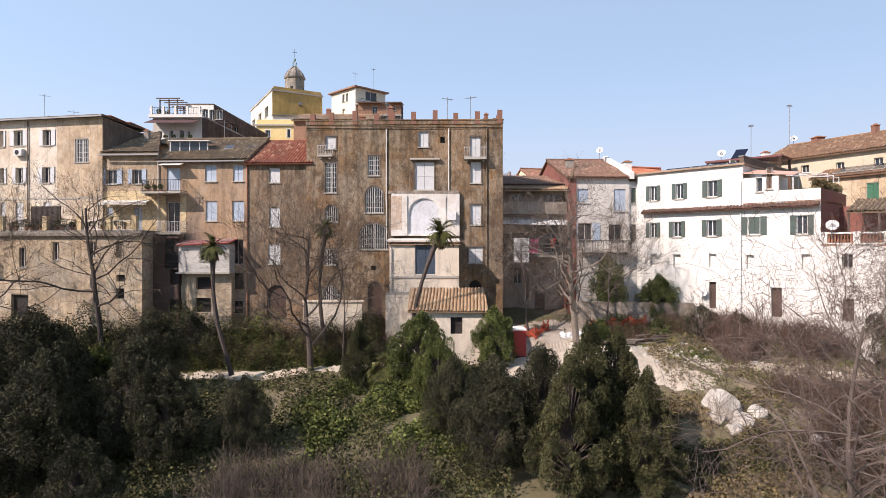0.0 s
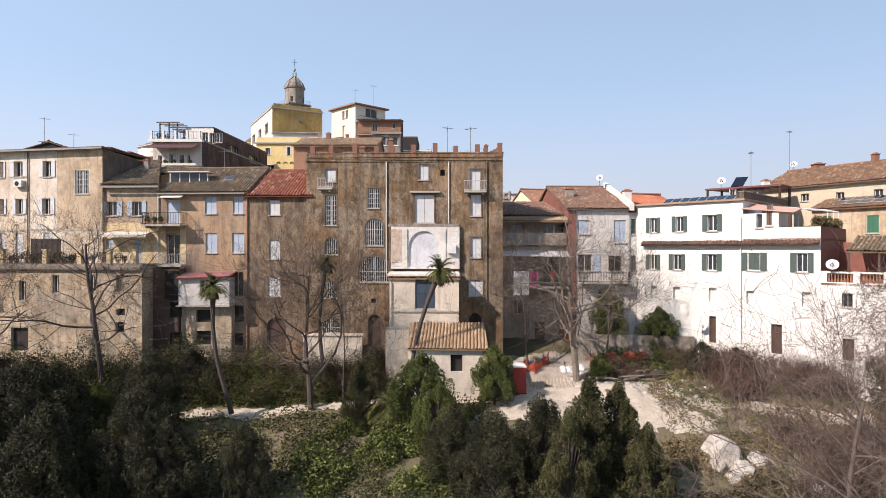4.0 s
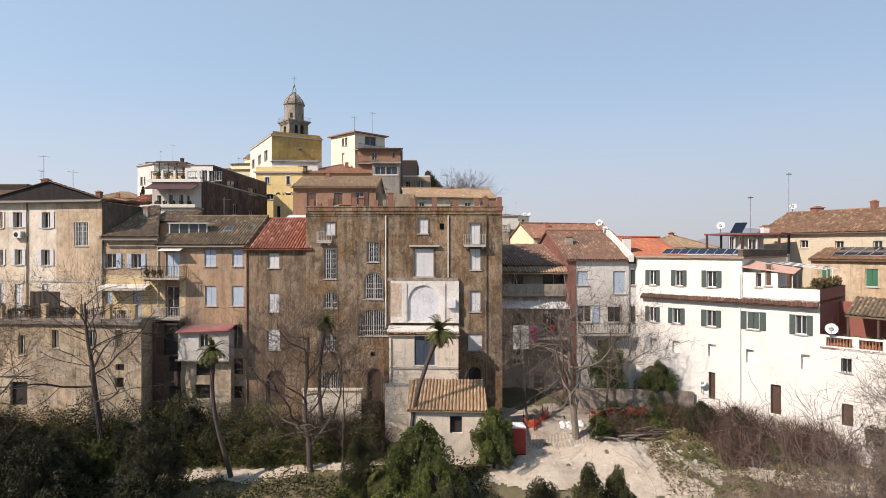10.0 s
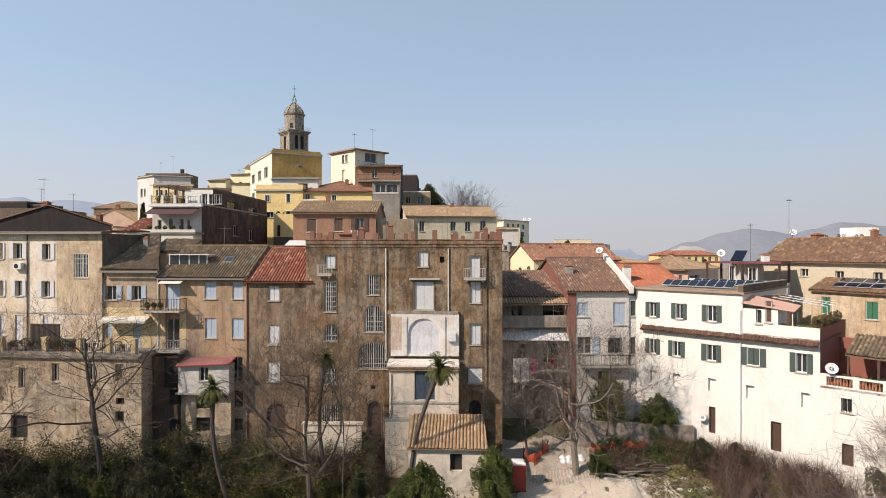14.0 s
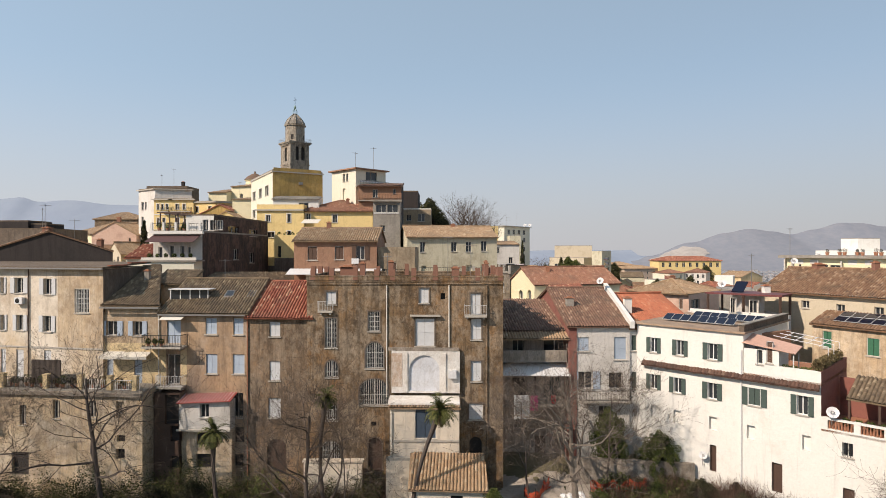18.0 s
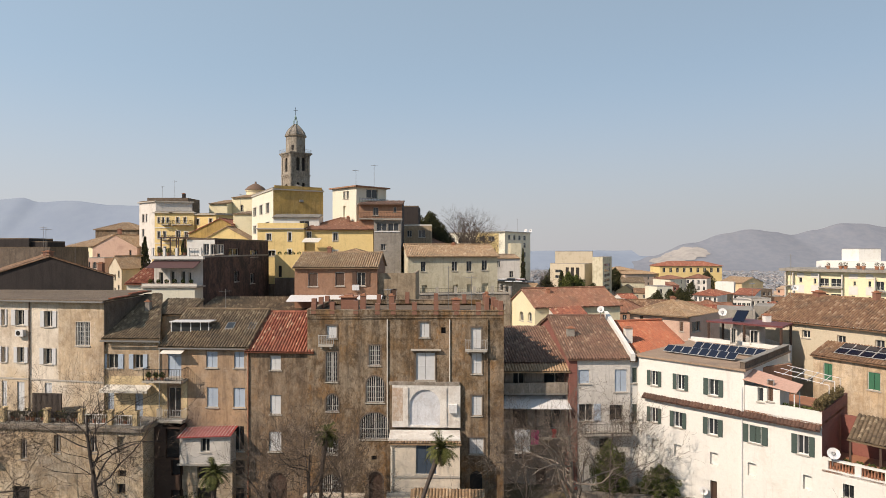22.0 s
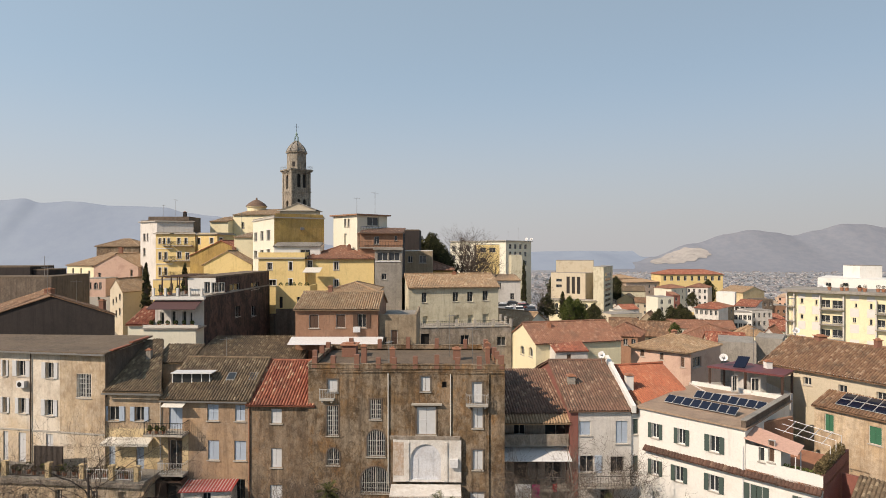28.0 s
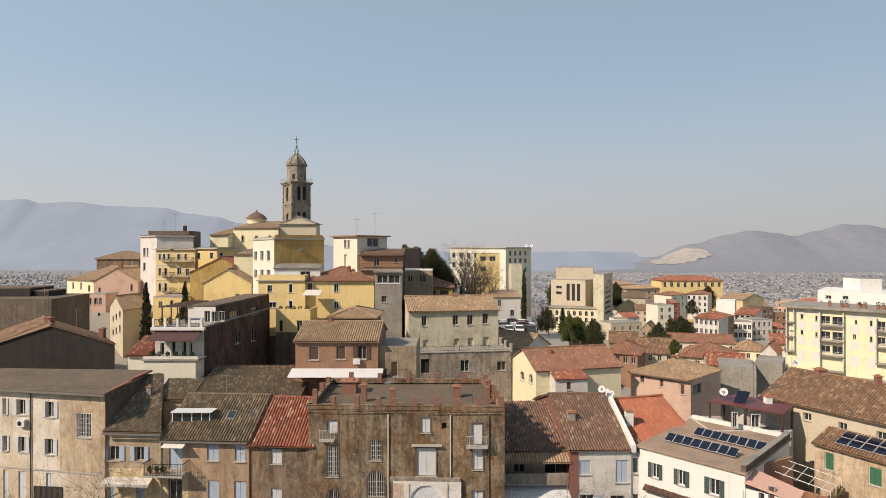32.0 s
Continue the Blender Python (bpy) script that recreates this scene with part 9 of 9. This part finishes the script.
# ---- lower town, car park and cars ----
def lower_town():
    """Crowded small houses further down, joined: walls, tiled roofs and window boxes."""
    rng = random.Random(64)
    v, f, mi = [], [], []
    done = list(STANDS)

    def solid(q, z0, z1, m_, top=True):
        i = len(v)
        for z in (z0, z1):
            v.extend((p.x, p.y, z) for p in q)
        f.extend([(i + k, i + (k + 1) % 4, i + 4 + (k + 1) % 4, i + 4 + k) for k in range(4)])
        mi.extend([m_] * 4)
        if top:
            f.append((i + 4, i + 5, i + 6, i + 7))
            mi.append(m_)

    tries = 0
    while tries < 2600 and len(done) < len(STANDS) + 210:
        tries += 1
        y = rng.uniform(98, 520)
        k = rng.uniform(0.20, 0.80)
        x = k * y
        if y < 350 and k < 0.63 or y > 190 and k < 0.28 or y < 150 and k > 0.56 or k > 0.60 and y < 190:
            continue
        if any((x - a) ** 2 + (y - b_) ** 2 < (15 if y < 250 else 17) ** 2 for a, b_ in done):
            continue
        done.append((x, y))
        g = ground_z(x, y) - 2
        hgt = rng.uniform(7.5, 10.5) + (y - 98) * 0.018 + 2
        w, d, a = rng.uniform(4, 7), rng.uniform(3.5, 5), rng.uniform(-0.6, 0.6)
        ex, ey = Vector((math.cos(a), math.sin(a))), Vector((-math.sin(a), math.cos(a)))
        c = Vector((x, y))
        q = [c + ex * sx * w + ey * sy * d for sx, sy in ((-1, -1), (1, -1), (1, 1), (-1, 1))]
        z1 = g + hgt
        flat = rng.random() < 0.25
        solid(q, g, z1, 0, True)
        if flat:
            solid([c + (p - c) * 1.03 for p in q], z1, z1 + 0.4, 0)
            solid([c + ex * 2 + (p - c) * 0.3 for p in q], z1 + 0.4, z1 + 2.6, 0)
        else:
            o = [c + ex * sx * (w + 0.4) + ey * sy * (d + 0.4) for sx, sy in ((-1, -1), (1, -1), (1, 1), (-1, 1))]
            ins = w * 0.55 if rng.random() < 0.5 else 0
            r0, r1 = c - ex * (w + 0.4 - ins), c + ex * (w + 0.4 - ins)
            rise = d * 0.42
            i = len(v)
            v.extend((p.x, p.y, z1 - 0.1) for p in o)
            v.extend([(r0.x, r0.y, z1 + rise), (r1.x, r1.y, z1 + rise)])
            f.extend([(i, i + 1, i + 5, i + 4), (i + 2, i + 3, i + 4, i + 5), (i + 1, i + 2, i + 5), (i + 3, i, i + 4), (i + 3, i + 2, i + 1, i)])
            mi.extend([1] * 5)
        for sd_a, sd_b in ((q[0], q[1]), (q[3], q[0])):
            e_ = sd_b - sd_a
            n = int(e_.length / 2.6)
            e_.normalize()
            nn = Vector((e_.y, -e_.x))
            for fl in range(3):
                for kk in range(n):
                    if rng.random() < 0.15:
                        continue
                    p = sd_a + e_ * (1.3 + kk * 2.6)
                    solid([p - e_ * 0.5 - nn * 0.1, p + e_ * 0.5 - nn * 0.1, p + e_ * 0.5 + nn * 0.06, p - e_ * 0.5 + nn * 0.06], z1 - 2.2 - fl * 3.1, z1 - 0.7 - fl * 3.1, 2)
    ob = mesh_part("lower_town_houses", v, f, "town_wall")
    ob.data.materials.append(MATS["town_roof"])
    ob.data.materials.append(MATS["glass"])
    ob.data.polygons.foreach_set("material_index", mi)
    return tagged(ob, "crowded pale houses with red-brown roofs further down", "houses", "", "stuff")


def by_island(name, a, b_, c_):
    m, t, b = shader(name, 0.9)
    g = t.nodes.new("ShaderNodeNewGeometry")
    r = g.outputs["Random Per Island"]
    col = blend(t, ramp(t, r, 0.2, 0.45), a, b_)
    col = blend(t, ramp(t, r, 0.65, 0.85), col, c_)
    n = noise_of(t, place(t), 0.8, 6, 0.75)
    col = blend(t, ramp(t, n, 0.45, 0.7), col, tuple(0.5 * x for x in a), 0.5)
    t.links.new(col, b.inputs["Base Color"])


by_island("town_wall", (0.52, 0.43, 0.31), (0.62, 0.57, 0.50), (0.55, 0.35, 0.26))
by_island("town_roof", (0.36, 0.25, 0.17), (0.46, 0.33, 0.23), (0.36, 0.13, 0.08))
lower_town()
plaza = thing("car_park_wall", (15, 112, 8), "dark retaining wall carrying a small car park", "wall")
bm = bmesh.new()
box(bm, 11.2, 108.5, 2, 17.6, 122, 15.6)
part("masonry", bm, "dark_render", plaza)
plain("car_tyre", (0.02, 0.02, 0.02), 0.9)
for k, c in enumerate(((0.7, 0.7, 0.7), (0.75, 0.75, 0.74), (0.06, 0.07, 0.09), (0.35, 0.37, 0.40), (0.25, 0.06, 0.05))):
    plain(f"car_paint_{k}", c, 0.3, 0.0, 0.05)


def car(x, y, z, turn, paint, label):
    base = new("car")
    bm = bmesh.new()
    prof = ((-2.0, 0.35), (-2.0, 0.8), (-1.9, 0.95), (-0.9, 1.0), (0.0, 1.0), (1.2, 0.98), (1.95, 0.85), (2.0, 0.35))
    hexa(bm, [(a, -0.82, b_) for a, b_ in prof], [(a, 0.82, b_) for a, b_ in prof])
    part("body", bm, paint, base)
    bm = bmesh.new()
    prof = ((-1.75, 0.98), (-1.35, 1.42), (0.25, 1.45), (1.05, 1.0))
    hexa(bm, [(a, -0.72, b_) for a, b_ in prof], [(a, 0.72, b_) for a, b_ in prof])
    part("cabin", bm, "glass", base)
    bm = bmesh.new()
    hexa(bm, [(-1.3, -0.66, 1.425), (0.2, -0.66, 1.455), (0.2, 0.66, 1.455), (-1.3, 0.66, 1.425)], [(-1.2, -0.6, 1.48), (0.1, -0.6, 1.5), (0.1, 0.6, 1.5), (-1.2, 0.6, 1.48)])
    part("roof", bm, paint, base)
    for sx in (-1.25, 1.3):
        for sy in (-0.78, 0.78):
            bm = bmesh.new()
            tube(bm, [(sx, sy - 0.1, 0.32), (sx, sy + 0.1, 0.32)], 0.32, 10)
            part("wheel", bm, "car_tyre", base)
    base.matrix_basis = pose(x, y, z, 0, 0, turn)
    return tagged(base, label, "car", "cars in the car park")


for k, (x, y, turn) in enumerate(((12.4, 109.8, 80), (14.3, 110.0, 85), (16.3, 110.2, 95), (12.2, 114.5, 0), (16.0, 114.8, 5), (12.6, 117.6, 10), (16.4, 118.0, 0), (13.6, 120.4, 170))):
    car(x, y, 15.6, turn, f"car_paint_{k % 5}", ("silver car", "white car", "black car", "grey car", "dark red car")[k % 5] + " parked on the upper terrace")

# ---- yard: toilet cabin, safety net, rubble, logs ----
cab = thing("portable_toilet", (6.0, 45.3, -1.8), "red portable toilet cabin with a white roof", "toilet cabin")
z0 = ground_h(6.0, 45.3) - 0.1
bm = bmesh.new()
box(bm, 5.5, 44.8, z0 + 0.1, 6.5, 45.8, z0 + 2.1)
part("cabin", bm, "red_sheet", cab)
bm = bmesh.new()
lathe(bm, (6.0, 45.3, z0), ((0.74, 2.101), (0.74, 2.2), (0.55, 2.32), (0.2, 2.38)), 4, math.pi / 4)
part("roof", bm, "white_metal", cab)
bm = bmesh.new()
box(bm, 5.62, 44.77, z0 + 0.2, 6.38, 44.797, z0 + 2.0)
part("door", bm, "red_sheet", cab)
bm = bmesh.new()
box(bm, 5.45, 44.75, z0 - 0.1, 6.55, 45.85, z0 + 0.1)
part("base", bm, "dark_render", cab)
plain("orange_mesh", (0.55, 0.085, 0.035), 0.75)
for pts, lab in ((((6.9, 48.9), (7.7, 48.0), (8.6, 49.4), (9.3, 50.2)), "sagging orange safety net by the doorway"), (((12.6, 49.2), (14.2, 48.7), (15.6, 48.5), (17.2, 48.6)), "orange safety net strung along the yard")):
    net = thing("safety_net", (*pts[0], 0), lab, "safety net", "orange safety nets")
    for a, b_ in zip(pts, pts[1:]):
        sd = Side(a, b_)
        bm = bmesh.new()
        g = min(ground_h(*a), ground_h(*b_)) + 0.1
        n = max(4, int(sd.length / 0.11))

        def knot(k, r):
            """The net hangs in waves and has slid down its stakes."""
            sag = 0.55 + 0.35 * abs(math.cos(math.pi * k / n)) + 0.25 * noise.noise(Vector((a[0] + k * 0.4, r * 0.1, 3)))
            v_ = 0.22 * noise.noise(Vector((a[0] * 3 + k * 0.22, r * 0.5, 8))) * (1.4 - r / 8)
            return sd.at(sd.length * k / n, v_, g + max(0.0, sag) * r / 7)

        for k in range(n):
            for r in range(8):
                p0, p1 = knot(k, r), knot(k + 1, r)
                hexa(bm, [p0, p1, p1 + Vector((0, 0.01, 0)), p0 + Vector((0, 0.01, 0))], [p + Vector((0, 0, 0.045)) for p in (p0, p1, p1 + Vector((0, 0.01, 0)), p0 + Vector((0, 0.01, 0)))])
            for r in range(7):
                p0, p1 = knot(k, r), knot(k, r + 1)
                e = Vector((0.03, 0, 0))
                hexa(bm, [p0 - e, p0 + e, p0 + e + Vector((0, 0.012, 0)), p0 - e + Vector((0, 0.012, 0))], [p1 - e, p1 + e, p1 + e + Vector((0, 0.012, 0)), p1 - e + Vector((0, 0.012, 0))])
        part("mesh_panel", bm, "orange_mesh", net)
        bm = bmesh.new()
        tube(bm, [(*a, g - 0.3), (*a, g + 1.25)], 0.025, 5)
        part("stake", bm, "iron", net)


def rock(x, y, s, seed, mat="pale_stone", name="rock", label="pale rubble stone lying in the yard", group="rubble stones", flat=0.65):
    rng = random.Random(seed)
    bm = bmesh.new()
    bmesh.ops.create_icosphere(bm, subdivisions=2, radius=s)
    for v_ in bm.verts:
        n = noise.noise(v_.co * (1.4 / s) + Vector((seed, 0, 0)))
        v_.co *= 1 + 0.45 * n
        v_.co.z *= flat
    ob = part(name, bm, mat)
    ob.location = (x, y, ground_h(x, y) + s * 0.2)
    ob.rotation_euler = (0, 0, rng.uniform(0, 6))
    return tagged(ob, label, "rock", group)


plaster("pale_stone", (0.62, 0.58, 0.52), (0.45, 0.41, 0.36), (0.70, 0.67, 0.62), 0.5, 0.0)
rng = random.Random(88)
for k in range(110):
    x = rng.uniform(5, 25)
    rock(x, 43.5 + rng.uniform(-3, 4.5), rng.uniform(0.06, 0.24), k)
for x, y, s_ in ((17.4, 35.9, 1.25), (19.2, 35.2, 0.6), (16.7, 35.0, 0.5), (17.9, 34.6, 0.7), (21.6, 33.0, 0.6), (22.4, 32.2, 0.55), (17.2, 34.0, 0.45)):
    rock(x, y, s_, int(x * 10), "pale_stone", "boulder", "large pale limestone boulder on the slope", "boulders", 0.9)
for k in range(26):
    x, y = 15.0 + rng.uniform(-2.2, 2.8), 46.2 + rng.uniform(-1.0, 0.9)
    a = rng.uniform(-0.5, 0.5)
    ln = rng.uniform(0.8, 2.2)
    z = ground_h(x, y) + rng.uniform(0.1, 0.5)
    bm = bmesh.new()
    tube(bm, [(x - ln / 2 * math.cos(a), y - ln / 2 * math.sin(a), z), (x, y, z + 0.05), (x + ln / 2 * math.cos(a), y + ln / 2 * math.sin(a), z + rng.uniform(-0.1, 0.15))], [0.09, 0.08, 0.05], 6)
    tagged(part("log", bm, "bark" if k % 3 else "pale_bark"), "cut branch lying in the log pile", "log", "pile of cut branches")
for k in range(8):
    rock(10.2 + (k % 4) * 0.5, 48.4 + (k // 4) * 0.5, 0.3, 300 + k, "white_cloth", "rubble_sack", "white rubble sack by the yard tree", "rubble sacks", 0.75)


# ---- far plain ----
def far_town():
    rng = random.Random(12)
    v, f = [], []
    mats = []
    for _ in range(9500):
        y = 650 + 2900 * rng.random() ** 1.4
        x = rng.uniform(-0.8, 0.8) * y
        if noise.noise(Vector((x * 0.0022, y * 0.0022, 3))) < -0.15 and rng.random() < 0.7:
            continue
        w, d, h = rng.uniform(2, 5.5), rng.uniform(2.5, 5), rng.uniform(3, 5.5)
        z = ground_z(x, y) - 0.5
        i = len(v)
        for zz in (z, z + h):
            v += [(x - w, y - d, zz), (x + w, y - d, zz), (x + w, y + d, zz), (x - w, y + d, zz)]
        v += [(x - w, y, z + h + 3), (x + w, y, z + h + 3)]
        f += [(i, i + 1, i + 5, i + 4), (i + 1, i + 2, i + 6, i + 5), (i + 3, i, i + 4, i + 7), (i + 4, i + 5, i + 9, i + 8), (i + 6, i + 7, i + 8, i + 9)]
        mats += [0, 0, 0, 1, 1]
    ob = mesh_part("far_houses", v, f, "hazed_wall")
    ob.data.materials.append(MATS["hazed_roof"])
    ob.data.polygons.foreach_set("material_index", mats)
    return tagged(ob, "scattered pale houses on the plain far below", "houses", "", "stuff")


# far walls, roofs and trees carry haze in their base colours
leafage("hazed_wall", (0.33, 0.335, 0.35), (0.66, 0.63, 0.61), 0.9)
leafage("hazed_roof", (0.24, 0.225, 0.23), (0.36, 0.32, 0.31), 0.9)
leafage("hazed_wood", (0.15, 0.162, 0.178), (0.21, 0.22, 0.232), 0.95)
far_town()
rng = random.Random(31)
v, f = [], []
for _ in range(6500):
    y = 520 + 2600 * rng.random() ** 1.5
    x = rng.uniform(-0.82, 0.82) * y
    z = ground_z(x, y)
    r, h = rng.uniform(3, 8), rng.uniform(4, 8)
    i = len(v)
    for k in range(6):
        a = k * math.pi / 3 + rng.random()
        v.append((x + r * math.cos(a), y + r * math.sin(a), z + h * rng.uniform(0.2, 0.5)))
    v += [(x, y, z + h), (x, y, z - 1)]
    for k in range(6):
        f += [(i + k, i + (k + 1) % 6, i + 6), (i + (k + 1) % 6, i + k, i + 7)]
tagged(mesh_part("far_trees", v, f, "hazed_wood"), "clumps of trees on the plain far below", "trees", "", "stuff")
